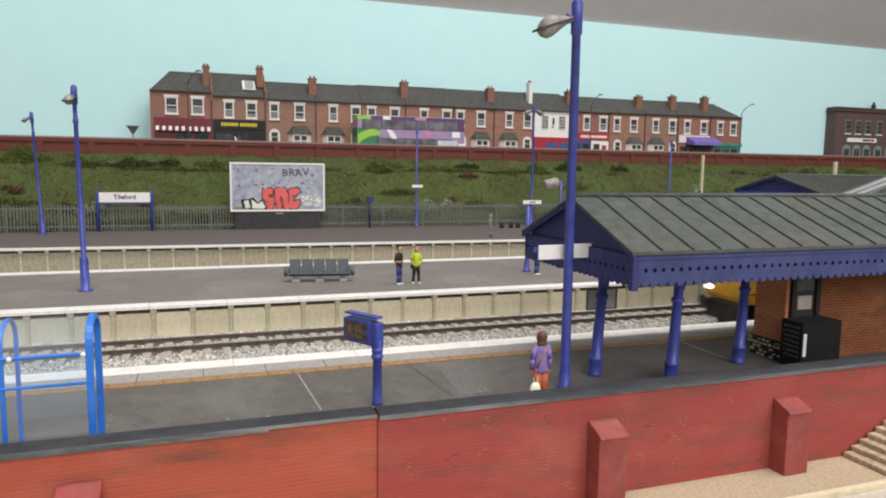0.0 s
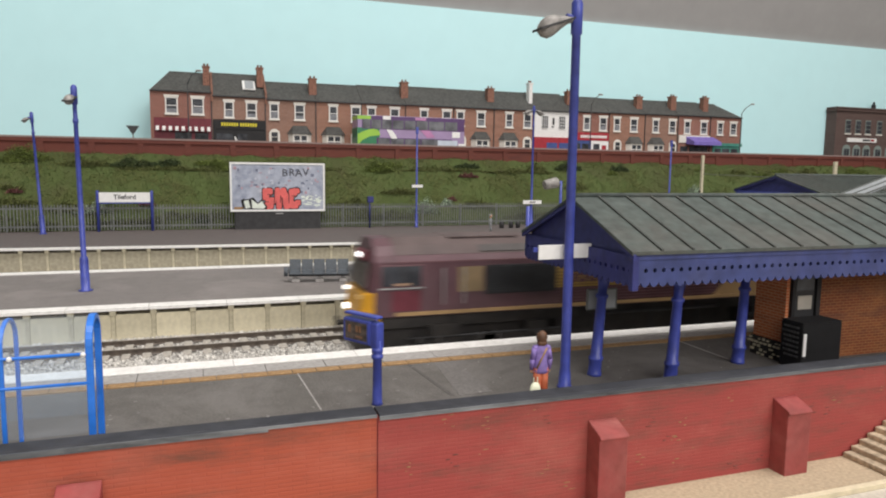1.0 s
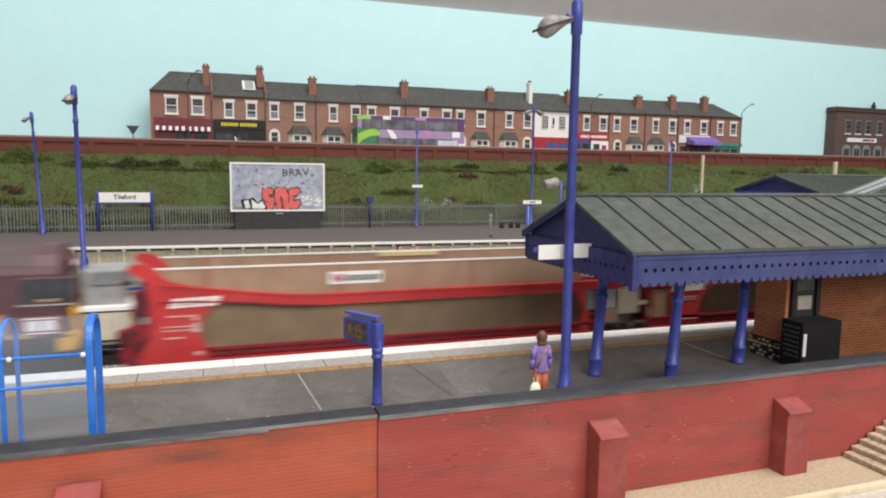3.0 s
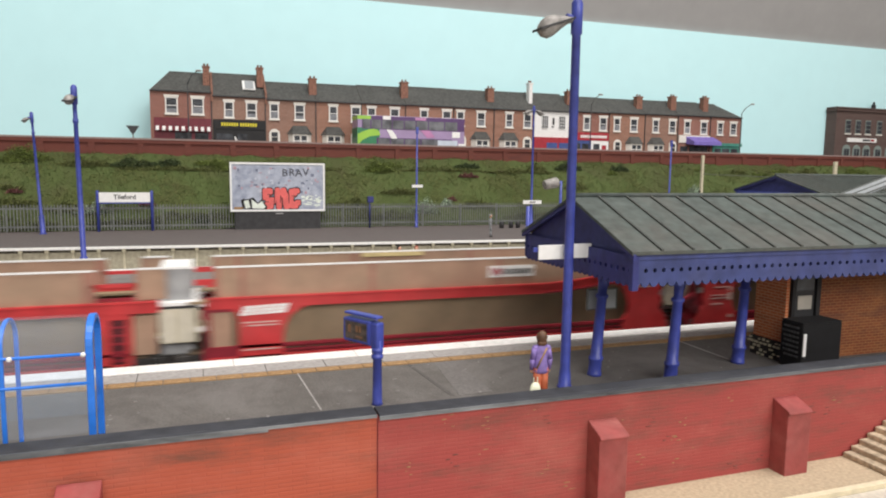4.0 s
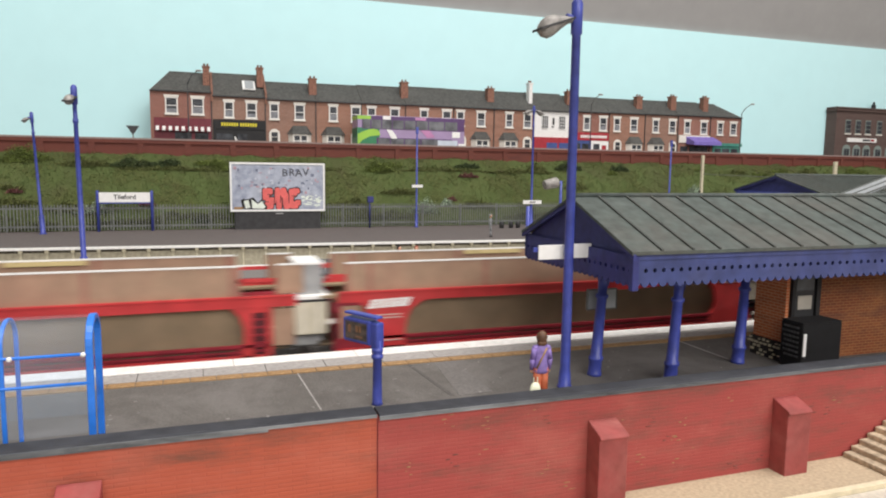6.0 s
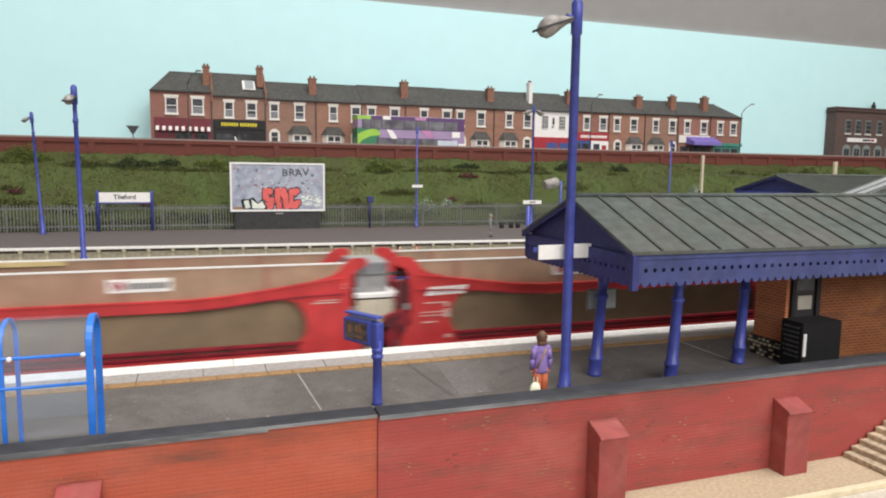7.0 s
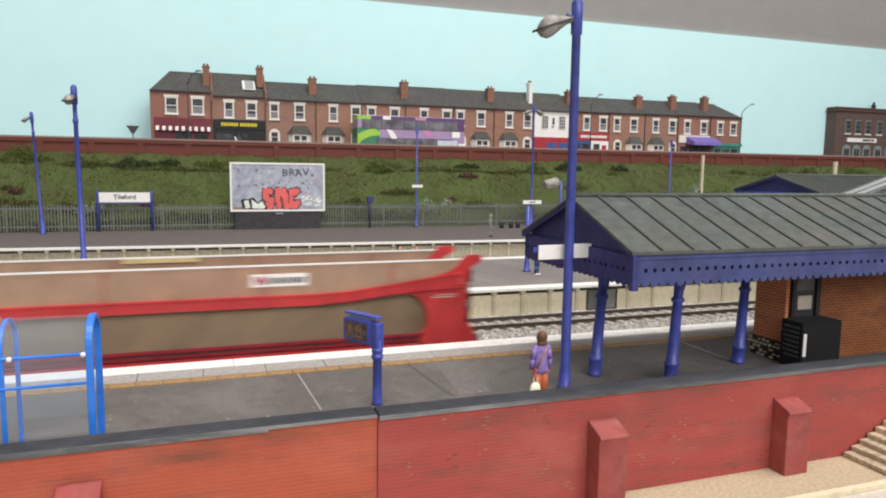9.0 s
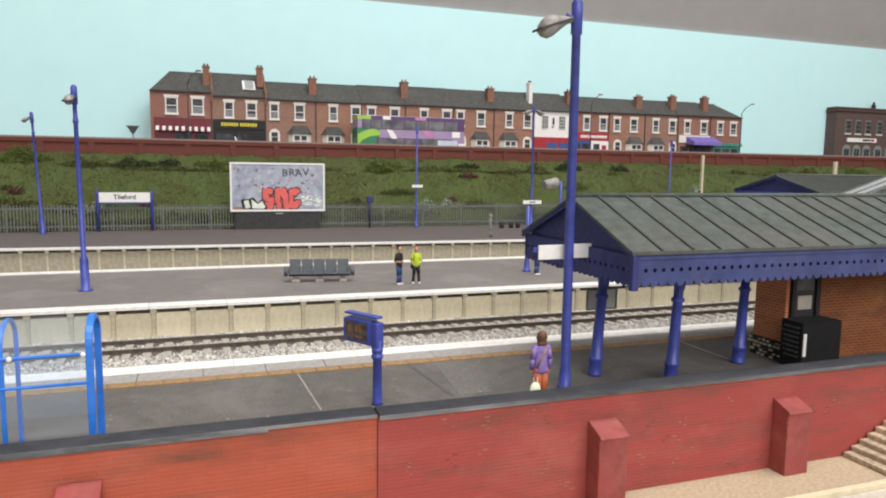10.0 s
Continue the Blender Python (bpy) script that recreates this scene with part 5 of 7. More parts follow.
# ---- arched shelter ----
def shelter():
    root = thing("cycle_shelter", 0, 0, 0, "bright blue arched shelter with clear acrylic roof", "shelter")
    Y0, Y1, ZS, ZT = 172.5, 186.6, 27.0, 32.4

    def arch_pts(n=12):
        ym, r = (Y0 + Y1) / 2, (Y1 - Y0) / 2
        return [(Y0, 0), (Y0, ZS)] + [(ym - r * math.cos(k * math.pi / n), ZS + (ZT - ZS) * math.sin(k * math.pi / n)) for k in range(1, n)] + [(Y1, ZS), (Y1, 0)]

    def hoop(name, x, half, deep):
        """A flat-bar hoop: the outline swept as one bent bar."""
        bm = bmesh.new()
        pts = arch_pts()
        ym = (Y0 + Y1) / 2
        rings = []
        for i, (y, z) in enumerate(pts):
            a, c = pts[max(0, i - 1)], pts[min(len(pts) - 1, i + 1)]
            t = Vector((0, c[0] - a[0], c[1] - a[1])).normalized()
            nrm = Vector((0, -t.z, t.y))
            p = Vector((x, y, z))
            rings.append([bm.verts.new((p + Vector((sx * half, 0, 0)) + nrm * (sn * deep)) * MM) for sx, sn in ((-1, -1), (1, -1), (1, 1), (-1, 1))])
        for a, c in zip(rings, rings[1:]):
            for k in range(4):
                bm.faces.new((a[k], a[(k + 1) % 4], c[(k + 1) % 4], c[k]))
        bm.faces.new(rings[0])
        bm.faces.new(rings[-1])
        part(name, bm, AZURE, root, "", 0.25)

    hoop("end_arch", -24.4, 0.8, 0.6)
    for x in (-42.0, -59.2, -76.6):
        hoop("arch", x, 0.5, 0.4)
    for y, z in ((Y0 - 0.3, 25.2), (Y0 - 0.3, 18.4)):
        bm = bmesh.new()
        tube(bm, (-90, y, z), (-24.4, y, z), 0.36, n=8)
        part("rail", bm, AZURE, root)
    bm = bmesh.new()
    prev = None
    for y, z in [(Y0, 6.0), (Y0, 16.0)] + arch_pts()[1:-1] + [(Y1, 16.0), (Y1, 6.0)]:
        cur = [bm.verts.new((x * MM, (y - 0.2) * MM, (z + 0.5) * MM)) for x in (-90, -24.5)]
        if prev:
            bm.faces.new((prev[0], prev[1], cur[1], cur[0])).smooth = True
        prev = cur
    ob = part("roof_sheet", bm, CLEAR, root, "clear curved acrylic roof")
    sm = ob.modifiers.new("thickness", "SOLIDIFY")
    sm.thickness = 0.0004
    for x, z in ((-25.6, 25.2), (-40.2, 25.2)):
        bm = bmesh.new()
        blob(bm, (x, Y0 - 0.9, z), (0.6, 0.4, 0.6))
        part("bolt", bm, WHITE, root)


shelter()


# ---- platform canopy ----
def canopy(gx, length, y_front, y_back, z_low, z_eave, z_ridge, seams, name="platform_canopy", hole=True, label="blue timber platform canopy with grey lead roof and scalloped valance", pitch=12.4, seam0=1.2, cols=(), lines=()):
    root = thing(name, gx, 0, 0, label, "canopy", "platform canopies")
    ym = (y_front + y_back) / 2
    # roof sheets with thickness, overhanging the gable
    for ya, nm in ((y_front - 1.6, "front_roof"), (y_back + 1.6, "back_roof")):
        bm = bmesh.new()
        prism(bm, [(ya, z_eave + 0.2), (ym, z_ridge), (ym, z_ridge + 1.0), (ya, z_eave + 1.2)], "x", -2.2, length)
        part(nm, bm, ROOF_LEAD, root, "weathered green-grey lead roof")
    sd = (y_front - 1.6)
    for ya in (sd, y_back + 1.6):
        for k in range(seams):
            x = lines[k] if k < len(lines) else (seam0 + k * pitch if not lines else lines[-1] + (k - len(lines) + 1) * 10.4)
            if x > length:
                break
            bm = bmesh.new()
            d = 0.38
            prism(bm, [(ya, z_eave + 1.2), (ym, z_ridge + 1.0), (ym, z_ridge + 1.55), (ya, z_eave + 1.75)], "x", x - d, x + d)
            part("roof_seam", bm, ROOF_SEAM, root, bevel=0.0)
    bm = bmesh.new()
    tube(bm, (-2.2, ym, z_ridge + 1.2), (length, ym, z_ridge + 1.2), 0.9, n=8)
    part("ridge_roll", bm, ROOF_LEAD, root)
    # gable boards
    bm = bmesh.new()
    prism(bm, [(y_front + 0.8, z_low + 6), (y_back - 0.8, z_low + 6), (y_back - 0.8, z_eave), (ym, z_ridge - 0.2), (y_front + 0.8, z_eave)], "x", 0.4, 1.6)
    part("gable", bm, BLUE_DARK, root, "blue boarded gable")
    bm = bmesh.new()
    for ya in (y_front - 1.8, y_back + 1.8):
        prism(bm, [(ya, z_eave - 1.2), (ym, z_ridge - 1.4), (ym, z_ridge + 0.2), (ya, z_eave + 0.4)], "x", -1.9, -1.0)
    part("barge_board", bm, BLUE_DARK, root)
    # valances with round holes read as dark studs and a scalloped lower edge

    def valance(axis, a, b, pos, t, nm="valance"):
        bm = bmesh.new()
        step = 3.05
        n = max(1, int((b - a) / step))
        step = (b - a) / n
        for k in range(n):
            c = a + (k + 0.5) * step
            r = 0.66
            zc = z_low + 4.9
            outer = [(c - step / 2, z_low + 1.5), (c - step * 0.3, z_low + 0.45), (c, z_low + 0.0), (c + step * 0.3, z_low + 0.45), (c + step / 2, z_low + 1.5), (c + step / 2, zc), (c + step / 2, z_eave), (c, z_eave), (c - step / 2, z_eave), (c - step / 2, zc)]
            ang = [225, 247, 270, 293, 315, 0, 45, 90, 135, 180]
            inner = [(c + r * math.cos(math.radians(q)), zc + r * math.sin(math.radians(q))) for q in ang]

            def vv(p, d):
                co = (d, p[0], p[1]) if axis == "y" else (p[0], d, p[1])
                return bm.verts.new([q * MM for q in co])
            A, B = [vv(p, pos) for p in outer], [vv(p, pos) for p in inner]
            A2, B2 = [vv(p, pos + t) for p in outer], [vv(p, pos + t) for p in inner]
            for j in range(10):
                q = (j + 1) % 10
                bm.faces.new((A[j], A[q], B[q], B[j]))
                bm.faces.new((A2[q], A2[j], B2[j], B2[q]))
                bm.faces.new((B[j], B[q], B2[q], B2[j]))
                if j < 4:
                    bm.faces.new((A[q], A[j], A2[j], A2[q]))
        bmesh.ops.remove_doubles(bm, verts=bm.verts, dist=0.00001)
        # front keeps the lighter blue, the gable side gets the shaded copy
        part(nm, bm, VALANCE if axis == "x" else BLUE_DARK, root, "blue valance pierced with holes", fix=False)

    if hole:
        valance("x", -1, length, y_front, 0.7)
        valance("x", -1, length, y_back, 0.7)
        valance("y", y_front, y_back, -0.7, 0.7)
        # added black sheets paint the darkness seen through the valance holes
        part("hole_shade_sheet", boxes((0.9, length, y_front + 1.2, y_front + 1.6, z_low + 2.6, z_eave - 0.5)), BLACK, root)
        part("hole_shade_sheet", boxes((0.5, 0.9, y_front + 2, y_back - 2, z_low + 2.6, z_low + 5.9)), BLACK, root)
    else:
        part("valance", boxes((-1, length, y_front, y_front + 0.7, z_low, z_eave), (-1, length, y_back, y_back + 0.7, z_low, z_eave), (-1, 0, y_front, y_back, z_low, z_eave)), BLUE, root)
    part("fascia_strip", boxes((-1.2, length, y_front - 0.6, y_front, z_eave - 1.3, z_eave + 0.1)), VALANCE, root)
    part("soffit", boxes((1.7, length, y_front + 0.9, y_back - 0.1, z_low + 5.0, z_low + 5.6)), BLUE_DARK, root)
    part("corner_post", boxes((-1.3, 0.9, y_front - 0.8, y_front + 1.2, z_low - 0.8, z_eave)), BLUE_DARK, root, bevel=0.3)
    for xb, xt, cy in cols:
        ln = (xt - xb) / z_low
        bm = bmesh.new()
        lathe(bm, xb, cy, [(2.4, 0), (2.4, 0.8), (2.2, 1.2), (2.1, 5.0), (2.45, 5.4), (2.45, 6.2), (1.95, 6.8), (1.8, 14), (1.6, z_low - 9), (2.05, z_low - 8.6), (2.2, z_low - 8.1), (2.05, z_low - 7.6), (1.5, z_low - 7.2), (1.7, z_low - 2), (2.5, z_low + 1), (3.1, z_low + 5.0)], 14, lean=ln)
        c = part("column", bm, BLUE, root, "blue cast column")
        for s in (-1, 1):
            bm = bmesh.new()
            prism(bm, [(xt + s * 1.5, z_low - 5), (xt + s * 2.2, z_low - 1.8), (xt + s * 3.6, z_low + 0.6), (xt + s * 6, z_low + 2.4), (xt + s * 6, z_low + 5), (xt + s * 1.5, z_low + 5)], "y", cy - 0.6, cy + 0.6)
            part("bracket", bm, BLUE, c)
    return root


canopy(116.5, 330, 166, 234, 35.0, 44.4, 58.8, 27, lines=(7.9, 18.7, 28.3, 38.6, 48.7, 59.4, 70.0, 80.3, 90.3, 99.2), cols=((7.4, 9.8, 197), (28.0, 29.9, 184), (65.5, 67.2, 195)))
canopy(420, 300, 380, 462, 46, 54, 66.0, 24, "far_canopy", False, "blue island platform canopy with ribbed grey roof", 5.2)


def blue_column(x, y, h):
    root = thing("canopy_column", x, y, 0, "slim blue cast-iron column standing on the island platform", "column", "island columns")
    bm = bmesh.new()
    lathe(bm, 0, 0, [(3, 0), (3, 0.8), (2, 1.2), (1.8, 6), (1.4, 7), (1.3, h)], 12)
    part("shaft", bm, BLUE, root)


for x, y, h in ((208.3, 420, 44), (440, 421, 52), (520, 421, 52), (620, 421, 52)):
    blue_column(x, y, h)


def cctv(x, y, z):
    root = thing("loudspeaker_post", x, y, 0, "grey platform camera head on a slim post", "camera post")
    bm = bmesh.new()
    tube(bm, (6, 0, 0), (6, 0, z + 3), 1.1, 0.9)
    part("pole", bm, BLUE, root)
    bm = bmesh.new()
    tube(bm, (-7, 0, z), (3, 0, z + 2), 3.2, 3.8, 12)
    part("housing", bm, LANTERN, root, bevel=0.5)
    part("bracket", boxes((2, 6, -0.6, 0.6, z - 0.4, z + 1)), CHARCOAL, root)


cctv(232, 430, 58)

# a clear poster case on the near platform
root = thing("poster_case", 128, 200.6, 0, "grey glazed empty poster case on a slim post", "sign")
part("glazing", boxes((-5.4, 5.4, -0.3, 0.3, 21.9, 28.2)), SMOKED, root, "grey clear glazing")
part("frame", boxes((-5.8, 5.8, -0.45, 0.45, 28.2, 28.6), (-5.8, 5.8, -0.45, 0.45, 21.5, 21.9), (-5.8, -5.4, -0.45, 0.45, 21.9, 28.2), (5.4, 5.8, -0.45, 0.45, 21.9, 28.2)), FENCE, root)
bm = bmesh.new()
tube(bm, (-1, 0, 0), (-1, 0, 21.6), 0.7, n=8)
part("post", bm, BLUE, root)


# ---- station building under the canopy ----
def station_building():
    # one brick twice: canopy shade is in the front's colour, the end is brighter
    ob = brick_mat("orange_station_brick_shaded", (0.20, 0.048, 0.012), (0.15, 0.036, 0.010), (0.28, 0.12, 0.04), 3.2, 1.1, (0, 2), 0.6, 0.8, (0.10, 0.035, 0.02), 0.2, 0.6, (0.42, 0.19, 0.06))
    oe = brick_mat("orange_station_brick_lit", (0.62, 0.175, 0.062), (0.54, 0.145, 0.052), (0.68, 0.38, 0.2), 3.2, 1.1, (1, 2), 0.6, 0.4, (0.2, 0.07, 0.04), 0.2)
    root = thing("station_building", 0, 0, 0, "orange brick station building under the canopy", "building")
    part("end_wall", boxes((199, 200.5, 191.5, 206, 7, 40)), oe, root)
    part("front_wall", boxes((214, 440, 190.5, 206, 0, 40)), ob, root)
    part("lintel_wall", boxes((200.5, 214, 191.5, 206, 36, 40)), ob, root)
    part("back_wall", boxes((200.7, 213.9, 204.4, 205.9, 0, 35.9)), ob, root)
    chk = bmesh.new()
    rng = random.Random(2)
    for j in range(5):
        for i in range(8):
            y = 190.6 + i * 2.1 + (1.0 if j % 2 else 0)
            if rng.random() < 0.62:
                box(chk, 197.6 - rng.random() * 0.25, 198.2, y, y + rng.uniform(0.8, 1.6), j * 1.4 + 0.3, j * 1.4 + rng.uniform(0.7, 1.2))
    stone = part("plinth", boxes((198, 200.5, 190.5, 206, 0, 7)), BLACK, root, "dark plinth with pale stones")
    tagged(part("plinth_stone", chk, CONC_POST, stone), kind="stuff")
    dr = part("door_frame", boxes((200.6, 202, 190.2, 192, 0, 36), (212, 213.9, 190.2, 192, 0, 36), (202, 212, 190.2, 192, 34, 36)), BLACK, root, "black door frame")
    part("door_leaf", boxes((202, 212, 191.2, 192, 0, 34)), CHARCOAL, dr)
    part("door_pane", boxes((204, 210.5, 190.9, 191.3, 19, 24)), mat("frosted_pane", (0.45, 0.42, 0.36), 0.3, 0.1, 200), dr)
    part("top_light", boxes((203, 211, 190.9, 191.3, 26, 33)), PANE, dr)


station_building()


BOOTH = mat("matt_black_booth_paint", (0.007, 0.007, 0.008), 0.95, 0.2, 200)


def vending():
    root = thing("photo_booth", 0, 0, 0, "black ticket machine booth with pale lettering", "booth")
    part("body", boxes((195.5, 213.4, 180, 189.5, 0, 16.2)), BOOTH, root, bevel=0.4)
    part("top", boxes((195.5, 213.4, 180.0, 189.5, 16.25, 16.8)), BOOTH, root, bevel=0.2)
    rng = random.Random(4)
    rows = []
    for j in range(7):
        y = 181.4
        while y < 187.5:
            w = rng.uniform(0.5, 1.3)
            rows.append((195.2, 195.45, y, y + w, 4.2 + j * 1.7, 4.9 + j * 1.7))
            y += w + 0.4
    part("lettering", boxes(*rows), mat("faint_grey_print", (0.09, 0.09, 0.09), 0.7, 0.2, 500), root)
    part("light_strip", boxes((195.9, 197.2, 179.75, 180.05, 5, 13)), WHITE, root)


vending()

# glazed roof beyond the canopy
root = thing("glazed_roof", 0, 0, 0, "pale grey glazed roof beyond the canopy", "roof")
bm = bmesh.new()
prism(bm, [(342, 53.6), (404, 71.6), (466, 53.6), (466, 52.8), (404, 70.8), (342, 52.8)], "y", 291, 305)
part("glazing", bm, mat("dusty_glazing", (0.36, 0.39, 0.41), 0.35, 0.1, 150, stain=0.3, stain_col=(0.28, 0.30, 0.31)), root)
for y in (291, 298, 305):
    bm = bmesh.new()
    prism(bm, [(342, 54.2), (404, 72.2), (466, 54.2), (466, 53.6), (404, 71.6), (342, 53.6)], "y", y - 0.3, y + 0.3)
    part("glazing_bar", bm, FENCE, root)
for x in (348, 460):
    for y in (293, 303):
        part("leg", boxes((x - 1, x + 1, y - 1, y + 1, -24, 54.4)), FENCE, root)


# ---- front boundary wall, path and steps ----
def boundary_wall():
    root = thing("boundary_wall", 0, 0, 0, "weathered red brick boundary wall with dark coping", "wall", kind="structure")
    z0 = -25.5
    part("wall_section", boxes((-160, 40.35, 162.3, 166.6, z0, 7.2)), RED_BRICK_B, root, "orange-red brick wall section")
    part("wall_section", boxes((40.65, 330, 161.8, 166.6, z0, 6.9)), RED_BRICK, root, "crimson brick wall section")
    for xa, xb, y0, dz in ((-160, 40.2, 161.3, 0.0), (40.75, 330, 160.8, -0.25)):
        bm = bmesh.new()
        prism(bm, [(y0, 6.9 + dz), (y0, 7.5 + dz), (y0 + 0.8, 8.0 + dz), (166.4, 8.15 + dz), (167.2, 7.7 + dz), (167.2, 6.9 + dz)], "x", xa, xb)
        part("coping", bm, COPING, root, "dark slate coping", 0.15)
    part("coping_lip", boxes((-160, 14, 161.0, 161.4, 6.3, 7.6)), COPING_EDGE, root, "worn pale coping lip")
    part("coping_lip", boxes((14, 40.2, 161.0, 161.4, 6.9, 7.6)), COPING_EDGE, root, "worn pale coping lip")
    part("coping_lip", boxes((40.75, 330, 160.5, 160.9, 6.3, 7.3)), COPING_EDGE, root, "worn pale coping lip")
    part("joint_strip", boxes((40.2, 40.8, 162.45, 166.4, z0, 6.8)), BUTTRESS, root, "dark red joint between the wall sections")
    for x in (104.9, 170.2, -26.0):
        bm = bmesh.new()
        prism(bm, [(161.9, z0), (161.9, -0.6), (155.6, -3.0), (154.9, -3.7), (154.9, -4.2), (155.5, -4.4), (155.5, z0)], "x", x - 4.5, x + 4.5)
        part("buttress", bm, BUTTRESS, root, "red painted buttress", 0.3)
    # flaked paint: pale rubs along the courses and darker scabs
    rng = random.Random(8)
    for m, count, tint in ((TAN, 22, "pale rubbed brick edges"), (mat("scabbed_dark_paint", (0.13, 0.05, 0.04), 0.8, 0.2, 300), 15, "dark scabs of flaked paint")):
        bm = bmesh.new()
        for _ in range(count):
            cx, cz = rng.uniform(44, 215), rng.uniform(-22, 4)
            for j in range(rng.randint(1, 4)):
                blob(bm, (cx + rng.uniform(-1.5, 1.5), 161.8, cz + j * 1.05), (rng.uniform(0.2, 1.3), 0.06, rng.uniform(0.08, 0.2)), 0, 1, 0.5)
        tagged(part("paint_chip", bm, m, root, tint), kind="stuff")


boundary_wall()
slab("path", boxes((-300, 400, 143.6, 162.5, -27, -23.4)), SAND, "sandy footpath at the foot of the wall", "path")
slab("kerb", boxes((-300, 400, 141.2, 143.4, -27, -22.6)), CREAM, "cream painted kerb along the path", "kerb")
slab("street", boxes((-300, 400, 40, 141, -27, -24)), mat("pale_street", (0.55, 0.50, 0.42), 0.9, 0.08, 600, 0.2), "pale street surface before the wall", "road")


def steps():
    root = thing("steps", 0, 0, 0, "weathered timber-edged steps climbing beside the wall", "steps", kind="structure")
    stepm = mat("weathered_step", (0.52, 0.43, 0.30), 0.9, 0.2, 500, 0.4, stain=0.5, stain_col=(0.18, 0.14, 0.09))
    for k in range(9):
        part("step", boxes((196 + k * 3.3, 196 + (k + 1) * 3.3 + 0.8, 144.2, 161.4, -23.4 if k == 0 else -23.4 + (k - 1) * 1.75, -23.4 + (k + 1) * 1.75)), stepm, root, bevel=0.4)
    part("landing", boxes((196 + 9 * 3.3, 330, 144.2, 161.4, -25, -23.4 + 9 * 1.75)), stepm, root)


steps()


# ---- the train ----
MAROON = mat("maroon_loco_paint", (0.105, 0.046, 0.058), 0.5, 0.1, 150, stain=0.4, stain_col=(0.105, 0.07, 0.075), dust=0.4, dust_col=(0.12, 0.082, 0.088), dust_scale=30)
MAROON_DEEP = mat("deep_maroon_panel", (0.15, 0.025, 0.04), 0.5, 0.1, 150)
MAROON_LIGHT = mat("faded_maroon_roof_side", (0.15, 0.07, 0.08), 0.5, 0.1, 150, stain=0.4, stain_col=(0.12, 0.08, 0.08))
ROOF_DIRTY = mat("sooty_roof_paint", (0.105, 0.075, 0.072), 0.7, 0.12, 120, stain=0.5, stain_col=(0.065, 0.058, 0.056))
GOLD = mat("gold_stripe_paint", (0.52, 0.36, 0.085), 0.45, 0.08, 150, stain=0.3, stain_col=(0.36, 0.25, 0.09))
GOLD_DARK = mat("shaded_gold_groove", (0.30, 0.19, 0.06), 0.6, 0.1, 150)
DULL_GOLD = mat("grimy_gold_panel", (0.25, 0.18, 0.095), 0.55, 0.12, 150, stain=0.4, stain_col=(0.17, 0.12, 0.08))
SCREEN = mat("dusty_windscreen_glass", (0.10, 0.085, 0.08), 0.2, 0.2, 120)
TANP = mat("weathered_gold_paint", (0.42, 0.27, 0.12), 0.5, 0.1, 150, stain=0.4, stain_col=(0.24, 0.16, 0.09))
CABYEL = mat("cab_yellow_paint", (0.72, 0.36, 0.02), 0.45, 0.08, 200)
GRILLE = mat("dark_grille", (0.026, 0.028, 0.031), 0.6, 0.2, 300)
UNDER = mat("sooty_underframe", (0.026, 0.023, 0.021), 0.6, 0.3, 200, 0.3, dust=0.5, dust_col=(0.06, 0.05, 0.042), dust_scale=45)
WHEEL = mat("wheel_steel", (0.12, 0.11, 0.10), 0.45, 0.2, 300, metal=0.6)
WRED = mat("wagon_red_paint", (0.55, 0.035, 0.038), 0.45, 0.1, 120, stain=0.4, stain_col=(0.36, 0.026, 0.03), dust=0.35, dust_col=(0.50, 0.09, 0.08), dust_scale=35)
WRED_DARK = mat("wagon_crimson_frame", (0.26, 0.012, 0.025), 0.5, 0.15, 120)
WBEIGE = mat("weathered_mesh_side", (0.385, 0.255, 0.17), 0.75, 0.1, 120, stain=0.5, stain_col=(0.36, 0.155, 0.115), dust=0.5, dust_col=(0.25, 0.185, 0.125), dust_scale=20)
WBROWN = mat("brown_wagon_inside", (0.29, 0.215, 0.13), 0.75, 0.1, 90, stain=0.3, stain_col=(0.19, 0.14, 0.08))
LOWER_MESH = mat("olive_brown_lower_mesh", (0.265, 0.19, 0.115), 0.8, 0.12, 90, stain=0.4, stain_col=(0.15, 0.115, 0.07), dust=0.4, dust_col=(0.25, 0.19, 0.13), dust_scale=24)
DECK = mat("dark_wagon_deck", (0.10, 0.07, 0.042), 0.8, 0.15, 90)
POSTPINK = mat("faded_red_post", (0.33, 0.16, 0.115), 0.7, 0.1, 120)
CREAMB = mat("cream_gangway_box", (0.62, 0.57, 0.44), 0.6, 0.08, 150, stain=0.3, stain_col=(0.35, 0.32, 0.25))
GREYB = mat("grey_mesh_gate", (0.33, 0.335, 0.335), 0.6, 0.12, 200, stain=0.3, stain_col=(0.2, 0.2, 0.19))
DECK_CREAM = mat("pale_yellow_deck_plate", (0.62, 0.50, 0.24), 0.7, 0.1, 150)
GATE_BOX = mat("slate_grey_locker", (0.19, 0.20, 0.215), 0.5, 0.12, 200)
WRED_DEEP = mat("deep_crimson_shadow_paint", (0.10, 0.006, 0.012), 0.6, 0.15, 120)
LABEL = mat("faded_white_stencil", (0.62, 0.42, 0.38), 0.7, 0.15, 400)
TRAIN_Y, RAILZ = 282.0, -12.5


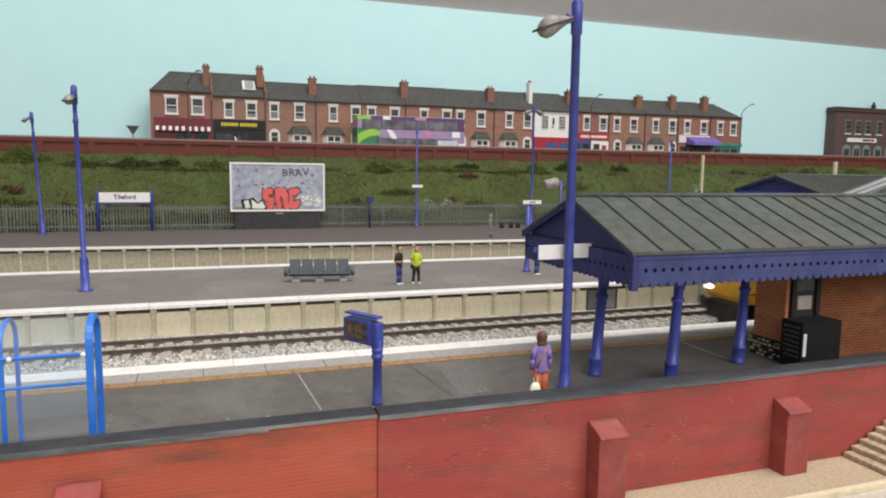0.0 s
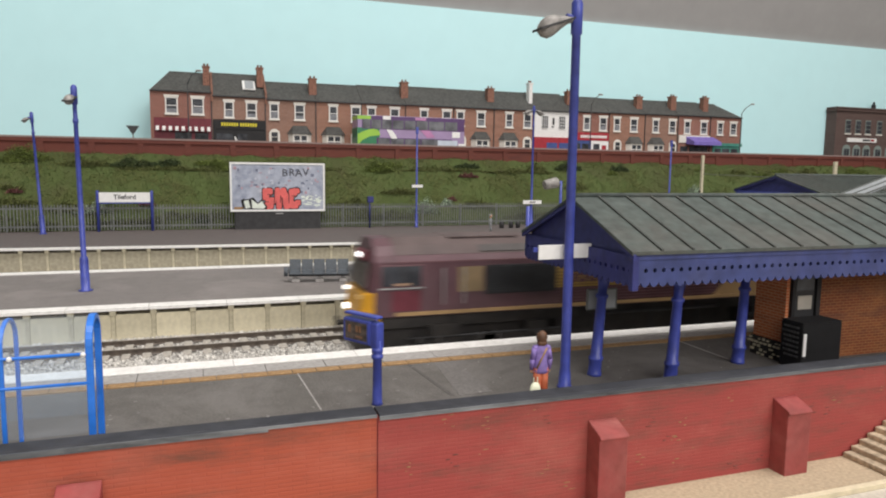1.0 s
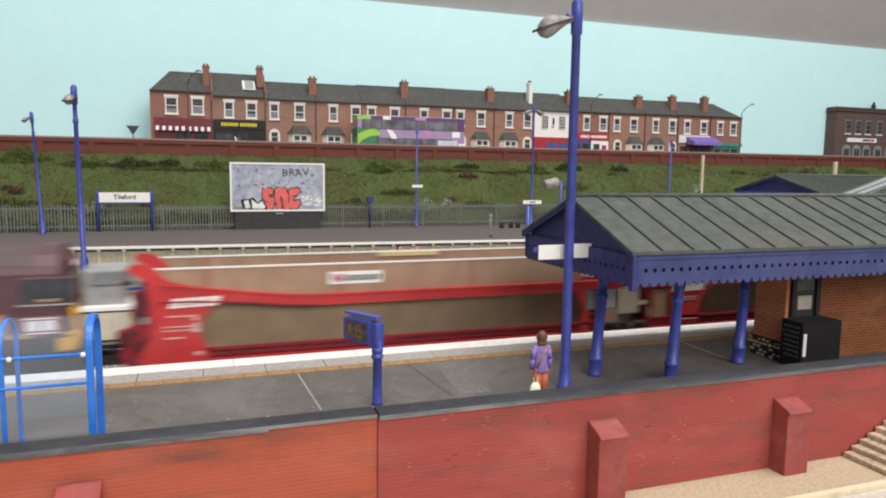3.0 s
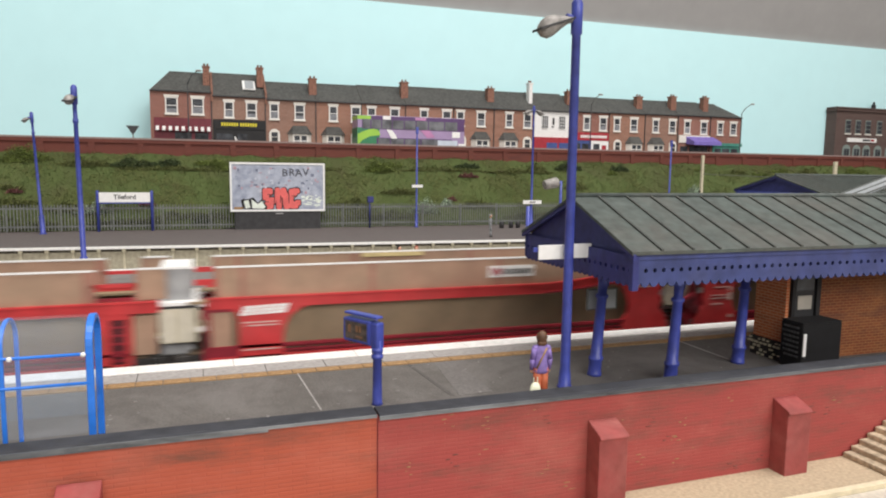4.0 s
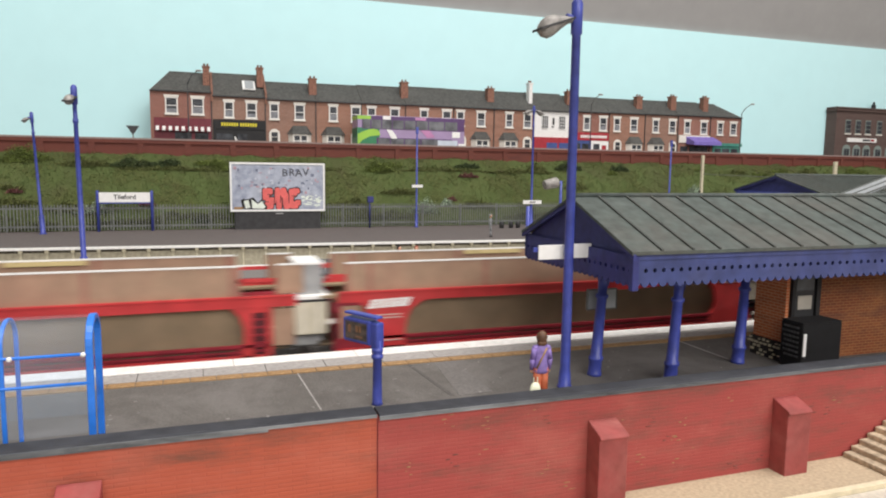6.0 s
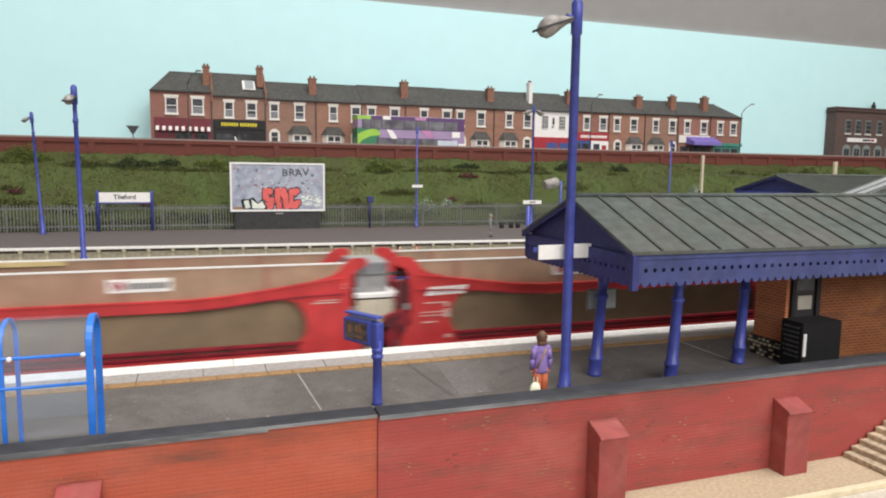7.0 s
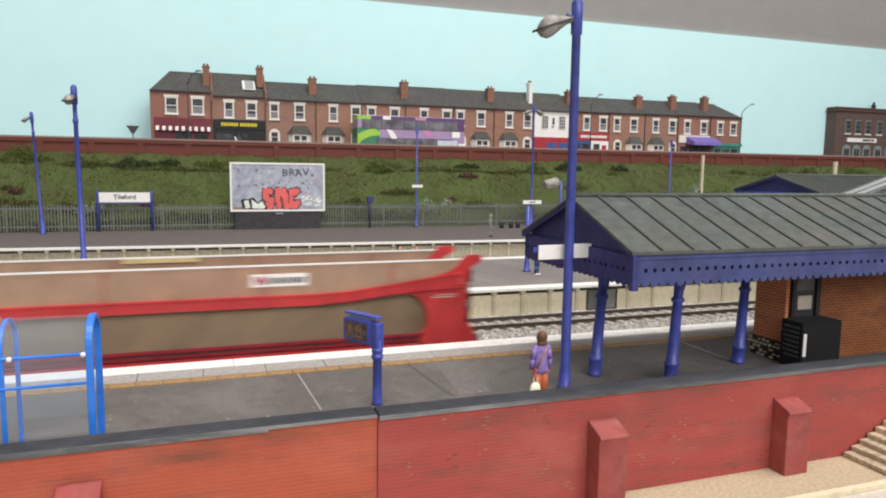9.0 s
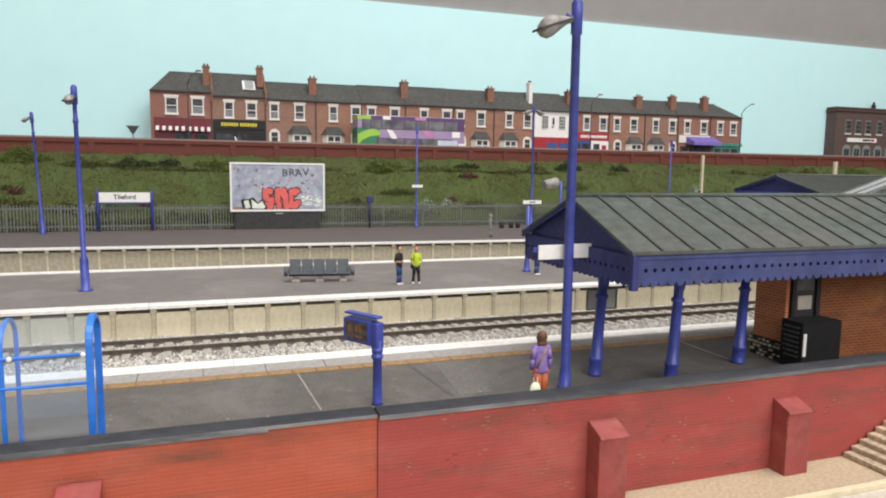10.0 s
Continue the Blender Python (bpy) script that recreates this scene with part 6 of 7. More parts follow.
def bogie(root, x, wheels, span):
    b = part("bogie_frame", boxes((x - span / 2 - 6, x + span / 2 + 6, -15.4, -13.4, -6.5, -1.5), (x - span / 2 - 6, x + span / 2 + 6, 13.4, 15.4, -6.5, -1.5), (x - 4, x + 4, -15.4, 15.4, -5, -0.5)), UNDER, root, bevel=0.4)
    for k in range(wheels):
        wx = x - span / 2 + span * k / max(1, wheels - 1)
        bm = bmesh.new()
        for s in (-8.3, 8.3):
            tube(bm, (wx, s - 1.1, RAILZ + 6.3), (wx, s + 1.1, RAILZ + 6.3), 6.2, n=20)
        tube(bm, (wx, -8, RAILZ + 6.3), (wx, 8, RAILZ + 6.3), 1.2, n=8)
        part("wheelset", bm, WHEEL, b)
        part("axle_box", boxes((wx - 2, wx + 2, -16.4, -15.2, -7.5, -3.6)), UNDER, b)
        bm = bmesh.new()
        for dx in (-4.2, 4.2):
            tube(bm, (wx + dx, -15.9, -6.5), (wx + dx, -15.9, -0.8), 1.0, n=8)
        part("spring", bm, UNDER, b)


def locomotive():
    root = thing("diesel_locomotive", 0, TRAIN_Y, 0, "weathered maroon and gold model diesel locomotive with yellow nose", "locomotive", "train")
    L, S = 288.5, 17.5
    side = -S
    # body shell: sill, upright sides, cant rail and rounded roof
    shell = [(-S, 8.5), (-S, 31), (-16, 33.5), (-12.5, 36.8), (-7, 39.6), (7, 39.6), (12.5, 36.8), (16, 33.5), (S, 31), (S, 8.5)]
    bm = bmesh.new()
    prism(bm, shell, "x", 14, L - 14)
    part("body", bm, MAROON, root, "maroon bodyside", 0.2)
    # cabs: full-width flanks, then a narrower raked front
    for s, a, b in ((1, 0.0, 14.0), (-1, L, L - 14.0)):
        bm = bmesh.new()
        n = len(shell)
        rings = [[bm.verts.new((b * MM, y * MM, z * MM)) for y, z in shell],
                 [bm.verts.new(((a + s * (6.9 + 0.06 * max(0, z - 31))) * MM, y * MM, z * MM)) for y, z in shell],
                 [bm.verts.new(((a + s * (3.0 if z < 22 else 5.4 + (z - 31) * 0.22)) * MM, y * 0.84 * MM, min(z, 38.6) * MM)) for y, z in shell]]
        for r0, r1 in zip(rings, rings[1:]):
            for i in range(n):
                bm.faces.new((r0[i], r0[(i + 1) % n], r1[(i + 1) % n], r1[i]))
        bm.faces.new(rings[-1])
        cab = part("cab", bm, MAROON, root, "maroon driving cab", 0.3)
        bm = bmesh.new()
        prism(bm, [(a + s * 7.0, -17.3), (a + s * 2.6, -14.9), (a + s * 1.8, 0), (a + s * 2.6, 14.9), (a + s * 7.0, 17.3)], "z", 8.6, 18.6 if s > 0 else 10.4)
        prism(bm, [(a + s * 6.4, 3.2), (a + s * 2.2, 3.2), (a + s * 1.2, 6.0), (a + s * 1.4, 10.5), (a + s * 2.6, 18.5), (a + s * 6.4, 18.5)], "y", -14.4, 14.4)
        prism(bm, [(a + s * 8.4, -16.9), (a + s * 3.4, -15.4), (a + s * 3.4, 15.4), (a + s * 8.4, 16.9)], "z", 3.4, 8.5)
        part("yellow_nose", bm, CABYEL, cab, "yellow warning nose", 0.5)
        lo, hi = sorted((a + s * 0.4, a + s * 5.0))
        part("nose_step", boxes((lo, hi, -13.5, 13.5, -7, 2.6)), UNDER, cab, bevel=0.5)
        for ya, yb in ((-13.2, -0.8), (0.8, 13.2)):
            bm = bmesh.new()
            prism(bm, [(a + s * 2.8, 20.4), (a + s * 4.7, 30.0), (a + s * 5.6, 30.0), (a + s * 4.0, 20.4)], "y", ya, yb)
            part("windscreen", bm, SCREEN, cab, "dusty raked windscreen")
        bm = bmesh.new()
        tube(bm, (a + s * 2.0, -7, 21), (a + s * 3.3, -3.4, 27.5), 0.25, n=6)
        tube(bm, (a + s * 2.0, 7, 21), (a + s * 3.3, 10.6, 27.5), 0.25, n=6)
        part("wiper", bm, UNDER, cab, "black wipers")
        for y0, y1, z0, z1, glow in ((-13.6, -9.6, 7.8, 9.8, 0.0), (9.6, 13.6, 7.8, 9.8, 3.0), (11.6, 13.4, 16.0, 17.4, 2.0), (-13.4, -11.6, 16.0, 17.4, 0.0)):
            lo, hi = sorted((a + s * 0.4, a + s * 2.6))
            part("headlight", boxes((lo, hi, y0, y1, z0, z1)), glow_mat("headlamp_glass", (1.0, 0.97, 0.9) if glow else (0.75, 0.5, 0.2), glow if s > 0 else 0.0), cab, "lit headlight" if glow and s > 0 else "unlit headlight")
        lo, hi = sorted((a + s * 4.2, a + s * 6.4))
        part("headcode_panel", boxes((lo, hi, -7, 7, 30.6, 34.6)), MAROON_DEEP, cab, "dark headcode panel", 0.3)
        lo, hi = sorted((a + s * 3.8, a + s * 5.0))
        part("marker_light", boxes((lo, hi, -2.6, 2.6, 31.6, 33.4)), glow_mat("marker_glass", (1.0, 0.98, 0.95), 3.0 if s > 0 else 0.0), cab, "high-level marker lamp")
        for k in (-1, 1):
            bm = bmesh.new()
            tube(bm, (a + s * 2.4, k * 11, 1.6), (a - s * 3, k * 11, 1.6), 1.2, n=8)
            tube(bm, (a - s * 2.6, k * 11, 1.6), (a - s * 3.6, k * 11, 1.6), 3.0, n=14)
            part("buffer", bm, UNDER, cab)
    # cab side windows and doors
    for wx in (9.2, L - 18.6):
        fr = part("cab_window", boxes((wx - 0.8, wx + 17.4, side - 0.25, side + 0.2, 20.6, 29.8)), MAROON_LIGHT, root, "framed cab side window", 0.2)
        part("glass", boxes((wx, wx + 16.6, side - 0.45, side - 0.2, 21.2, 29.2)), PANE, fr)
        part("driver_desk", boxes((wx + 5, wx + 12, side - 0.6, side - 0.4, 21.4, 22.4)), WBEIGE, fr, "pale desk behind the glass")
        part("window_pillar", boxes((wx + 8.2, wx + 8.9, side - 0.6, side - 0.3, 21.2, 29.2)), CHARCOAL, fr)
        part("window_sill", boxes((wx - 1, wx + 17.6, side - 0.7, side - 0.2, 20.0, 20.6)), GREYB, fr)
    for hx in (35, 44, L - 36, L - 44):
        part("handrail", boxes((hx, hx + 0.5, side - 1.0, side - 0.5, 13, 28)), GREYB, root, "grab rail")
    # gold stripe, built as thin livery panels over the side
    def livery(pts, m, nm, d=0.25, lab=""):
        bm = bmesh.new()
        prism(bm, pts, "y", side - d, side + 0.2)
        return part(nm, bm, m, root, lab)
    livery([(87, 17.6), (189.5, 17.6), (199, 28.4), (87, 28.4)], GOLD, "gold_band", 0.2, "gold side band")
    livery([(171.5, 10.5), (265, 10.5), (265, 17.5), (178.5, 17.5)], TANP, "gold_band_lower", 0.2, "faded gold lower band")
    livery([(42, 17.8), (53.2, 17.8), (53.2, 28.2), (42, 28.2)], DULL_GOLD, "gold_square", 0.2)
    livery([(15, 9), (L - 15, 9), (L - 15, 10.4), (15, 10.4)], TANP, "sill_stripe", 0.5, "rusty tan sill")
    livery([(13.5, 11), (25.5, 11), (25.5, 19.2), (13.5, 19.2)], MAROON_DEEP, "cab_badge", 0.2, "deep red panel under the cab window")
    # shade between the corrugations, painted as darker gold strips
    for j in range(7):
        part("rib", boxes((87, 190 + j * 1.3, side - 0.55, side - 0.2, 18.3 + j * 1.45, 18.85 + j * 1.45)), GOLD_DARK, root, "dark line painted as corrugation shade")
    for j in range(5):
        part("rib", boxes((87, 172 + j * 1.3, side - 0.4, side - 0.1, 11.2 + j * 1.35, 11.7 + j * 1.35)), MAROON_LIGHT, root)
    for gx in (54, 213.5):
        g = part("radiator_grille", boxes((gx, gx + 33, side - 0.7, side - 0.1, 16.4, 28.6) if gx == 54 else (gx, gx + 37.5, side - 0.7, side - 0.1, 11.6, 23.5)), GRILLE, root, "dark radiator grille")
        z = 17.2 if gx == 54 else 12.4
        for j in range(11):
            part("louvre", boxes((gx + 0.8, gx + 32.2, side - 1.0, side - 0.6, z + j * 1.02, z + j * 1.02 + 0.45)), GRILLE, g)
    words("running_number", "66002", 11.0, MAROON, root, 105, side - 0.75, 23.0, label="maroon running number")
    part("operator_badge", boxes((270.5, 281.5, side - 0.9, side - 0.5, 10.2, 16.4)), RED_SHOP, root, "red and white operator badge")
    part("badge_mark", boxes((271.5, 275.5, side - 1.1, side - 0.85, 11.6, 15.0), (276.3, 280.5, side - 1.1, side - 0.85, 11.6, 15.0), (270.8, 281.2, side - 1.1, side - 0.85, 15.5, 16.0), (270.8, 281.2, side - 1.1, side - 0.85, 10.5, 10.9)), WHITE, root)
    # roof: sooty panels, vents, silencer
    bm = bmesh.new()
    prism(bm, [(-16.2, 33.5), (-12.6, 37.0), (-7, 39.9), (7, 39.9), (12.6, 37.0), (16.2, 33.5), (14, 33.4), (-14, 33.4)], "x", 15, L - 15)
    part("roof", bm, ROOF_DIRTY, root, "sooty brown roof", 0.2)
    part("cant_rail", boxes((14, L - 14, -17.7, -17.4, 30.4, 31.0)), MAROON_LIGHT, root)
    for x0, x1, w in ((40, 72, 9), (110, 150, 6), (190, 232, 9)):
        part("roof_vent", boxes((x0, x1, -w, w, 39.4, 40.05)), ROOF_DIRTY, root, bevel=0.2)
    for rx in (52, 213):
        bm = bmesh.new()
        prism(bm, [(-15.9, 34.4), (-13.4, 36.8), (-13.2, 36.6), (-15.7, 34.1)], "x", rx, rx + 40)
        part("roof_grille", bm, mat("dusty_roof_grille", (0.07, 0.062, 0.06), 0.7, 0.1, 200), root)
    part("exhaust_stain", boxes((184, 196, -17.75, -17.5, 28.6, 30.4)), GREYS, root, "pale scuffed panel")
    # underframe
    part("fuel_tank", boxes((96, 184, -14.8, 14.8, -9.5, 6)), UNDER, root, "black fuel tank", 1.0)
    part("underframe", boxes((8, L - 8, -15.5, 15.5, 3.5, 8.5)), UNDER, root)
    for bx0 in (7, L - 96):
        part("traction_motor", boxes((bx0, bx0 + 89, -12.6, 12.6, -11, 3.4)), UNDER, root, "black bogie machinery", 0.8)
    for x0, x1, z0, z1, lab in ((30, 44, -1.5, 4.5, "sandbox"), (74, 84, -2.5, 3.6, "sandbox"), (196, 206, -2.5, 3.6, "sandbox"), (236, 250, -1.5, 4.5, "sandbox")):
        part("sandbox", boxes((x0, x1, -16.6, -14.6, z0, z1)), UNDER, root, "sooty sandbox", 0.4)
    bm = bmesh.new()
    tube(bm, (108, -15.4, 4.6), (176, -15.4, 4.6), 0.8, n=8)
    tube(bm, (20, -16.2, -1.0), (94, -16.2, -0.4), 0.5, n=8)
    tube(bm, (188, -16.2, -0.4), (262, -16.2, -1.0), 0.5, n=8)
    part("air_pipe", bm, CHARCOAL, root, "sooty air pipe")
    for x in (112, 138, 164):
        part("tank_strap", boxes((x, x + 2, -15.2, -14.6, -9, 5.6)), CHARCOAL, root)
    part("air_tank", boxes((88, 104, -15, -9, -3, 4)), UNDER, root, bevel=1.2)
    bogie(root, 57, 3, 54)
    bogie(root, L - 57, 3, 54)
    part("coupling", boxes((L - 1, L + 10, -1.5, 1.5, -6, -3)), UNDER, root)
    return root


def wagon(flip, logo_x):
    """One half of an articulated car carrier; u runs from the raised outer end (0) to the flat inner end (204, drawn out a little)."""
    L, S, extra = 209.5, 17.6, 5.5
    root = thing("car_carrier_wagon", 0, TRAIN_Y, 0, "red two-deck car carrier wagon with weathered beige mesh sides", "wagon", "train")

    def X(u):
        v = u if u < 100 else u + extra
        return L - v if flip else v

    e = 1.0 if flip else 13.2

    def pr(pts, y0, y1, m, nm, lab="", bev=0.0, par=None):
        bm = bmesh.new()
        prism(bm, [(X(u), z) for u, z in pts], "y", y0, y1)
        return part(nm, bm, m, par or root, lab, bev)

    def bx(u0, u1, y0, y1, z0, z1, m, nm, lab="", bev=0.0, par=None):
        return part(nm, boxes((min(X(u0), X(u1)), max(X(u0), X(u1)), y0, y1, z0, z1)), m, par or root, lab, bev)

    def rel(pts):
        return [(e + u, z) for u, z in pts]

    stop, start = (190.5, e) if flip else (183.5, e + 1.0)
    for s, y0, y1 in ((-1, -S, -S + 1.2), (1, S - 1.2, S)):
        # swept main beam with a thin flange along its top
        top = rel([(3, 25.9), (12, 24.9), (22, 23.6), (34, 22.0), (48, 20.4), (60, 19.8)])
        low = rel([(60, 15.3), (48, 15.9), (36, 17.3), (28, 18.0), (18, 18.6), (3, 19.0)])
        end_u = 193.5 if flip else 204.0
        beam = pr(top + [(end_u, 20.0), (end_u, 15.6)] + low, y0 - 0.3 * (s < 0), y1 + 0.3 * (s > 0), WRED, "side_beam", "red swept side beam")
        pr(top + [(end_u, 20.0), (end_u, 19.3)] + [(u, z - 0.7) for u, z in reversed(top)], y0 - 1.0 * (s < 0), y1 + 1.0 * (s > 0), WRED, "beam_flange", "", 0.0, beam)
        pr(low[::-1] + [(u, z + 0.6) for u, z in low], y0 - 0.8 * (s < 0), y1 + 0.8 * (s > 0), WRED_DARK, "beam_lip", "", 0.0, beam)
        # end frame: splayed foot, upright web, curled horn over the gangway
        pr(rel([(-4.6, -4), (-4.2, -1.4), (-2.6, 2.2), (0.4, 5.6), (-0.3, 9), (0.7, 12), (-0.2, 15), (0.3, 19), (-0.4, 23), (-0.8, 26), (-2.4, 28.2), (-5.0, 29.4), (-6.8, 30.8), (-6.6, 32.4), (-4.2, 33.2), (-0.4, 32.9), (2.6, 31.2), (4.6, 28.4), (8, 26.2), (15, 24.6), (27, 20), (26, 18.2), (21, 16.4), (18, 12.5), (17, 8), (17.6, 4), (20, 1.3), (20, -4)]), y0, y1, WRED, "end_frame", "raised red end frame")
        bx(e + 19, 194, y0, y1, 0.3, 1.4, WRED_DARK, "lower_rail", "crimson lower rail")
        bx(e + 19, 194, y0 + 0.3, y1 - 0.3, -1.7, -0.9, WRED_DARK, "lower_rail")
        bx(e + 19, 194, y0, y1, -4.2, -2.7, WRED, "lower_rail", "red bottom rail")
        for k in range(11):
            u = e + 26 + k * 14
            if u < 186:
                pr([(u, -2.7), (u + 1.1, -2.7), (u + 5.1, 0.3), (u + 4.0, 0.3)], y0 + 0.1, y1 - 0.1, WRED_DARK, "stay")
        # beige mesh between posts, white rail on top
        side = bx(start, stop, y0 + 0.4, y1 - 0.4, 19.4, 30.9, WBEIGE, "mesh_side", "beige weathered mesh side")
        bx(start, stop, y0 + 0.1, y1 - 0.1, 30.9, 31.5, WHITE, "top_rail", "white top rail", 0.0, side)
        for k in range(7):
            u = 32 + k * 24.6
            bx(u, u + 2.2, y0 + 0.25, y1 - 0.25, 20, 30.9, POSTPINK if k % 2 == 0 else WBEIGE, "side_post", "", 0.0, side)
        bx(stop - 1.6, stop + 0.1, y0 + 0.2, y1 - 0.2, 20, 30.9, POSTPINK, "end_post", "faded red end post", 0.0, side)
        if flip:
            # inner end: plain red leg, dark slot and a beige door panel
            pr([(166.4, -4), (166.4, 3), (165.6, 8), (163.5, 12), (159.5, 14.6), (156, 15.6), (185, 15.6), (183.2, 13.8), (182.4, 10), (182.4, -4)], y0, y1, WRED, "inner_frame", "red inner leg panel")
            bx(184.8, 192.6, y0 + 0.5, y1 - 0.3, 0.6, 14.2, WBEIGE, "door_panel", "beige door panel")
            pr([(182.2, 15.8), (195.4, 15.8), (195.4, 12.4), (193.2, 11.4), (193.0, 1.4), (195.4, 0.4), (195.4, -4), (182.2, -4), (182.2, 0.6), (192.2, 0.6), (192.2, 14.4), (182.2, 14.4)], y0 + 0.2, y1 - 0.2, WRED_DARK, "inner_post", "dark crimson end post")
            bx(190.5, 197.5, y0 + 0.2, y1 - 0.2, 24.8, 26.9, WRED, "gate_bar", "red gate bar")
        else:
            # inner end: leg with a laddered slot, and a short mesh panel over the coupling
            pr([(179.5, 15.6), (194.8, 15.6), (194.8, -4), (192.8, -4), (192.8, 13.6), (187.6, 13.6), (187.6, -4), (183.6, -4), (184.6, 3), (184.6, 8), (183, 12.4)], y0, y1, WRED, "inner_frame", "red inner leg with a laddered slot")
            for j in range(5):
                bx(187.4, 193, y0 + 0.2, y1 - 0.2, -1.5 + j * 3.0, -0.7 + j * 3.0, WRED_DARK, "ladder_rung")
            # the slot's inner shade is a deep crimson sheet behind the rungs
            bx(187.4, 193, y0 + 0.8, y1 - 0.2, -4, 13.8, WRED_DEEP, "slot_shade", "deep crimson sheet painted as the slot's shade")
            bx(195.2, 203.0, y0 + 0.5, y1 - 0.3, 0.4, 14.6, WBEIGE, "door_panel", "beige door panel")
            short = bx(196.8, 206.6, y0 + 0.4, y1 - 0.4, 20.4, 31.2, WBEIGE, "short_mesh_side", "short beige mesh panel")
            bx(196.8, 206.6, y0 + 0.1, y1 - 0.1, 31.2, 31.8, WHITE, "short_rail", "", 0.0, short)
            bx(196.2, 197.2, y0 + 0.2, y1 - 0.2, 20, 31.2, POSTPINK, "end_post", "", 0.0, short)
            bx(182.5, 197, y0 + 0.2, y1 - 0.2, 25.0, 26.4, WRED, "gate_bar", "red gate bar")
            bx(183.5, 197, y0 + 0.4, y1 - 0.4, 20.2, 21.4, WRED_DARK, "gate_bar")
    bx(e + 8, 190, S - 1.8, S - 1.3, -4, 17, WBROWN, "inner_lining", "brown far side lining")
    bx(e + 19, 194, -S + 1.5, -S + 1.9, -4.2, 0.5, WRED_DARK, "sill_plate", "crimson sill plate")
    bx(e + 8, 190, -S + 3.4, -S + 3.9, -0.6, 17.6, LOWER_MESH, "lower_mesh_side", "olive brown lower mesh side")
    for y0 in (-S + 1.4, S - 7.0):
        bx(e + 4, 200, y0, y0 + 5.6, 17.6, 18.4, WBROWN, "upper_deck", "narrow upper deck runway")
    bx(e - 4, 200, -S + 1.4, S - 1.4, -1.2, -0.6, DECK, "lower_deck")
    bx(100, 128, S - 2.2, S - 1.4, 29.2, 30.8, DECK_CREAM, "deck_plate", "pale yellow deck plate")
    # hooks and hoses hanging on the outer end
    for y in (-15.5, -12.0, 12.0, 15.5):
        bm = bmesh.new()
        tube(bm, (X(e - 1.2), y, 4), (X(e - 2.6), y, 13), 0.8, 0.6, 8)
        tube(bm, (X(e - 2.6), y, 13), (X(e - 1.0), y, 22), 0.6, 0.5, 8)
        part("brake_hose", bm, WRED_DEEP, root, "dark brake hose")
    bx(e + 0.8, e + 1.6, -16, 16, -4, 18.4, WRED_DARK, "end_bulkhead", "crimson end bulkhead")
    bx(194.0, 194.6, -16, 16, -4, 15.4, WRED_DARK, "inner_bulkhead", "crimson inner bulkhead")
    bx(e - 3.6, e + 1, -13, 13, -3, 6.5, WRED_DARK, "buffer_beam", "crimson buffer beam", 0.5)
    bx(e - 2.8, e + 1, -16.6, -15.6, 21.5, 27.0, WRED_DEEP, "end_lamp_bracket", "dark end bracket", 0.3)
    bx(e - 2.6, e - 0.4, -17.2, -16.4, 11.5, 14.0, STEEL, "end_hook", "steel hook")
    if not flip:
        # gangway carried over the coupling: funnel box, pale sill, grey gate with its locker
        pr([(-4.6, 5.6), (4.2, 5.6), (6.6, 9.0), (8.4, 13), (8.6, 15.8), (-8.8, 15.8), (-8.4, 12.6), (-6.6, 9.0)], -13.4, 13.4, CREAMB, "gangway_box", "cream funnel-shaped gangway box", 0.4)
        bx(-9.4, 9.2, -14.6, 14.6, 16.4, 18.2, WHITE, "gangway_sill", "pale gangway sill", 0.3)
        bx(-8.8, 8.6, -13.8, 13.8, 15.8, 16.5, BLACK, "sill_seam")
        bx(-8.6, 5.4, -11, 11, 18.2, 30.6, GREYB, "end_gate", "grey mesh end gate", 0.3)
        bx(-5.8, 4.6, -12.6, -11.1, 25.4, 30.4, GATE_BOX, "gate_locker", "slate grey locker with bolts", 0.4)
        for u in (-4.8, 3.6):
            for z in (26, 29.6):
                bx(u - 0.35, u + 0.35, -12.9, -12.5, z, z + 0.7, STEEL, "bolt")
        for u in (-2.4, 0.4, 3.2):
            bx(u - 0.2, u + 0.2, -13.75, -13.3, 7.6, 15.6, STONE, "box_rib")
        bx(-6.4, 5.6, -9.5, 9.5, 1.2, 5.4, UNDER, "coupling", "black coupling gear", 0.8)
        bx(-4.6, 4.2, -11.5, 11.5, 3.6, 4.6, STEEL, "coupling_bar", "worn steel bar")
        bx(-9.5, 6.5, -4, 4, -6, -2, UNDER, "drawbar")
        # dark red brake gear standing before the frame
        pr([(4.6, -3.6), (13.4, -3.6), (13.2, 6), (12.4, 12), (13.4, 17), (12.6, 23.5), (7.4, 23.2), (8.0, 19), (7.0, 15.5), (8.6, 12), (5.6, 10.2), (2.4, 9.4), (2.0, 6.4), (4.4, 4.4), (2.4, 0.6)], -16.6, -15.0, WRED_DARK, "brake_bracket", "dark crimson brake bracket", 0.3)
        # no real hollow: a dark patch paints the slot's shade on the bracket
        pr([(8.6, 13.0), (12.2, 13.0), (12.0, 22.4), (9.0, 22.4)], -16.9, -16.4, WRED_DEEP, "bracket_shade_patch", "dark patch painted as a slot in the bracket")
        bx(9.4, 10.4, -17.5, -16.8, 12.4, 21.6, UNDER, "lever", "black lever")
        bx(4.6, 8.2, -17.2, -16.4, 25.8, 27.2, UNDER, "crossbar", "black crossbar")
        bx(6.0, 12.4, -17.4, -16.6, 24.0, 25.0, BLUE_DARK, "hose_clip", "dark blue hose clip")
        bm = bmesh.new()
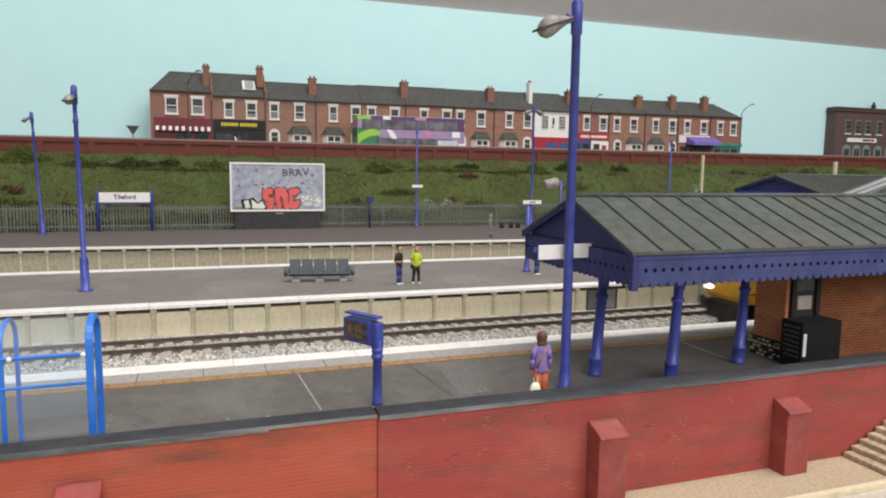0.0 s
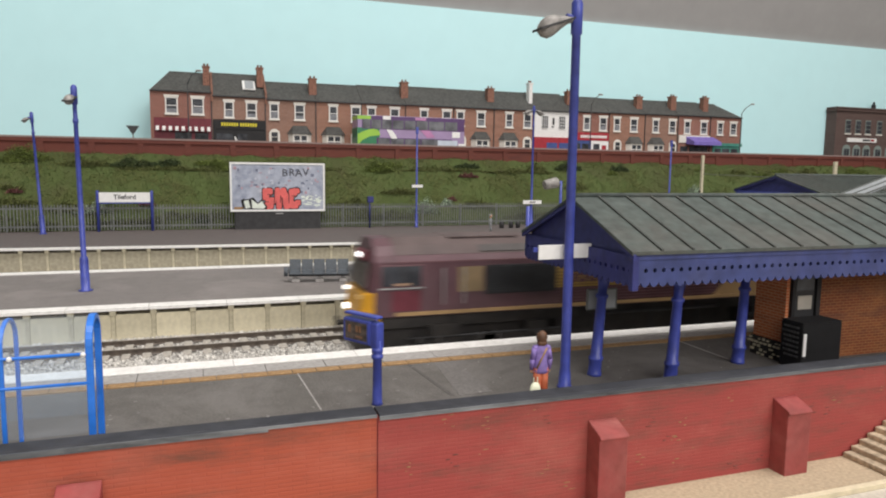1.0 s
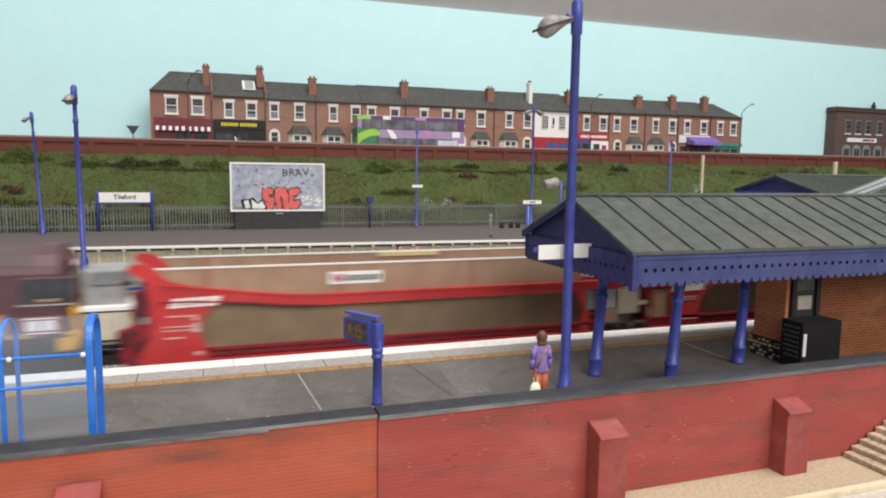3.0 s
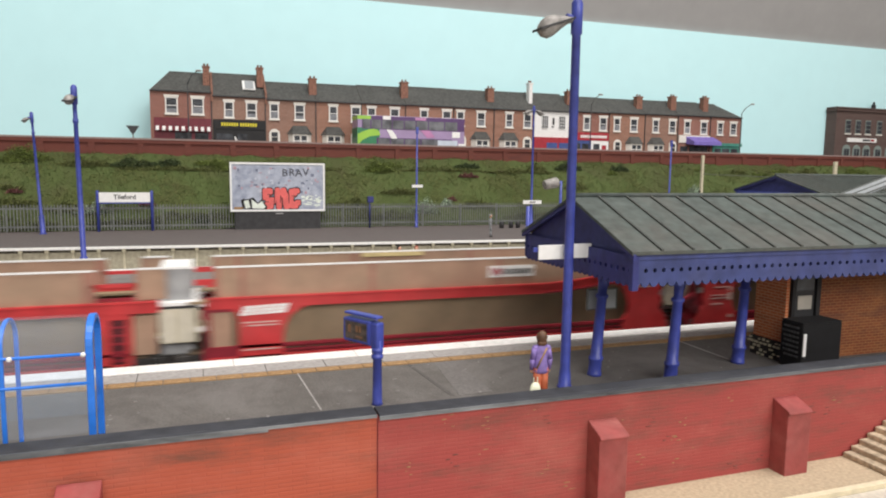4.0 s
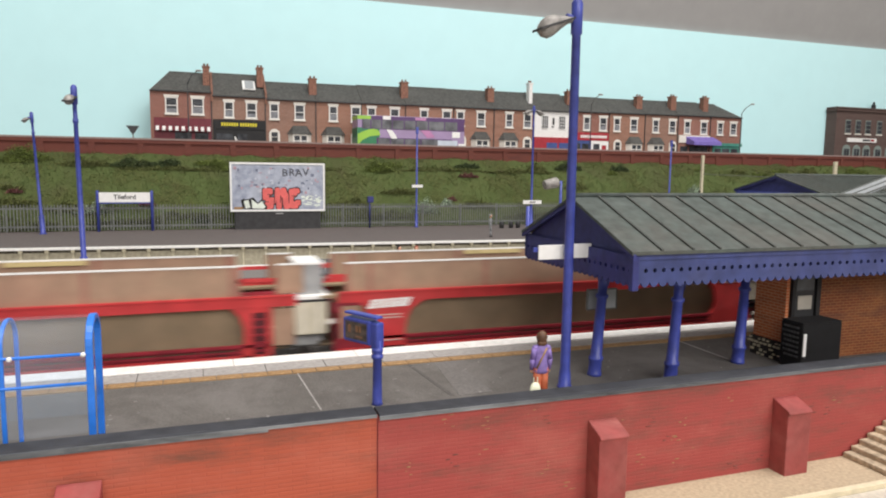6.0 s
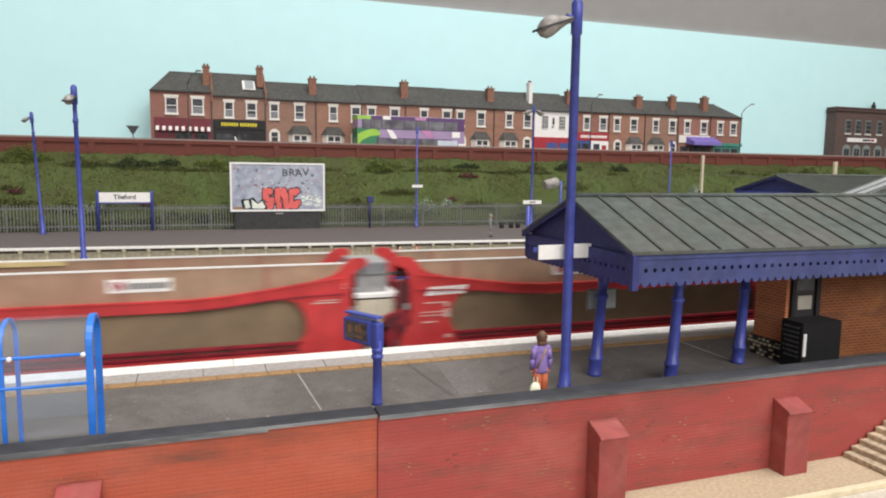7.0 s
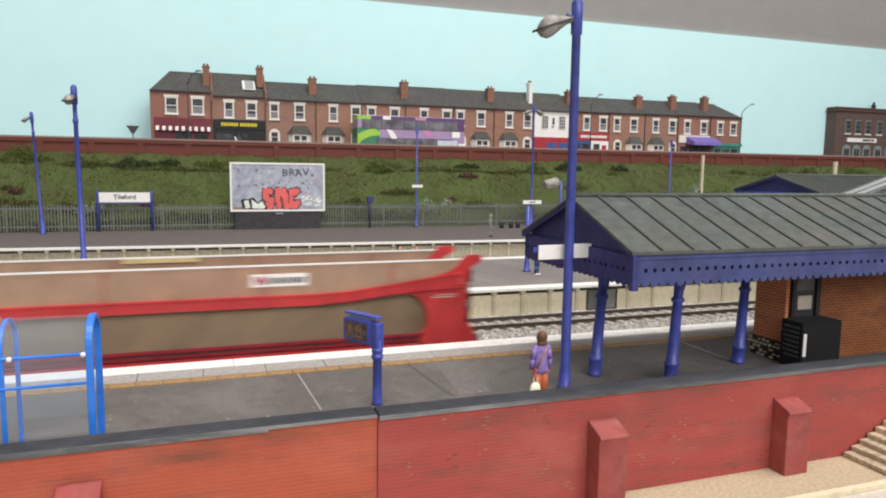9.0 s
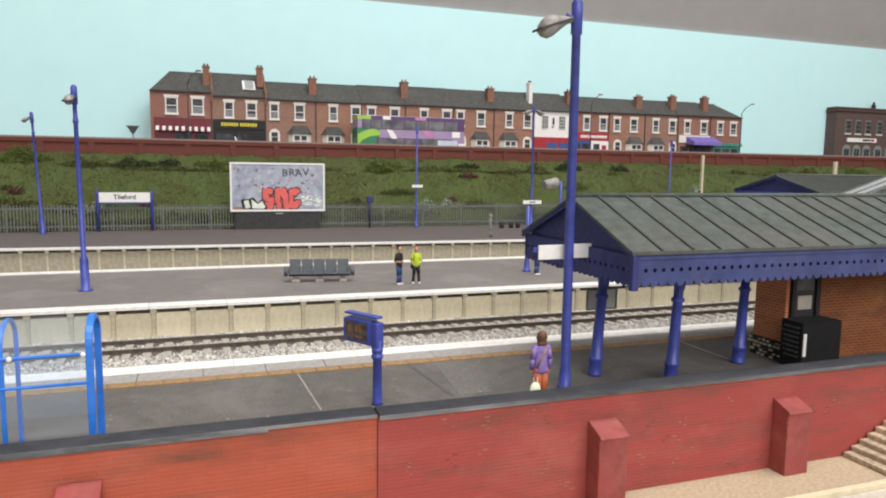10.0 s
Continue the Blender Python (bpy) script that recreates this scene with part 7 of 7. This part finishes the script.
        for u, z, rad in ((4.8, 6.6, 2.4), (9.6, 3.6, 2.0), (8.0, 8.8, 1.4)):
            tube(bm, (X(u), -17.5, z), (X(u), -16.6, z), rad, rad * 0.9, 12)
        part("handwheel", bm, WRED_DEEP, root, "dark crimson brake handwheels")
    else:
        # cream coupling box with its sill and grey gate at the inner end
        pr([(209.6, 3.0), (197.2, 3.0), (197.0, 16.0), (210.6, 16.0)], -14, 14, CREAMB, "gangway_box", "cream inner gangway box", 0.4)
        bx(200.6, 201.1, -14.35, -13.9, 3.4, 15.4, STONE, "box_seam")
        bx(206.6, 207.1, -14.35, -13.9, 3.4, 15.4, STONE, "box_seam")
        bx(196.4, 210.8, -14.8, 14.8, 17.0, 18.6, WHITE, "gangway_sill", "pale gangway sill", 0.3)
        bx(196.8, 210.4, -14.2, 14.2, 16.0, 17.0, CHARCOAL, "sill_seam")
        bx(198.4, 209.0, -11, 11, 18.6, 30.2, GREYB, "end_gate", "grey mesh end gate", 0.3)
        bx(198.2, 209.2, -11.4, 11.4, 30.2, 31.0, WHITE, "gate_rail", "white gate rail")
        bx(198.6, 210, -10, 10, -2.4, 2.6, GREYB, "coupling", "grey coupling gear", 0.8)
        bx(197.4, 210.8, -8, 8, -6.5, -2.4, UNDER, "drawbar", "black drawbar", 0.6)
        bx(193.5, 197.5, -15.4, -14.6, 7.2, 9.0, STONE, "label_plate", "small white label")
    # small stencils and lines of print on the end web
    for u, z, w, h in ((2.2, 21.2, 6.0, 0.7), (2.4, 22.6, 5.4, 0.6), (5, 15.8, 10, 0.5), (4.4, 16.8, 9, 0.4)) if flip else ((3.6, 21.8, 6, 0.7), (3.8, 20.6, 5, 0.6), (6, 13.6, 10, 0.45), (4.4, 9.8, 11, 0.4), (4.4, 8.4, 10, 0.4), (5, 5.6, 6, 0.5), (14.4, 7.6, 2.4, 3.6), (14.6, 12.0, 1.8, 1.6), (15, -1, 2.6, 1.4)):
        bx(e + u, e + u + w, -S - 0.25, -S - 0.05, z, z + h, LABEL, "stencil", "faded white stencil")
    if flip:
        for z, w in ((9.8, 13), (8.6, 12), (-0.6, 13)):
            bx(168, 168 + w, -S - 0.25, -S - 0.05, z, z + 0.5, LABEL, "stencil", "faded white stencil")
    # operator mark as leaning bars, company board as plain bars
    bm = bmesh.new()
    m0, mz = (22.0, 12.9) if flip else (19.6, 16.9)
    for a, w in ((0, 3.6), (4.4, 3.0), (8.2, 3.6), (12.4, 4.0)):
        for j, (z0, z1) in enumerate(((0, 1.05), (1.2, 2.25), (2.4, 3.5))):
            prism(bm, [(m0 + a + z0 * 0.5, mz + z0 + a * 0.03), (m0 + a + w + z0 * 0.5, mz + z0 + a * 0.03), (m0 + a + w + z1 * 0.5, mz + z1 + a * 0.03), (m0 + a + z1 * 0.5, mz + z1 + a * 0.03)], "y", -S - 0.55, -S - 0.32)
    part("operator_mark", bm, WHITE, root, "white leaning operator mark")
    lb = part("company_board", boxes((logo_x - 10.5, logo_x + 10.5, -S + 0.1, -S + 0.38, 23.2, 28.0)), WHITE, root, "white company board")
    bm = bmesh.new()
    for a in (0, 2.2):
        prism(bm, [(logo_x - 9.6 + a, 27.2), (logo_x - 8.6 + a, 27.2), (logo_x - 7.4 + a, 24.0), (logo_x - 8.2 + a, 24.0)], "y", -S - 0.1, -S + 0.1)
        prism(bm, [(logo_x - 8.2 + a, 24.0), (logo_x - 7.4 + a, 24.0), (logo_x - 6.4 + a, 27.2), (logo_x - 7.2 + a, 27.2)], "y", -S - 0.2, -S + 0.1)
    part("board_mark", bm, RED_SHOP, lb, "red zigzag mark")
    bm = bmesh.new()
    for k in range(8):
        a = logo_x - 4.0 + k * 1.72
        prism(bm, [(a, 24.4), (a + 1.1, 24.4), (a + 1.7, 26.6), (a + 0.6, 26.6)], "y", -S - 0.1, -S + 0.1)
    part("board_lettering", bm, CHARCOAL, lb)
    bogie(root, X(e + 8), 2, 18)
    bogie(root, X(190), 2, 18)
    return root


def train_rows(u):
    """Half-second rows; the model train surges a little every second."""
    rows = []
    for k in range(21):
        t = k / 2
        rows.append((t, pose((62.0 - SPEED * (t - 0.02 * (k % 2) - 1.0) + u) * MM, TRAIN_Y * MM, 0)))
    return rows


SPEED = 193.0
loco = locomotive()
# offsets of the wagons behind the nose of the locomotive
carriages = []
first_a, first_b = wagon(False, 88.0), wagon(True, 132.7)
for k, (a_start, b_start) in enumerate(((293.2, 508.4), (727.8, 942.8), (1162.4, 1377.4))):
    for ob, start in ((first_a, a_start), (first_b, b_start)):
        carriages.append((ob if k == 0 else copy_thing(ob, ob.matrix_basis.copy()), start))


def motions():
    walk(loco, train_rows(-3.7))
    for w, u in carriages:
        walk(w, train_rows(u))


motions()
